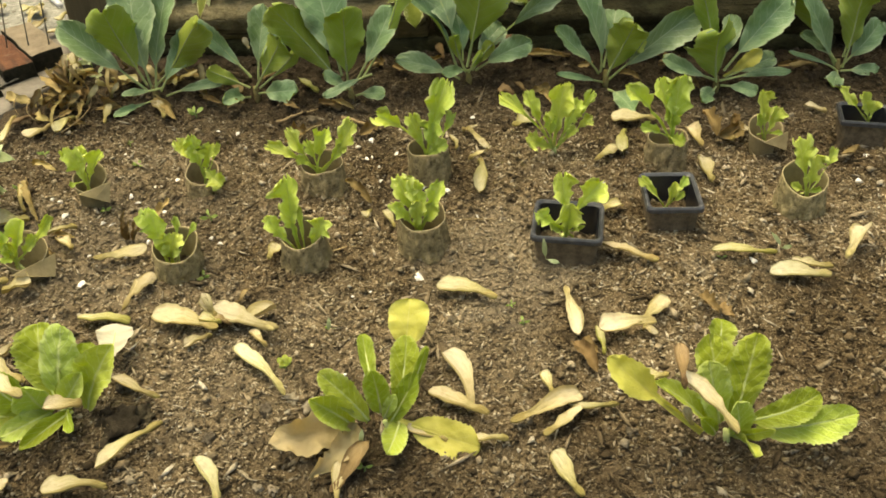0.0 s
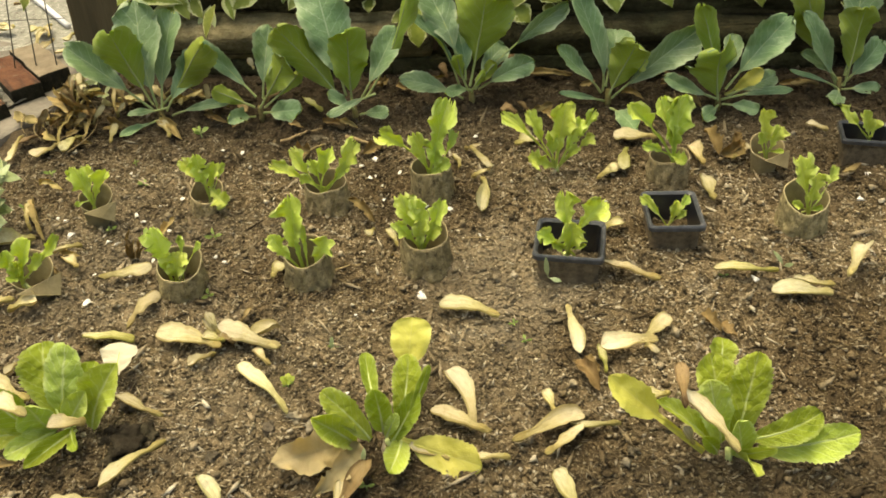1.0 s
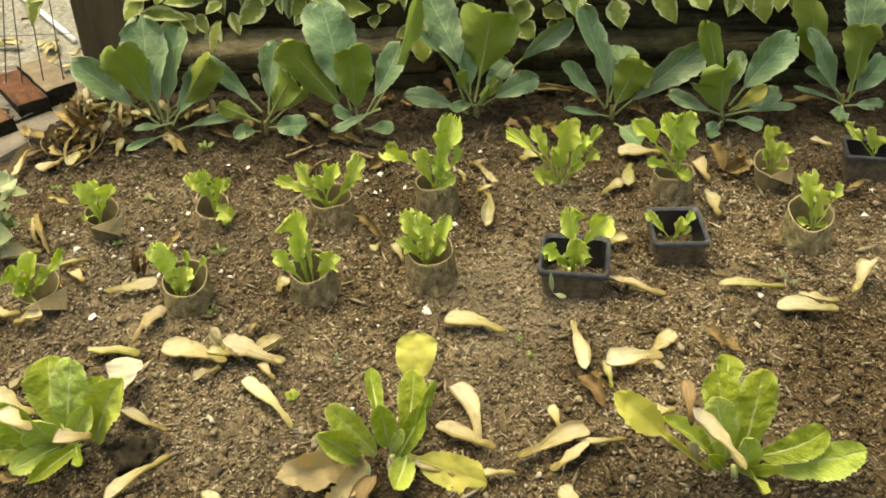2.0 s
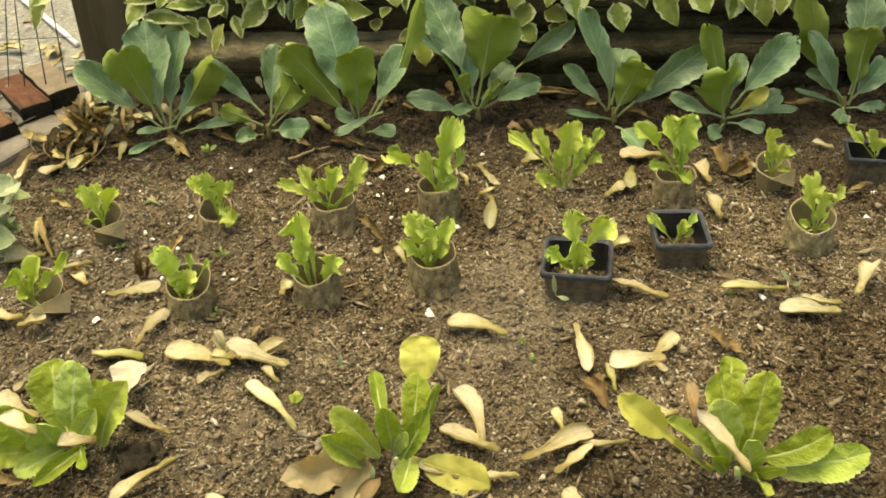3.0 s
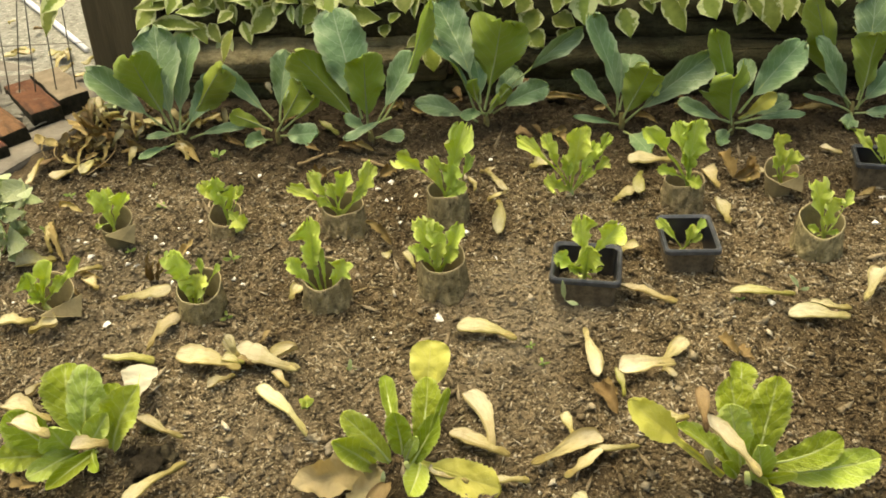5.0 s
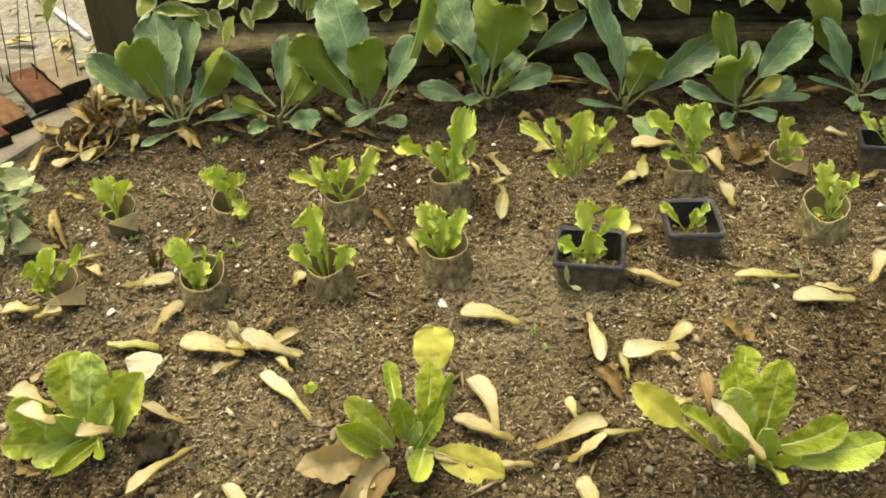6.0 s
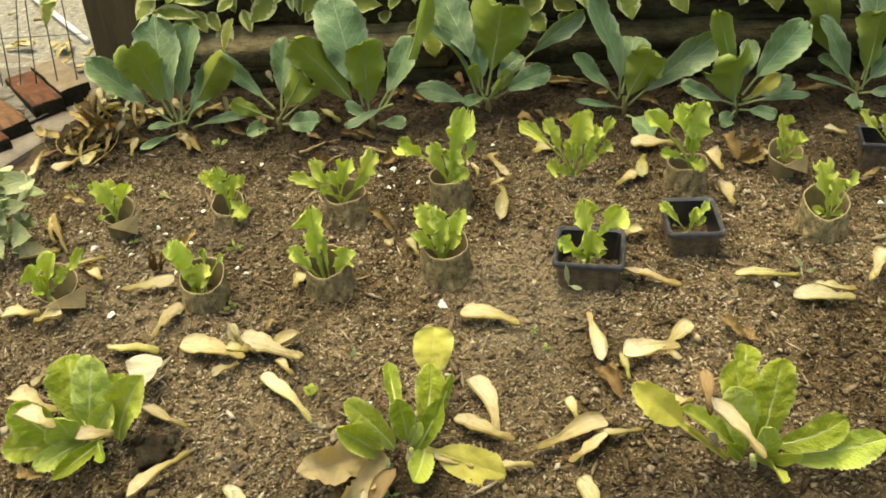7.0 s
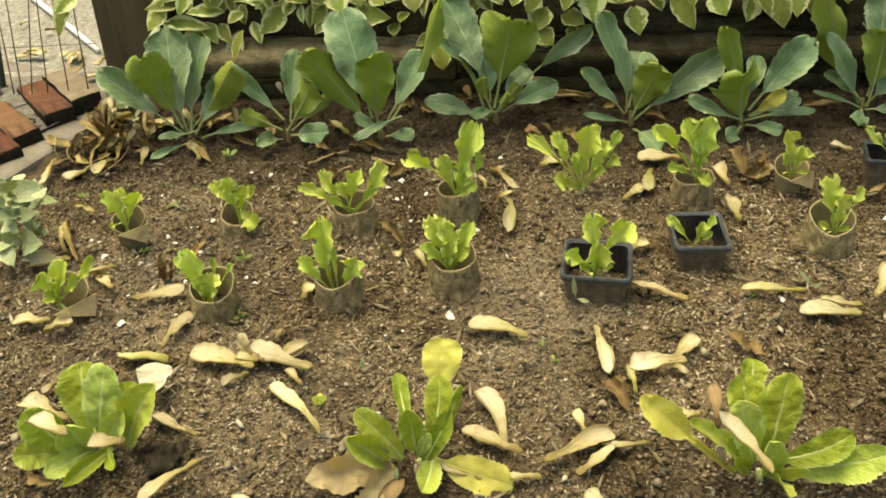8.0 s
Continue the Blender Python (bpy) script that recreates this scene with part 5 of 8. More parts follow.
p = plant("cabbage_plant", 0.228, 0.974, "young cabbage plant with broad blue-green leaves", "cabbage", "row of young cabbages")
stalk(p, 0.020)
leaf(p, (0.219, 0.974, 0.019), (0.185, 0.980, 0.150), 0.032, 22, 0.06, "brassica", seed=2037, start=0.18)
leaf(p, (0.233, 0.974, 0.007), (0.340, 0.974, 0.098), 0.039, 25, 0.12, "brassica", seed=2038, sweep=-0.07)
leaf(p, (0.229, 0.974, 0.012), (0.252, 0.944, 0.095), 0.047, 178, 0.06, "brassica", seed=2039, start=0.12)
leaf(p, (0.225, 0.974, 0.025), (0.243, 1.013, 0.083), 0.038, 0, 0.06, "brassica", seed=2040)
leaf(p, (0.218, 0.974, 0.016), (0.163, 0.974, 0.081), 0.021, 15, 0.06, "brassica", seed=2041)
leaf(p, (0.226, 0.974, 0.004), (0.166, 0.964, 0.025), 0.009, 0, 0.06, "brassica", seed=2042)
leaf(p, (0.228, 0.954, 0.004), (0.244, 0.874, 0.013), 0.028, 0, 0.06, "brassica", seed=2043)

p = plant("cabbage_plant", 0.360, 0.943, "young cabbage plant with broad blue-green leaves", "cabbage", "row of young cabbages")
stalk(p, 0.020)
leaf(p, (0.356, 0.943, 0.029), (0.323, 0.943, 0.137), 0.027, 160, 0.06, "brassica", seed=2044, start=0.2)
leaf(p, (0.367, 0.943, 0.027), (0.434, 0.956, 0.112), 0.043, 0, 0.06, "brassica", seed=2045)
leaf(p, (0.360, 0.943, 0.012), (0.345, 0.913, 0.092), 0.058, 180, 0.06, "brassica", seed=2046, start=0.1)
leaf(p, (0.362, 0.943, 0.032), (0.380, 0.975, 0.085), 0.025, 0, 0.06, "brassica", seed=2047)
leaf(p, (0.356, 0.943, 0.028), (0.341, 0.982, 0.095), 0.024, 0, 0.06, "brassica", seed=2048)
leaf(p, (0.368, 0.943, 0.019), (0.405, 0.933, 0.057), 0.018, 10, 0.06, "brassica", seed=2049, look_as="yellow")
leaf(p, (0.371, 0.943, 0.019), (0.432, 0.956, 0.037), 0.024, 0, 0.06, "brassica", seed=2050)
leaf(p, (0.365, 0.943, 0.014), (0.451, 0.943, 0.022), 0.011, 0, 0.06, "brassica", seed=2051)
leaf(p, (0.356, 0.943, 0.015), (0.289, 0.943, 0.049), 0.018, 0, 0.06, "brassica", seed=2052)
leaf(p, (0.362, 0.943, 0.007), (0.330, 0.903, 0.011), 0.020, 0, 0.06, "brassica", seed=2053)
leaf(p, (0.366, 0.943, 0.007), (0.406, 0.923, 0.006), 0.017, 0, 0.06, "brassica", seed=2054)

p = plant("cabbage_plant", 0.520, 0.968, "young cabbage plant with broad blue-green leaves", "cabbage", "row of young cabbages")
stalk(p, 0.020)
leaf(p, (0.523, 0.968, 0.013), (0.442, 0.968, 0.165), 0.046, 180, 0.06, "brassica", seed=2055, start=0.28)
leaf(p, (0.521, 0.968, 0.010), (0.455, 0.968, 0.110), 0.025, 0, 0.06, "brassica", seed=2056)
leaf(p, (0.525, 0.968, 0.024), (0.536, 1.007, 0.146), 0.047, 0, 0.06, "brassica", seed=2057, start=0.2)
leaf(p, (0.528, 0.968, 0.010), (0.523, 0.948, 0.117), 0.042, 180, 0.06, "brassica", seed=2058, start=0.25)
leaf(p, (0.519, 0.968, 0.018), (0.465, 0.968, 0.059), 0.016, 0, 0.06, "brassica", seed=2059)
leaf(p, (0.520, 0.968, 0.006), (0.501, 0.928, 0.006), 0.023, 0, 0.06, "brassica", seed=2060)
leaf(p, (0.526, 0.968, 0.005), (0.570, 0.958, 0.009), 0.017, 0, 0.06, "brassica", seed=2061)
leaf(p, (0.523, 0.968, 0.005), (0.452, 0.958, 0.040), 0.006, 0, 0.06, "brassica", seed=2062)
leaf(p, (0.525, 0.968, 0.010), (0.566, 0.981, 0.064), 0.032, 0, 0.06, "brassica", seed=2063)

p = plant("lettuce_seedling", -0.362, 0.764, "small bright green frilly lettuce seedling", "lettuce", "lettuce seedlings")
crown(p, -0.004, 0.008)
leaf(p, (-0.364, 0.764, 0.006), (-0.372, 0.764, 0.071), 0.022, 8, 0.06, "lettuce", seed=2064, start=0.43)
leaf(p, (-0.363, 0.762, 0.006), (-0.360, 0.768, 0.070), 0.013, 0, 0.06, "lettuce", seed=2065, start=0.59)
leaf(p, (-0.369, 0.764, 0.010), (-0.340, 0.764, 0.065), 0.018, -10, 0.06, "lettuce", seed=2066, start=0.55)
leaf(p, (-0.369, 0.769, 0.027), (-0.380, 0.754, 0.031), 0.006, 0, 0.06, "lettuce", seed=2067, start=0.52)

p = plant("lettuce_seedling", -0.246, 0.782, "small bright green frilly lettuce seedling", "lettuce", "lettuce seedlings")
crown(p, 0.002, 0.006)
leaf(p, (-0.244, 0.782, 0.006), (-0.249, 0.782, 0.068), 0.022, 6, 0.06, "lettuce", seed=2068, start=0.47)
leaf(p, (-0.236, 0.781, 0.006), (-0.267, 0.784, 0.061), 0.016, 10, 0.06, "lettuce", seed=2069, start=0.59)
leaf(p, (-0.247, 0.782, 0.006), (-0.229, 0.782, 0.057), 0.016, -5, 0.06, "lettuce", seed=2070, start=0.42)
leaf(p, (-0.242, 0.782, 0.027), (-0.223, 0.762, 0.016), 0.020, 0, 0.06, "lettuce", seed=2071, start=0.1)
leaf(p, (-0.248, 0.781, 0.006), (-0.223, 0.784, 0.054), 0.007, 0, 0.06, "lettuce", seed=2072, start=0.66)

p = plant("lettuce_seedling", -0.117, 0.772, "small bright green frilly lettuce seedling", "lettuce", "lettuce seedlings")
crown(p, 0.000, 0.011)
leaf(p, (-0.115, 0.773, 0.015), (-0.166, 0.767, 0.061), 0.015, 8, 0.06, "lettuce", seed=2073, start=0.55, curl=0.12)
leaf(p, (-0.113, 0.772, 0.006), (-0.144, 0.772, 0.074), 0.015, 0, 0.06, "lettuce", seed=2074, start=0.61)
leaf(p, (-0.123, 0.772, 0.006), (-0.105, 0.772, 0.074), 0.019, -5, 0.06, "lettuce", seed=2075, start=0.54)
leaf(p, (-0.125, 0.772, 0.011), (-0.077, 0.772, 0.079), 0.021, 8, 0.06, "lettuce", seed=2076, start=0.51, sweep=0.06)
leaf(p, (-0.123, 0.773, 0.017), (-0.087, 0.768, 0.054), 0.012, 0, 0.06, "lettuce", seed=2077, start=0.55)
leaf(p, (-0.114, 0.775, 0.022), (-0.140, 0.766, 0.044), 0.011, 0, 0.06, "lettuce", seed=2078, start=0.53)
leaf(p, (-0.117, 0.773, 0.007), (-0.126, 0.770, 0.061), 0.013, 5, 0.06, "lettuce", seed=2079, start=0.63)

p = plant("lettuce_seedling", -0.000, 0.788, "small bright green frilly lettuce seedling", "lettuce", "lettuce seedlings")
crown(p, -0.002, 0.008)
leaf(p, (0.003, 0.788, 0.016), (-0.053, 0.788, 0.079), 0.020, 0, 0.06, "lettuce", seed=2080, start=0.65, sweep=0.08)
leaf(p, (0.001, 0.789, 0.006), (-0.018, 0.785, 0.076), 0.020, 10, 0.06, "lettuce", seed=2081, start=0.53)
leaf(p, (-0.004, 0.787, 0.006), (0.022, 0.794, 0.107), 0.028, 0, 0.06, "lettuce", seed=2082, start=0.48, curl=0.08)
leaf(p, (0.001, 0.790, 0.006), (0.007, 0.784, 0.068), 0.023, -5, 0.06, "lettuce", seed=2083, start=0.53)
leaf(p, (-0.005, 0.788, 0.009), (0.028, 0.788, 0.075), 0.010, 0, 0.06, "lettuce", seed=2084, start=0.71)
leaf(p, (-0.012, 0.793, 0.014), (0.020, 0.776, 0.047), 0.014, 0, 0.06, "lettuce", seed=2085, start=0.35)

p = plant("lettuce_seedling", 0.142, 0.816, "bright green frilly lettuce seedling in open soil", "lettuce", "lettuce seedlings")
crown(p, 0.000, 0.006)
leaf(p, (0.144, 0.816, 0.006), (0.084, 0.816, 0.077), 0.015, 0, 0.06, "lettuce", seed=2086, start=0.61, curl=0.15, sweep=0.05)
leaf(p, (0.140, 0.816, 0.006), (0.108, 0.820, 0.076), 0.016, 8, 0.06, "lettuce", seed=2087, start=0.54)
leaf(p, (0.140, 0.816, 0.006), (0.150, 0.819, 0.086), 0.028, -5, 0.06, "lettuce", seed=2088, start=0.31)
leaf(p, (0.143, 0.816, 0.006), (0.166, 0.820, 0.065), 0.020, 0, 0.06, "lettuce", seed=2089, start=0.41)
leaf(p, (0.142, 0.816, 0.006), (0.181, 0.822, 0.072), 0.011, 0, 0.06, "lettuce", seed=2090, start=0.61)
leaf(p, (0.143, 0.816, 0.006), (0.181, 0.816, 0.045), 0.014, 0, 0.06, "lettuce", seed=2091, start=0.69)
leaf(p, (0.140, 0.816, 0.006), (0.108, 0.796, 0.034), 0.019, 0, 0.06, "lettuce", seed=2092, start=0.15)
leaf(p, (0.139, 0.816, 0.006), (0.133, 0.814, 0.055), 0.015, 0, 0.06, "lettuce", seed=2093, start=0.44)
leaf(p, (0.143, 0.816, 0.006), (0.164, 0.812, 0.036), 0.012, 0, 0.06, "lettuce", seed=2094, start=0.52)

p = plant("lettuce_seedling", 0.259, 0.785, "small bright green frilly lettuce seedling", "lettuce", "lettuce seedlings")
crown(p, 0.006, 0.017)
leaf(p, (0.265, 0.785, 0.022), (0.209, 0.785, 0.097), 0.019, 10, 0.06, "lettuce", seed=2095, start=0.58, sweep=0.05)
leaf(p, (0.263, 0.785, 0.006), (0.264, 0.785, 0.103), 0.028, 0, 0.06, "lettuce", seed=2096, start=0.44)
leaf(p, (0.265, 0.782, 0.006), (0.245, 0.791, 0.099), 0.017, 0, 0.06, "lettuce", seed=2097, start=0.62)
leaf(p, (0.265, 0.788, 0.028), (0.226, 0.775, 0.055), 0.012, 0, 0.06, "lettuce", seed=2098, start=0.46)
leaf(p, (0.260, 0.785, 0.035), (0.272, 0.765, 0.035), 0.014, 0, 0.06, "lettuce", seed=2099, start=0.1)
leaf(p, (0.265, 0.787, 0.012), (0.254, 0.781, 0.073), 0.017, 0, 0.06, "lettuce", seed=2100, start=0.53)

p = plant("lettuce_seedling", 0.374, 0.802, "small bright green frilly lettuce seedling", "lettuce", "lettuce seedlings")
crown(p, -0.002, 0.007)
leaf(p, (0.375, 0.801, 0.006), (0.360, 0.804, 0.072), 0.016, 0, 0.06, "lettuce", seed=2101, start=0.41)
leaf(p, (0.370, 0.802, 0.006), (0.383, 0.802, 0.052), 0.017, 0, 0.06, "lettuce", seed=2102, start=0.5)
leaf(p, (0.374, 0.804, 0.008), (0.359, 0.798, 0.048), 0.012, 0, 0.06, "lettuce", seed=2103, start=0.53)
leaf(p, (0.366, 0.807, 0.017), (0.387, 0.792, 0.026), 0.006, 0, 0.06, "lettuce", seed=2104, start=0.52)

p = plant("lettuce_seedling", 0.487, 0.814, "small lettuce seedling in a black plastic pot", "lettuce", "lettuce seedlings")
crown(p, 0.009, 0.013)
leaf(p, (0.496, 0.814, 0.015), (0.451, 0.814, 0.064), 0.014, 0, 0.06, "lettuce", seed=2105, start=0.56)
leaf(p, (0.496, 0.815, 0.007), (0.475, 0.812, 0.058), 0.015, 0, 0.06, "lettuce", seed=2106, start=0.47)
leaf(p, (0.488, 0.814, 0.013), (0.493, 0.814, 0.046), 0.013, 0, 0.06, "lettuce", seed=2107, start=0.52)

p = plant("lettuce_seedling", -0.397, 0.649, "small bright green frilly lettuce seedling", "lettuce", "lettuce seedlings")
crown(p, -0.007, 0.009)
leaf(p, (-0.402, 0.651, 0.006), (-0.406, 0.645, 0.055), 0.016, 5, 0.06, "lettuce", seed=2108, start=0.38)
leaf(p, (-0.405, 0.649, 0.006), (-0.381, 0.649, 0.064), 0.019, 0, 0.06, "lettuce", seed=2109, start=0.38, rim=0.4)
leaf(p, (-0.404, 0.648, 0.015), (-0.355, 0.652, 0.062), 0.011, 0, 0.06, "lettuce", seed=2110, start=0.51, sweep=0.06)
leaf(p, (-0.402, 0.659, 0.011), (-0.405, 0.629, 0.031), 0.008, 0, 0.06, "lettuce", seed=2111, start=0.52)
leaf(p, (-0.407, 0.650, 0.010), (-0.372, 0.645, 0.048), 0.012, 0, 0.06, "lettuce", seed=2112, start=0.48)
leaf(p, (-0.403, 0.652, 0.007), (-0.397, 0.643, 0.043), 0.013, 0, 0.06, "lettuce", seed=2113, start=0.52)

p = plant("lettuce_seedling", -0.251, 0.640, "small bright green frilly lettuce seedling", "lettuce", "lettuce seedlings")
crown(p, 0.001, 0.006)
leaf(p, (-0.254, 0.640, 0.006), (-0.257, 0.642, 0.073), 0.025, 0, 0.06, "lettuce", seed=2114, start=0.35)
leaf(p, (-0.252, 0.641, 0.006), (-0.240, 0.632, 0.050), 0.024, 0, 0.06, "lettuce", seed=2115, start=0.35, curl=0.1)
leaf(p, (-0.245, 0.638, 0.006), (-0.237, 0.644, 0.061), 0.007, 0, 0.06, "lettuce", seed=2116, start=0.72)
leaf(p, (-0.250, 0.638, 0.007), (-0.221, 0.644, 0.052), 0.006, 0, 0.06, "lettuce", seed=2117, start=0.79)
leaf(p, (-0.247, 0.641, 0.006), (-0.252, 0.636, 0.043), 0.011, 0, 0.06, "lettuce", seed=2118, start=0.4)

p = plant("lettuce_seedling", -0.125, 0.646, "small bright green frilly lettuce seedling", "lettuce", "lettuce seedlings")
crown(p, -0.001, 0.006)
leaf(p, (-0.126, 0.645, 0.006), (-0.129, 0.650, 0.096), 0.026, 0, 0.06, "lettuce", seed=2119, start=0.56)
leaf(p, (-0.127, 0.647, 0.006), (-0.153, 0.642, 0.057), 0.017, 10, 0.06, "lettuce", seed=2120, start=0.47)
leaf(p, (-0.127, 0.646, 0.006), (-0.134, 0.646, 0.070), 0.017, 0, 0.06, "lettuce", seed=2121, start=0.5)
leaf(p, (-0.122, 0.647, 0.006), (-0.100, 0.644, 0.051), 0.020, 0, 0.06, "lettuce", seed=2122, start=0.34)
leaf(p, (-0.124, 0.646, 0.006), (-0.121, 0.642, 0.067), 0.006, 0, 0.06, "lettuce", seed=2123, start=0.37)
leaf(p, (-0.126, 0.647, 0.006), (-0.129, 0.640, 0.050), 0.005, 0, 0.06, "lettuce", seed=2124, start=0.38)

p = plant("lettuce_seedling", -0.012, 0.662, "small bright green frilly lettuce seedling", "lettuce", "lettuce seedlings")
crown(p, -0.001, 0.006)
leaf(p, (-0.011, 0.661, 0.006), (-0.029, 0.665, 0.079), 0.022, 5, 0.06, "lettuce", seed=2125, start=0.54)
leaf(p, (-0.012, 0.662, 0.006), (-0.013, 0.662, 0.075), 0.019, 0, 0.06, "lettuce", seed=2126, start=0.47)
leaf(p, (-0.016, 0.661, 0.006), (0.011, 0.665, 0.071), 0.016, 0, 0.06, "lettuce", seed=2127, start=0.61)
leaf(p, (-0.007, 0.664, 0.007), (-0.036, 0.658, 0.055), 0.014, 5, 0.06, "lettuce", seed=2128, start=0.52)
leaf(p, (-0.016, 0.664, 0.006), (-0.010, 0.654, 0.058), 0.015, 0, 0.06, "lettuce", seed=2129, start=0.35)
leaf(p, (-0.015, 0.663, 0.006), (0.003, 0.660, 0.050), 0.016, 0, 0.06, "lettuce", seed=2130, start=0.52)

p = plant("lettuce_seedling", 0.127, 0.641, "frilly lettuce seedling in a black plastic pot", "lettuce", "lettuce seedlings")
crown(p, -0.001, 0.014)
leaf(p, (0.127, 0.639, 0.008), (0.122, 0.645, 0.086), 0.021, 0, 0.06, "lettuce", seed=2131, start=0.6)
leaf(p, (0.120, 0.640, 0.023), (0.160, 0.643, 0.077), 0.024, 0, 0.06, "lettuce", seed=2132, start=0.5, sweep=-0.04)
leaf(p, (0.136, 0.643, 0.014), (0.098, 0.633, 0.051), 0.015, 5, 0.06, "lettuce", seed=2133, start=0.5)
leaf(p, (0.126, 0.644, 0.006), (0.130, 0.635, 0.060), 0.023, 0, 0.06, "lettuce", seed=2134, start=0.4)
leaf(p, (0.124, 0.647, 0.014), (0.143, 0.629, 0.037), 0.004, 0, 0.06, "lettuce", seed=2135, start=0.52)
leaf(p, (0.132, 0.646, 0.014), (0.111, 0.631, 0.040), 0.011, 0, 0.06, "lettuce", seed=2136, start=0.52)

p = plant("lettuce_seedling", 0.235, 0.686, "tiny lettuce seedling in a black plastic pot", "lettuce", "lettuce seedlings")
crown(p, -0.002, 0.006)
leaf(p, (0.238, 0.686, 0.006), (0.208, 0.686, 0.048), 0.010, 0, 0.06, "lettuce", seed=2137, start=0.44, curl=0.1)
leaf(p, (0.234, 0.686, 0.006), (0.242, 0.686, 0.041), 0.011, 0, 0.06, "lettuce", seed=2138, start=0.44)
leaf(p, (0.233, 0.686, 0.006), (0.253, 0.688, 0.045), 0.008, 0, 0.06, "lettuce", seed=2139, start=0.62)
leaf(p, (0.231, 0.687, 0.006), (0.252, 0.684, 0.030), 0.007, 0, 0.06, "lettuce", seed=2140, start=0.62)

p = plant("lettuce_seedling", 0.375, 0.688, "small bright green frilly lettuce seedling", "lettuce", "lettuce seedlings")
crown(p, 0.002, 0.008)
leaf(p, (0.378, 0.687, 0.006), (0.356, 0.691, 0.082), 0.023, 0, 0.06, "lettuce", seed=2141, start=0.49)
leaf(p, (0.377, 0.688, 0.006), (0.376, 0.688, 0.063), 0.018, 0, 0.06, "lettuce", seed=2142, start=0.45)
leaf(p, (0.371, 0.686, 0.008), (0.395, 0.691, 0.067), 0.009, 0, 0.06, "lettuce", seed=2143, start=0.73)
leaf(p, (0.382, 0.692, 0.012), (0.355, 0.680, 0.036), 0.008, 0, 0.06, "lettuce", seed=2144, start=0.52)
leaf(p, (0.373, 0.692, 0.015), (0.387, 0.680, 0.029), 0.007, 0, 0.06, "lettuce", seed=2145, start=0.47)

p = plant("lettuce_plant", -0.303, 0.462, "young green lettuce rosette growing in open soil", "lettuce", "lettuces in open soil")
crown(p, 0.003, 0.007)
leaf(p, (-0.303, 0.462, 0.024), (-0.315, 0.499, 0.068), 0.035, 8, 0.06, "romaine", seed=2146, curl=0.06)
leaf(p, (-0.302, 0.462, 0.014), (-0.286, 0.482, 0.080), 0.033, 0, 0.06, "romaine", seed=2147, look_as="blue_romaine")
leaf(p, (-0.283, 0.462, 0.026), (-0.273, 0.490, 0.052), 0.024, -10, 0.06, "romaine", seed=2148)
leaf(p, (-0.281, 0.462, 0.006), (-0.247, 0.470, 0.068), 0.030, -5, 0.06, "romaine", seed=2149, look_as="pale_romaine", start=0.05)
leaf(p, (-0.299, 0.462, 0.013), (-0.272, 0.458, 0.052), 0.020, 5, 0.06, "romaine", seed=2150, look_as="blue_romaine")
leaf(p, (-0.314, 0.462, 0.004), (-0.318, 0.452, 0.046), 0.029, 18, 0.06, "romaine", seed=2151, look_as="blue_romaine")
leaf(p, (-0.327, 0.462, 0.007), (-0.350, 0.458, 0.056), 0.031, 18, 0.06, "romaine", seed=2152)
leaf(p, (-0.339, 0.462, 0.004), (-0.363, 0.442, 0.025), 0.024, 18, 0.06, "romaine", seed=2153, look_as="pale_romaine")
leaf(p, (-0.312, 0.462, 0.004), (-0.333, 0.424, 0.021), 0.019, 0, 0.1, "romaine", seed=2154, look_as="blue_romaine")
leaf(p, (-0.295, 0.462, 0.004), (-0.314, 0.412, 0.020), 0.014, 0, 0.06, "romaine", seed=2155, cup=0.9)
leaf(p, (-0.298, 0.462, 0.006), (-0.281, 0.432, 0.016), 0.013, 0, 0.06, "romaine", seed=2156)
leaf(p, (-0.271, 0.507, 0.019), (-0.272, 0.537, 0.028), 0.030, 0, 0.06, "romaine", seed=2157, look_as="bleached", start=0.08, rim=0.5, cup=0.0, label="torn bleached dry leaf")

p = plant("lettuce_plant", -0.038, 0.433, "young green lettuce with yellowing and withered outer leaves", "lettuce", "lettuces in open soil")
crown(p, -0.004, 0.008)
leaf(p, (-0.026, 0.463, 0.024), (-0.018, 0.508, 0.065), 0.033, 0, 0.02, "romaine", seed=2158, look_as="yellow", rim=0.5, cup=0.0, start=0.4, label="yellowing outer leaf")
leaf(p, (-0.031, 0.433, 0.021), (-0.021, 0.463, 0.068), 0.023, 0, 0.06, "romaine", seed=2159)
leaf(p, (-0.048, 0.433, 0.041), (-0.055, 0.468, 0.067), 0.013, 18, 0.06, "romaine", seed=2160)
leaf(p, (-0.044, 0.433, 0.017), (-0.047, 0.433, 0.064), 0.020, 5, 0.06, "romaine", seed=2161)
leaf(p, (-0.038, 0.433, 0.004), (-0.014, 0.438, 0.053), 0.018, -10, 0.06, "romaine", seed=2162)
leaf(p, (-0.022, 0.433, 0.033), (-0.006, 0.448, 0.070), 0.010, 30, 0.06, "romaine", seed=2163)
leaf(p, (-0.055, 0.433, 0.008), (-0.086, 0.433, 0.064), 0.021, 22, 0.06, "romaine", seed=2164, look_as="pale_romaine")
leaf(p, (-0.068, 0.433, 0.004), (-0.092, 0.413, 0.057), 0.022, 30, 0.06, "romaine", seed=2165, look_as="pale_romaine", cup=0.9)
leaf(p, (-0.031, 0.433, 0.004), (-0.039, 0.395, 0.014), 0.020, 0, 0.06, "romaine", seed=2166, look_as="pale_romaine")
leaf(p, (-0.076, 0.433, 0.004), (-0.127, 0.411, 0.012), 0.029, 14, 0.22, "withered", seed=2167, look_as="dry", cup=0.1, rim=0.5, label="withered tan outer leaf")
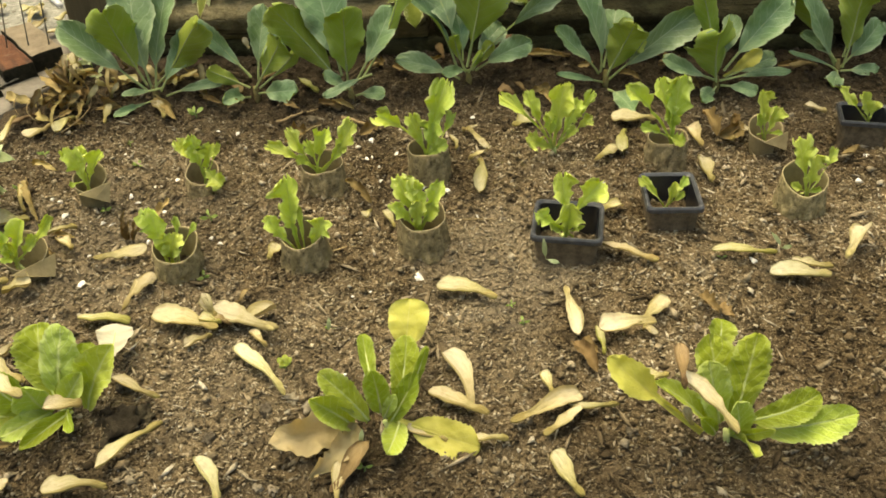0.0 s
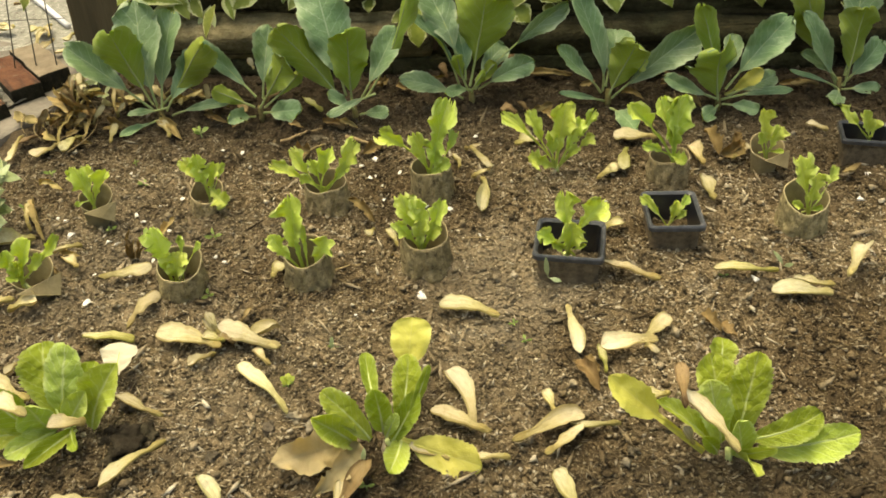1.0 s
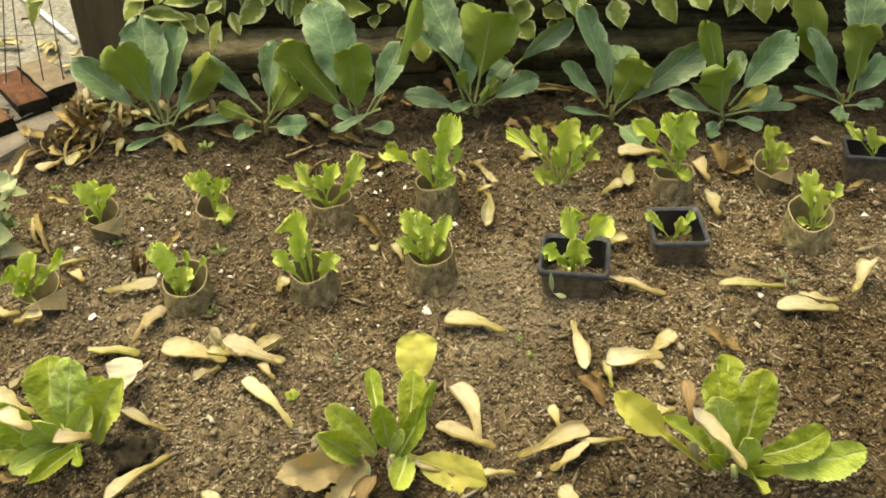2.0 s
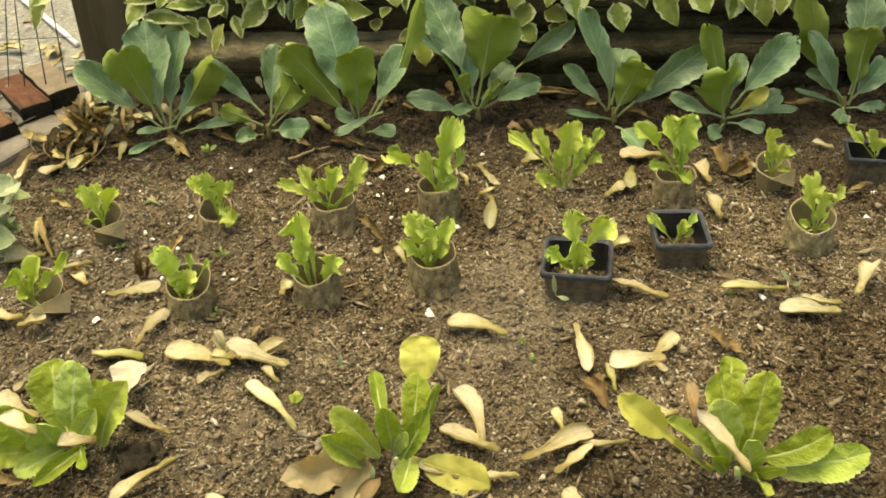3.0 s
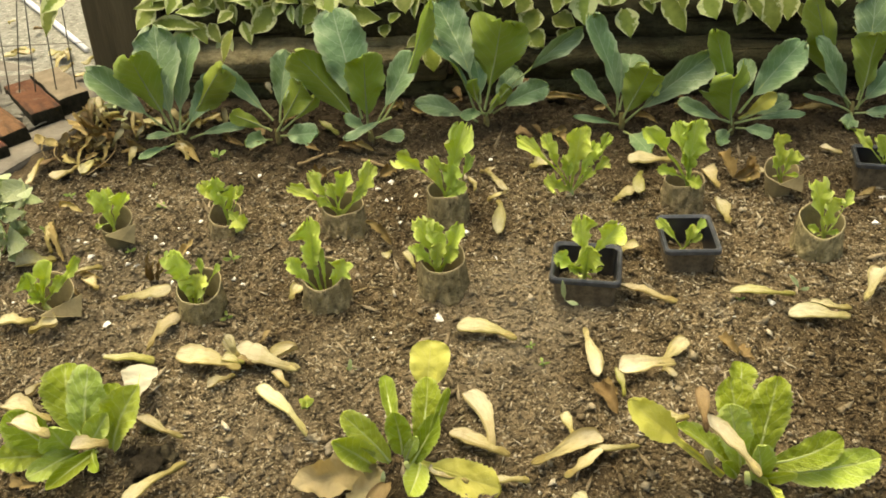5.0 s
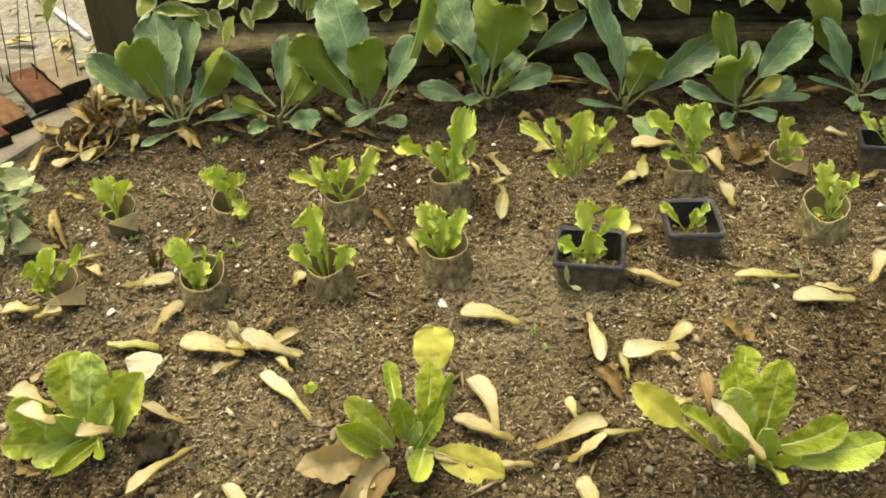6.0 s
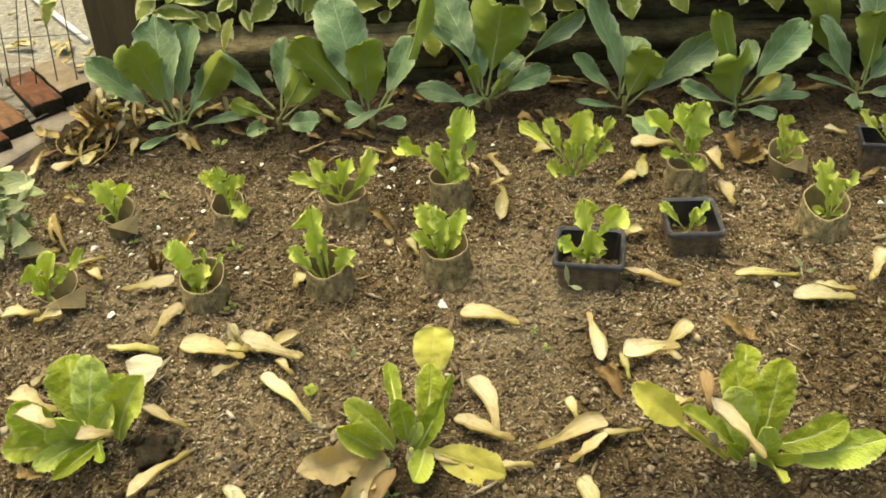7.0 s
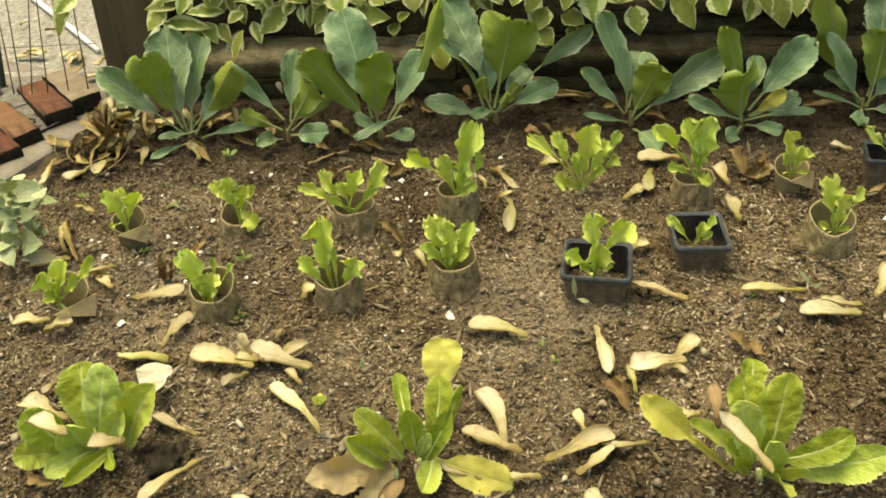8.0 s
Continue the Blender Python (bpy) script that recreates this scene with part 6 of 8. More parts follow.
leaf(p, (-0.031, 0.433, 0.004), (0.030, 0.403, 0.006), 0.030, 0, 0.06, "romaine", seed=2168, look_as="yellow", start=0.2, label="yellowing outer leaf")
leaf(p, (-0.064, 0.433, 0.004), (-0.096, 0.383, 0.006), 0.016, 0, 0.14, "withered", seed=2169, look_as="dry", cup=0.5, label="withered tan outer leaf")
leaf(p, (-0.042, 0.433, 0.010), (-0.031, 0.427, 0.042), 0.010, 0, 0.06, "romaine", seed=2170, look_as="blue_romaine")

p = plant("lettuce_plant", 0.218, 0.404, "young green lettuce rosette growing in open soil", "lettuce", "lettuces in open soil")
crown(p, -0.004, 0.009)
leaf(p, (0.211, 0.404, 0.021), (0.200, 0.436, 0.079), 0.032, 8, 0.06, "romaine", seed=2171)
leaf(p, (0.207, 0.430, 0.067), (0.212, 0.446, 0.084), 0.021, 0, 0.06, "romaine", seed=2172, curl=0.3)
leaf(p, (0.219, 0.404, 0.018), (0.230, 0.424, 0.089), 0.029, -6, 0.06, "romaine", seed=2173)
leaf(p, (0.208, 0.404, 0.019), (0.191, 0.406, 0.083), 0.025, 0, 0.06, "romaine", seed=2174, look_as="blue_romaine")
leaf(p, (0.223, 0.404, 0.004), (0.210, 0.390, 0.057), 0.022, 0, 0.06, "romaine", seed=2175, look_as="blue_romaine")
leaf(p, (0.230, 0.404, 0.020), (0.274, 0.400, 0.050), 0.024, -6, 0.12, "romaine", seed=2176)
leaf(p, (0.238, 0.404, 0.009), (0.300, 0.390, 0.038), 0.027, 0, 0.1, "romaine", seed=2177, look_as="pale_romaine")
leaf(p, (0.218, 0.404, 0.004), (0.236, 0.378, 0.040), 0.011, 0, 0.06, "romaine", seed=2178, look_as="pale_romaine")
leaf(p, (0.219, 0.404, 0.004), (0.217, 0.359, 0.035), 0.014, 0, 0.06, "romaine", seed=2179, look_as="pale_romaine")
leaf(p, (0.206, 0.404, 0.006), (0.153, 0.398, 0.073), 0.017, 40, 0.06, "romaine", seed=2180, cup=0.7, look_as="pale_romaine")
leaf(p, (0.196, 0.404, 0.009), (0.124, 0.419, 0.078), 0.022, 0, 0.06, "romaine", seed=2181, look_as="yellow", start=0.56, rim=1.3, cup=0.5, label="yellowing outer leaf")
leaf(p, (0.206, 0.404, 0.007), (0.185, 0.384, 0.049), 0.011, 0, 0.06, "romaine", seed=2182)

# ---- sleeves, pots, seed wings, small things ----
cardboard_sleeve(-0.365, 0.764, 0.0355, 0.034, squash=.85, seed=162, slope=.010, flap=-60, lean=(.12, .0))
cardboard_sleeve(-0.247, 0.782, 0.0370, 0.024, squash=1.0, seed=163, slope=0.006)
cardboard_sleeve(-0.115, 0.772, 0.0442, 0.034, squash=0.92, seed=164, slope=.004)
cardboard_sleeve(0.000, 0.788, 0.0447, 0.036, squash=0.92, seed=165)
cardboard_sleeve(0.260, 0.785, 0.0420, 0.034, squash=0.92, seed=166)
cardboard_sleeve(0.372, 0.802, 0.0377, 0.028, squash=0.92, seed=167, slope=.008, flap=-65)
cardboard_sleeve(-0.392, 0.649, 0.0464, 0.028, squash=.8, seed=168, slope=.012, flap=-50)
cardboard_sleeve(-0.247, 0.640, 0.0440, 0.033, squash=1.0, seed=169, slope=0.006, lean=(0.10, 0.0))
cardboard_sleeve(-0.123, 0.646, 0.0420, 0.035, squash=1.0, seed=170, slope=0.004)
cardboard_sleeve(-0.008, 0.662, 0.0460, 0.036, squash=0.98, seed=171, slope=0.003)
cardboard_sleeve(0.372, 0.688, 0.0440, 0.038, squash=1.0, seed=172, slope=0.008)
plant_pot(0.130, 0.641, 0.0670, 0.0627, 0.036, spin=-12, seed=173)
plant_pot(0.239, 0.686, 0.0554, 0.0645, 0.032, spin=-4, seed=174)
plant_pot(0.487, 0.816, 0.0554, 0.0468, 0.031, spin=-15, seed=175)
samara(0.002, 0.589, 0.056, 0.563, 0.0177, 0.09, lift=0.0085, seed=176)
samara(0.004, 0.503, 0.024, 0.438, 0.0162, .12, look_as="samara_pale", lift=0.0085, seed=177)
samara(-0.003, 0.465, 0.039, 0.433, 0.0139, -0.07, lift=0.0085, seed=178)
samara(-0.176, 0.516, -0.123, 0.463, 0.0126, 0.07, look_as="samara_pale", lift=0.0085, seed=179)
samara(-0.198, 0.575, -0.135, 0.529, 0.0191, -0.08, look_as="samara_pale", lift=0.014, seed=180)
samara(-0.142, 0.565, -0.179, 0.551, 0.0243, 0.06, lift=0.0085, seed=181)
samara(-0.253, 0.558, -0.189, 0.539, 0.0205, 0.08, lift=0.0085, seed=182)
samara(-0.217, 0.526, -0.193, 0.534, 0.0081, -0.08, lift=0.0085, seed=183)
samara(-0.206, 0.569, -0.194, 0.556, 0.0093, -0.08, lift=0.0085, seed=184, rise=0.014)
samara(-0.158, 0.537, -0.143, 0.514, 0.0074, -0.06, lift=0.0085, seed=185)
samara(-0.271, 0.629, -0.282, 0.574, 0.0131, 0.03, lift=0.0085, seed=186)
samara(-0.321, 0.567, -0.271, 0.558, 0.0178, 0.08, look_as="samara_green", lift=0.0085, seed=187)
samara(-0.265, 0.494, -0.223, 0.465, 0.0101, -0.08, lift=0.0085, seed=188)
samara(-0.259, 0.402, -0.215, 0.439, 0.0116, -0.03, lift=0.0085, seed=189)
samara(-0.183, 0.403, -0.160, 0.364, 0.0137, 0.08, look_as="samara_pale", lift=0.0085, seed=190)
samara(-0.292, 0.379, -0.242, 0.380, 0.0132, 0.08, lift=0.0085, seed=191)
samara(-0.328, 0.394, -0.325, 0.370, 0.0124, 0.02, lift=0.0085, seed=192)
samara(-0.388, 0.520, -0.341, 0.490, 0.0188, -0.07, lift=0.0085, seed=193)
samara(-0.330, 0.439, -0.298, 0.419, 0.0146, -0.05, look_as="samara_pale", lift=0.007, seed=194, rise=0.06, rise_foot=0.062)
samara(-0.374, 0.523, -0.358, 0.534, 0.0065, 0.06, lift=0.0085, seed=195)
samara(-0.277, 0.407, -0.253, 0.412, 0.0142, -0.02, lift=0.007, seed=196, rise=0.064, rise_foot=0.057)
samara(-0.379, 0.618, -0.404, 0.608, 0.0182, -0.07, lift=0.0085, seed=197)
samara(-0.443, 0.630, -0.403, 0.622, 0.0161, -0.04, lift=0.0085, seed=198)
samara(-0.283, 0.669, -0.330, 0.651, 0.0136, 0.08, lift=0.0085, seed=199)
samara(-0.152, 0.665, -0.158, 0.640, 0.0123, -0.09, lift=0.0085, seed=200)
samara(0.126, 0.514, 0.119, 0.572, 0.0128, 0.05, look_as="samara_pale", lift=0.0085, seed=201)
samara(0.137, 0.523, 0.138, 0.486, 0.0077, 0.05, look_as="samara_green", lift=0.0085, seed=202)
samara(0.141, 0.513, 0.189, 0.523, 0.0178, 0.08, look_as="samara_pale", lift=0.0085, seed=203)
samara(0.205, 0.560, 0.174, 0.522, 0.0133, 0.03, lift=0.0085, seed=204)
samara(0.187, 0.509, 0.177, 0.518, 0.0105, -0.08, lift=0.0085, seed=205)
samara(0.109, 0.454, 0.055, 0.421, 0.0182, 0.06, lift=0.0085, seed=206)
samara(0.106, 0.432, 0.078, 0.406, 0.0130, 0.05, lift=0.0085, seed=207)
samara(0.102, 0.431, 0.140, 0.434, 0.0079, 0.02, lift=0.0085, seed=208)
samara(0.086, 0.393, 0.099, 0.351, 0.0128, -0.06, lift=0.0085, seed=209)
samara(0.084, 0.470, 0.090, 0.447, 0.0090, 0.05, lift=0.0085, seed=210)
samara(0.266, 0.624, 0.322, 0.608, 0.0112, -0.05, look_as="samara_green", lift=0.0085, seed=211)
samara(0.308, 0.586, 0.358, 0.570, 0.0179, -0.03, look_as="samara_pale", lift=0.0085, seed=212)
samara(0.330, 0.593, 0.364, 0.581, 0.0107, -0.04, lift=0.009, seed=213)
samara(0.408, 0.633, 0.377, 0.586, 0.0181, 0.04, look_as="samara_pale", lift=0.016, seed=214)
samara(0.195, 0.695, 0.171, 0.685, 0.0136, -0.07, lift=0.0085, seed=215)
samara(0.164, 0.637, 0.211, 0.606, 0.0166, -0.07, lift=0.0085, seed=216)
samara(0.300, 0.774, 0.297, 0.734, 0.0154, -0.06, lift=0.0085, seed=217)
samara(0.219, 0.794, 0.227, 0.842, 0.0131, 0.08, look_as="samara_green", lift=0.0085, seed=218)
samara(0.208, 0.814, 0.181, 0.778, 0.0124, 0.06, lift=0.0085, seed=219)
samara(0.218, 0.879, 0.270, 0.864, 0.0161, -0.05, lift=0.0085, seed=220)
samara(0.120, 0.883, 0.100, 0.863, 0.0216, 0.04, lift=0.0085, seed=221)
samara(0.046, 0.736, 0.056, 0.796, 0.0146, -0.09, lift=0.0085, seed=222)
samara(0.063, 0.814, 0.046, 0.866, 0.0108, -0.07, lift=0.0085, seed=223)
samara(0.065, 0.809, 0.044, 0.799, 0.0106, 0.06, lift=0.0085, seed=224)
samara(0.056, 0.872, 0.039, 0.862, 0.0108, 0.07, lift=0.0085, seed=225)
samara(0.024, 0.851, 0.031, 0.817, 0.0095, 0.09, lift=0.0085, seed=226)
dead_leaf((-0.062, 0.729, 0.006), (-0.090, 0.757, 0.018), 0.0085, 0.8, 227)
samara(-0.068, 0.702, -0.062, 0.713, 0.0088, 0.06, lift=0.0085, seed=228)
samara(-0.049, 0.710, -0.037, 0.681, 0.0076, 0.05, lift=0.0085, seed=229)
samara(-0.488, 0.903, -0.461, 0.931, 0.0156, 0.07, lift=0.0085, seed=230)
samara(-0.449, 0.907, -0.439, 0.945, 0.0123, 0.09, lift=0.0085, seed=231)
samara(-0.514, 0.898, -0.515, 0.951, 0.0090, 0.03, lift=0.0085, seed=232)
samara(-0.451, 0.798, -0.427, 0.737, 0.0077, -0.06, look_as="samara_tan", lift=0.0085, seed=233)
samara(-0.461, 0.722, -0.420, 0.726, 0.0202, -0.04, lift=0.0085, seed=234)
samara(-0.391, 0.695, -0.362, 0.704, 0.0100, 0.03, lift=0.0085, seed=235)
samara(-0.378, 0.687, -0.357, 0.669, 0.0134, 0.07, lift=0.0085, seed=236)
samara(0.452, 0.771, 0.473, 0.785, 0.0131, -0.03, look_as="samara_brown", lift=0.0085, seed=237)
samara(0.305, 0.847, 0.305, 0.802, 0.0143, -0.04, lift=0.0085, seed=238)
dead_leaf((0.329, 0.826, 0.006), (0.320, 0.860, 0.020), 0.0133, .9, 239)
dead_leaf((0.335, 0.825, 0.006), (0.350, 0.846, 0.020), 0.0118, .9, 240)
samara(0.363, 0.844, 0.339, 0.811, 0.0098, 0.04, lift=0.0085, seed=241)
samara(-0.354, 0.975, -0.324, 0.927, 0.0140, 0.08, lift=0.0085, seed=242)
samara(-0.163, 1.016, -0.139, 0.981, 0.0138, -0.06, look_as="samara_green", lift=0.0085, seed=243)
samara(0.451, 0.886, 0.471, 0.869, 0.0148, -0.08, look_as="samara_pale", lift=0.0085, seed=244)
samara(0.163, 0.389, 0.159, 0.359, 0.0090, -0.03, look_as="samara_brown", lift=0.007, seed=245, rise=0.108, rise_foot=0.101)
samara(0.158, 0.379, 0.188, 0.334, 0.0126, 0.07, look_as="samara_pale", lift=0.007, seed=246, rise=0.089, rise_foot=0.084)
samara(0.156, 0.445, 0.178, 0.441, 0.0116, -0.07, lift=0.03, seed=247)
samara(0.161, 0.359, 0.168, 0.359, 0.0064, -0.03, lift=0.007, seed=248, rise=0.085, rise_foot=0.067)
samara(-0.061, 0.412, -0.079, 0.368, 0.0170, 0.07, look_as="samara_brown", lift=0.0085, seed=249)
samara(-0.073, 0.394, -0.073, 0.354, 0.0101, -0.06, lift=0.0085, seed=250)
samara(-0.025, 0.424, 0.007, 0.410, 0.0122, 0.08, lift=0.0085, seed=251)
samara(0.025, 0.410, 0.052, 0.407, 0.0092, 0.08, lift=0.0085, seed=252)
dead_leaf((0.131, 0.473, 0.006), (0.117, 0.505, 0.008), 0.0120, .9, 253)
dead_leaf((0.241, 0.561, 0.006), (0.248, 0.537, 0.007), 0.0104, .9, 254)
samara(-0.522, 0.937, -0.492, 0.955, 0.0101, -0.08, look_as="samara_brown", lift=0.0085, seed=255)
samara(-0.400, 0.968, -0.397, 0.924, 0.0091, -0.04, lift=0.0085, seed=256)
samara(-0.502, 1.076, -0.455, 1.079, 0.0167, -0.07, lift=0.0085, seed=257)
samara(-0.237, 1.003, -0.263, 1.028, 0.0117, 0.08, look_as="samara_brown", lift=0.0085, seed=258)
samara(-0.306, 1.011, -0.279, 0.969, 0.0117, 0.06, look_as="samara_brown", lift=0.0085, seed=259)
samara(-0.065, 1.055, -0.080, 1.034, 0.0145, 0.04, look_as="samara_brown", lift=0.0085, seed=260)
samara(0.014, 1.093, 0.024, 1.047, 0.0101, 0.06, look_as="samara_brown", lift=0.0085, seed=261)
samara(0.137, 1.054, 0.193, 1.040, 0.0125, 0.03, look_as="samara_brown", lift=0.0085, seed=262)
samara(0.304, 1.010, 0.345, 0.995, 0.0118, 0.07, look_as="samara_brown", lift=0.0085, seed=263)
samara(0.296, 1.040, 0.323, 1.028, 0.0138, 0.05, look_as="samara_brown", lift=0.0085, seed=264)
samara(-0.018, 1.106, -0.067, 1.122, 0.0127, 0.06, look_as="samara_brown", lift=0.0085, seed=265)
samara(-0.205, 1.049, -0.217, 1.022, 0.0108, -0.06, look_as="samara_brown", lift=0.0085, seed=266)
samara(-0.381, 1.036, -0.422, 1.046, 0.0144, 0.09, lift=0.0085, seed=267)
samara(0.466, 0.985, 0.498, 0.973, 0.0134, 0.06, look_as="samara_brown", lift=0.0085, seed=268)
samara(-0.105, 0.943, -0.127, 0.950, 0.0131, 0.08, look_as="samara_brown", lift=0.0085, seed=269)
samara(0.089, 0.958, 0.109, 0.938, 0.0114, 0.05, look_as="samara_brown", lift=0.0085, seed=270)
samara(0.109, 0.972, 0.123, 0.939, 0.0088, 0.08, look_as="samara_brown", lift=0.0085, seed=271)
samara(-0.657, 1.292, -0.696, 1.309, 0.0162, -0.03, lift=0.014, seed=272)
samara(-0.615, 1.275, -0.601, 1.314, 0.0133, -0.02, lift=0.014, seed=273)
samara(-0.597, 1.295, -0.597, 1.233, 0.0120, -0.09, lift=0.014, seed=274)
samara(-0.590, 1.218, -0.574, 1.247, 0.0113, -0.05, lift=0.014, seed=275)
samara(-0.558, 1.199, -0.529, 1.203, 0.0155, 0.02, lift=0.014, seed=276)
samara(-0.516, 1.148, -0.509, 1.167, 0.0103, -0.03, look_as="samara_brown", lift=0.014, seed=277)
shell(-0.016, 0.615, 0.0187, 278)
shell(-0.067, 0.863, 0.0109, 279)
shell(-0.082, 0.851, 0.0085, 280)
shell(-0.036, 0.835, 0.0121, 281)
shell(-0.071, 0.825, 0.0090, 282)
shell(-0.064, 0.828, 0.0060, 283)
shell(-0.057, 0.805, 0.0052, 284)
shell(-0.055, 0.779, 0.0072, 285)
shell(-0.284, 0.797, 0.0125, 286)
shell(-0.329, 0.773, 0.0080, 287)
shell(-0.318, 0.761, 0.0086, 288)
shell(-0.356, 0.862, 0.0070, 289)
shell(-0.300, 0.904, 0.0064, 290)
shell(-0.254, 0.902, 0.0064, 291)
shell(-0.232, 0.895, 0.0096, 292)
shell(-0.202, 0.891, 0.0056, 293)
shell(-0.390, 0.736, 0.0140, 294)
shell(-0.403, 0.765, 0.0093, 295)
shell(-0.412, 0.771, 0.0072, 296)
shell(-0.344, 0.722, 0.0097, 297)
shell(-0.333, 0.719, 0.0069, 298)
shell(-0.337, 0.624, 0.0126, 299)
shell(-0.351, 0.640, 0.0064, 300)
shell(-0.322, 0.614, 0.0050, 301)
shell(-0.220, 0.644, 0.0083, 302)
shell(-0.225, 0.688, 0.0067, 303)
shell(-0.214, 0.680, 0.0066, 304)
shell(-0.289, 0.686, 0.0067, 305)
shell(-0.285, 0.743, 0.0092, 306)
shell(-0.304, 0.788, 0.0066, 307)
shell(-0.297, 0.790, 0.0059, 308)
shell(0.046, 0.701, 0.0067, 309)
shell(0.018, 0.752, 0.0085, 310)
shell(-0.007, 0.760, 0.0071, 311)
shell(0.164, 0.747, 0.0084, 312)
shell(0.184, 0.746, 0.0070, 313)
shell(0.452, 0.730, 0.0124, 314)
shell(0.480, 0.777, 0.0100, 315)
shell(0.054, 0.906, 0.0088, 316)
shell(0.342, 0.605, 0.0061, 317)
shell(0.301, 0.607, 0.0098, 318)
shell(-0.342, 0.667, 0.0053, 319)
shell(-0.303, 0.660, 0.0052, 320)
shell(0.262, 0.589, 0.0048, 321)
shell(-0.002, 0.562, 0.0041, 322)
shell(-0.075, 0.587, 0.0048, 323)
shell(-0.077, 0.488, 0.0049, 324)
shell(-0.059, 0.594, 0.0043, 325)
shell(-0.450, 0.700, 0.0061, 326)
shell(-0.447, 0.671, 0.0060, 327)
shell(-0.466, 0.674, 0.0060, 328)
weed(-0.289, 0.941, 0.029, 4, 332)
weed(-0.457, 0.874, 0.019, 5, 333)
weed(-0.332, 0.830, 0.017, 5, 334)
weed(0.068, 0.561, 0.013, 4, 337)
weed(0.077, 0.539, 0.015, 3, 338)
weed(-0.092, 0.542, 0.013, 2, 339)
weed(-0.128, 0.500, 0.014, 3, 340)
weed(-0.347, 0.745, 0.018, 3, 341)
weed(-0.219, 0.626, 0.019, 3, 342)
weed(-0.230, 0.719, 0.024, 4, 343)
weed(-0.380, 0.832, 0.013, 3, 344)
weed(0.273, 0.614, 0.012, 2, 345)
weed(-0.057, 0.393, 0.018, 3, 346)
weed(-0.457, 0.795, 0.017, 4, 347)
weed(-0.479, 0.786, 0.019, 4, 348)
weed(-0.499, 1.116, 0.037, 5, 349, "nettle")
weed(-0.467, 1.103, 0.037, 5, 350, "nettle")
weed(-0.448, 1.066, 0.031, 5, 351, "nettle")
weed(-0.357, 0.883, 0.012, 3, 352)
twig(-0.303, 0.708, -0.285, 0.758, 0.0030, 353)
twig(-0.344, 0.459, -0.339, 0.421, 0.0018, 354)
twig(-0.081, 0.604, -0.064, 0.593, 0.0008, 355)
twig(-0.074, 0.530, -0.059, 0.589, 0.0005, 356)
twig(-0.185, 0.916, -0.134, 0.939, 0.0051, 357)
twig(-0.104, 0.917, -0.056, 0.882, 0.0051, 358)
twig(-0.156, 0.866, -0.131, 0.904, 0.0027, 359)
twig(-0.088, 0.637, -0.112, 0.656, 0.0011, 360)
twig(-0.463, 0.998, -0.432, 0.935, 0.0015, 361)
twig(-0.484, 1.016, -0.447, 1.020, 0.0011, 362)
twig(0.416, 0.808, 0.443, 0.781, 0.0010, 363)
twig(0.063, 0.693, 0.025, 0.692, 0.0012, 364)
twig(-0.100, 0.655, -0.075, 0.662, 0.0023, 365)
twig(-0.087, 0.620, -0.097, 0.612, 0.0008, 366)
twig(0.318, 0.667, 0.309, 0.649, 0.0017, 367)
twig(-0.273, 0.500, -0.261, 0.417, 0.0007, 368)
twig(0.264, 0.932, 0.279, 0.874, 0.0011, 369)
chip("soil_clod", -0.248, 0.447, 0.0292, 370, "wet_earth", "dark lump of damp soil lying on the bed", "soil clod", "clods on the bed", 0.65, 0.9, 0.2, 3)
chip("soil_clod", -0.257, 0.434, 0.0168, 371, "wet_earth", "dark lump of damp soil lying on the bed", "soil clod", "clods on the bed", 0.65, 0.9, 0.2, 3)
chip("soil_clod", -0.236, 0.452, 0.0151, 372, "wet_earth", "dark lump of damp soil lying on the bed", "soil clod", "clods on the bed", 0.65, 0.9, 0.2, 3)
chip("soil_clod", -0.265, 0.456, 0.0173, 373, "wet_earth", "dark lump of damp soil lying on the bed", "soil clod", "clods on the bed", 0.65, 0.9, 0.2, 3)
chip("soil_clod", -0.179, 0.430, 0.0105, 374, "clod", "dark lump of damp soil lying on the bed", "soil clod", "clods on the bed", 0.65, 0.9, 0.2, 3)
chip("soil_clod", -0.234, 0.399, 0.0093, 375, "clod", "dark lump of damp soil lying on the bed", "soil clod", "clods on the bed", 0.65, 0.9, 0.2, 3)
chip("soil_clod", -0.259, 0.487, 0.0123, 376, "clod", "dark lump of damp soil lying on the bed", "soil clod", "clods on the bed", 0.65, 0.9, 0.2, 3)
chip("soil_clod", -0.138, 0.456, 0.0118, 377, "clod", "dark lump of damp soil lying on the bed", "soil clod", "clods on the bed", 0.65, 0.9, 0.2, 3)
chip("soil_clod", -0.135, 0.383, 0.0075, 378, "stone", "pale dry lump of soil lying on the bed", "soil clod", "clods on the bed", 0.6, 0.9, 0.2, 3)
chip("soil_clod", -0.102, 0.457, 0.0154, 379, "stone", "pale dry lump of soil lying on the bed", "soil clod", "clods on the bed", 0.6, 0.9, 0.2, 3)
chip("soil_clod", -0.117, 0.467, 0.0119, 380, "stone", "pale dry lump of soil lying on the bed", "soil clod", "clods on the bed", 0.6, 0.9, 0.2, 3)
chip("soil_clod", 0.226, 0.527, 0.0069, 381, "stone", "pale dry lump of soil lying on the bed", "soil clod", "clods on the bed", 0.6, 0.9, 0.2, 3)
chip("soil_clod", 0.189, 0.642, 0.0110, 382, "stone", "pale dry lump of soil lying on the bed", "soil clod", "clods on the bed", 0.6, 0.9, 0.2, 3)
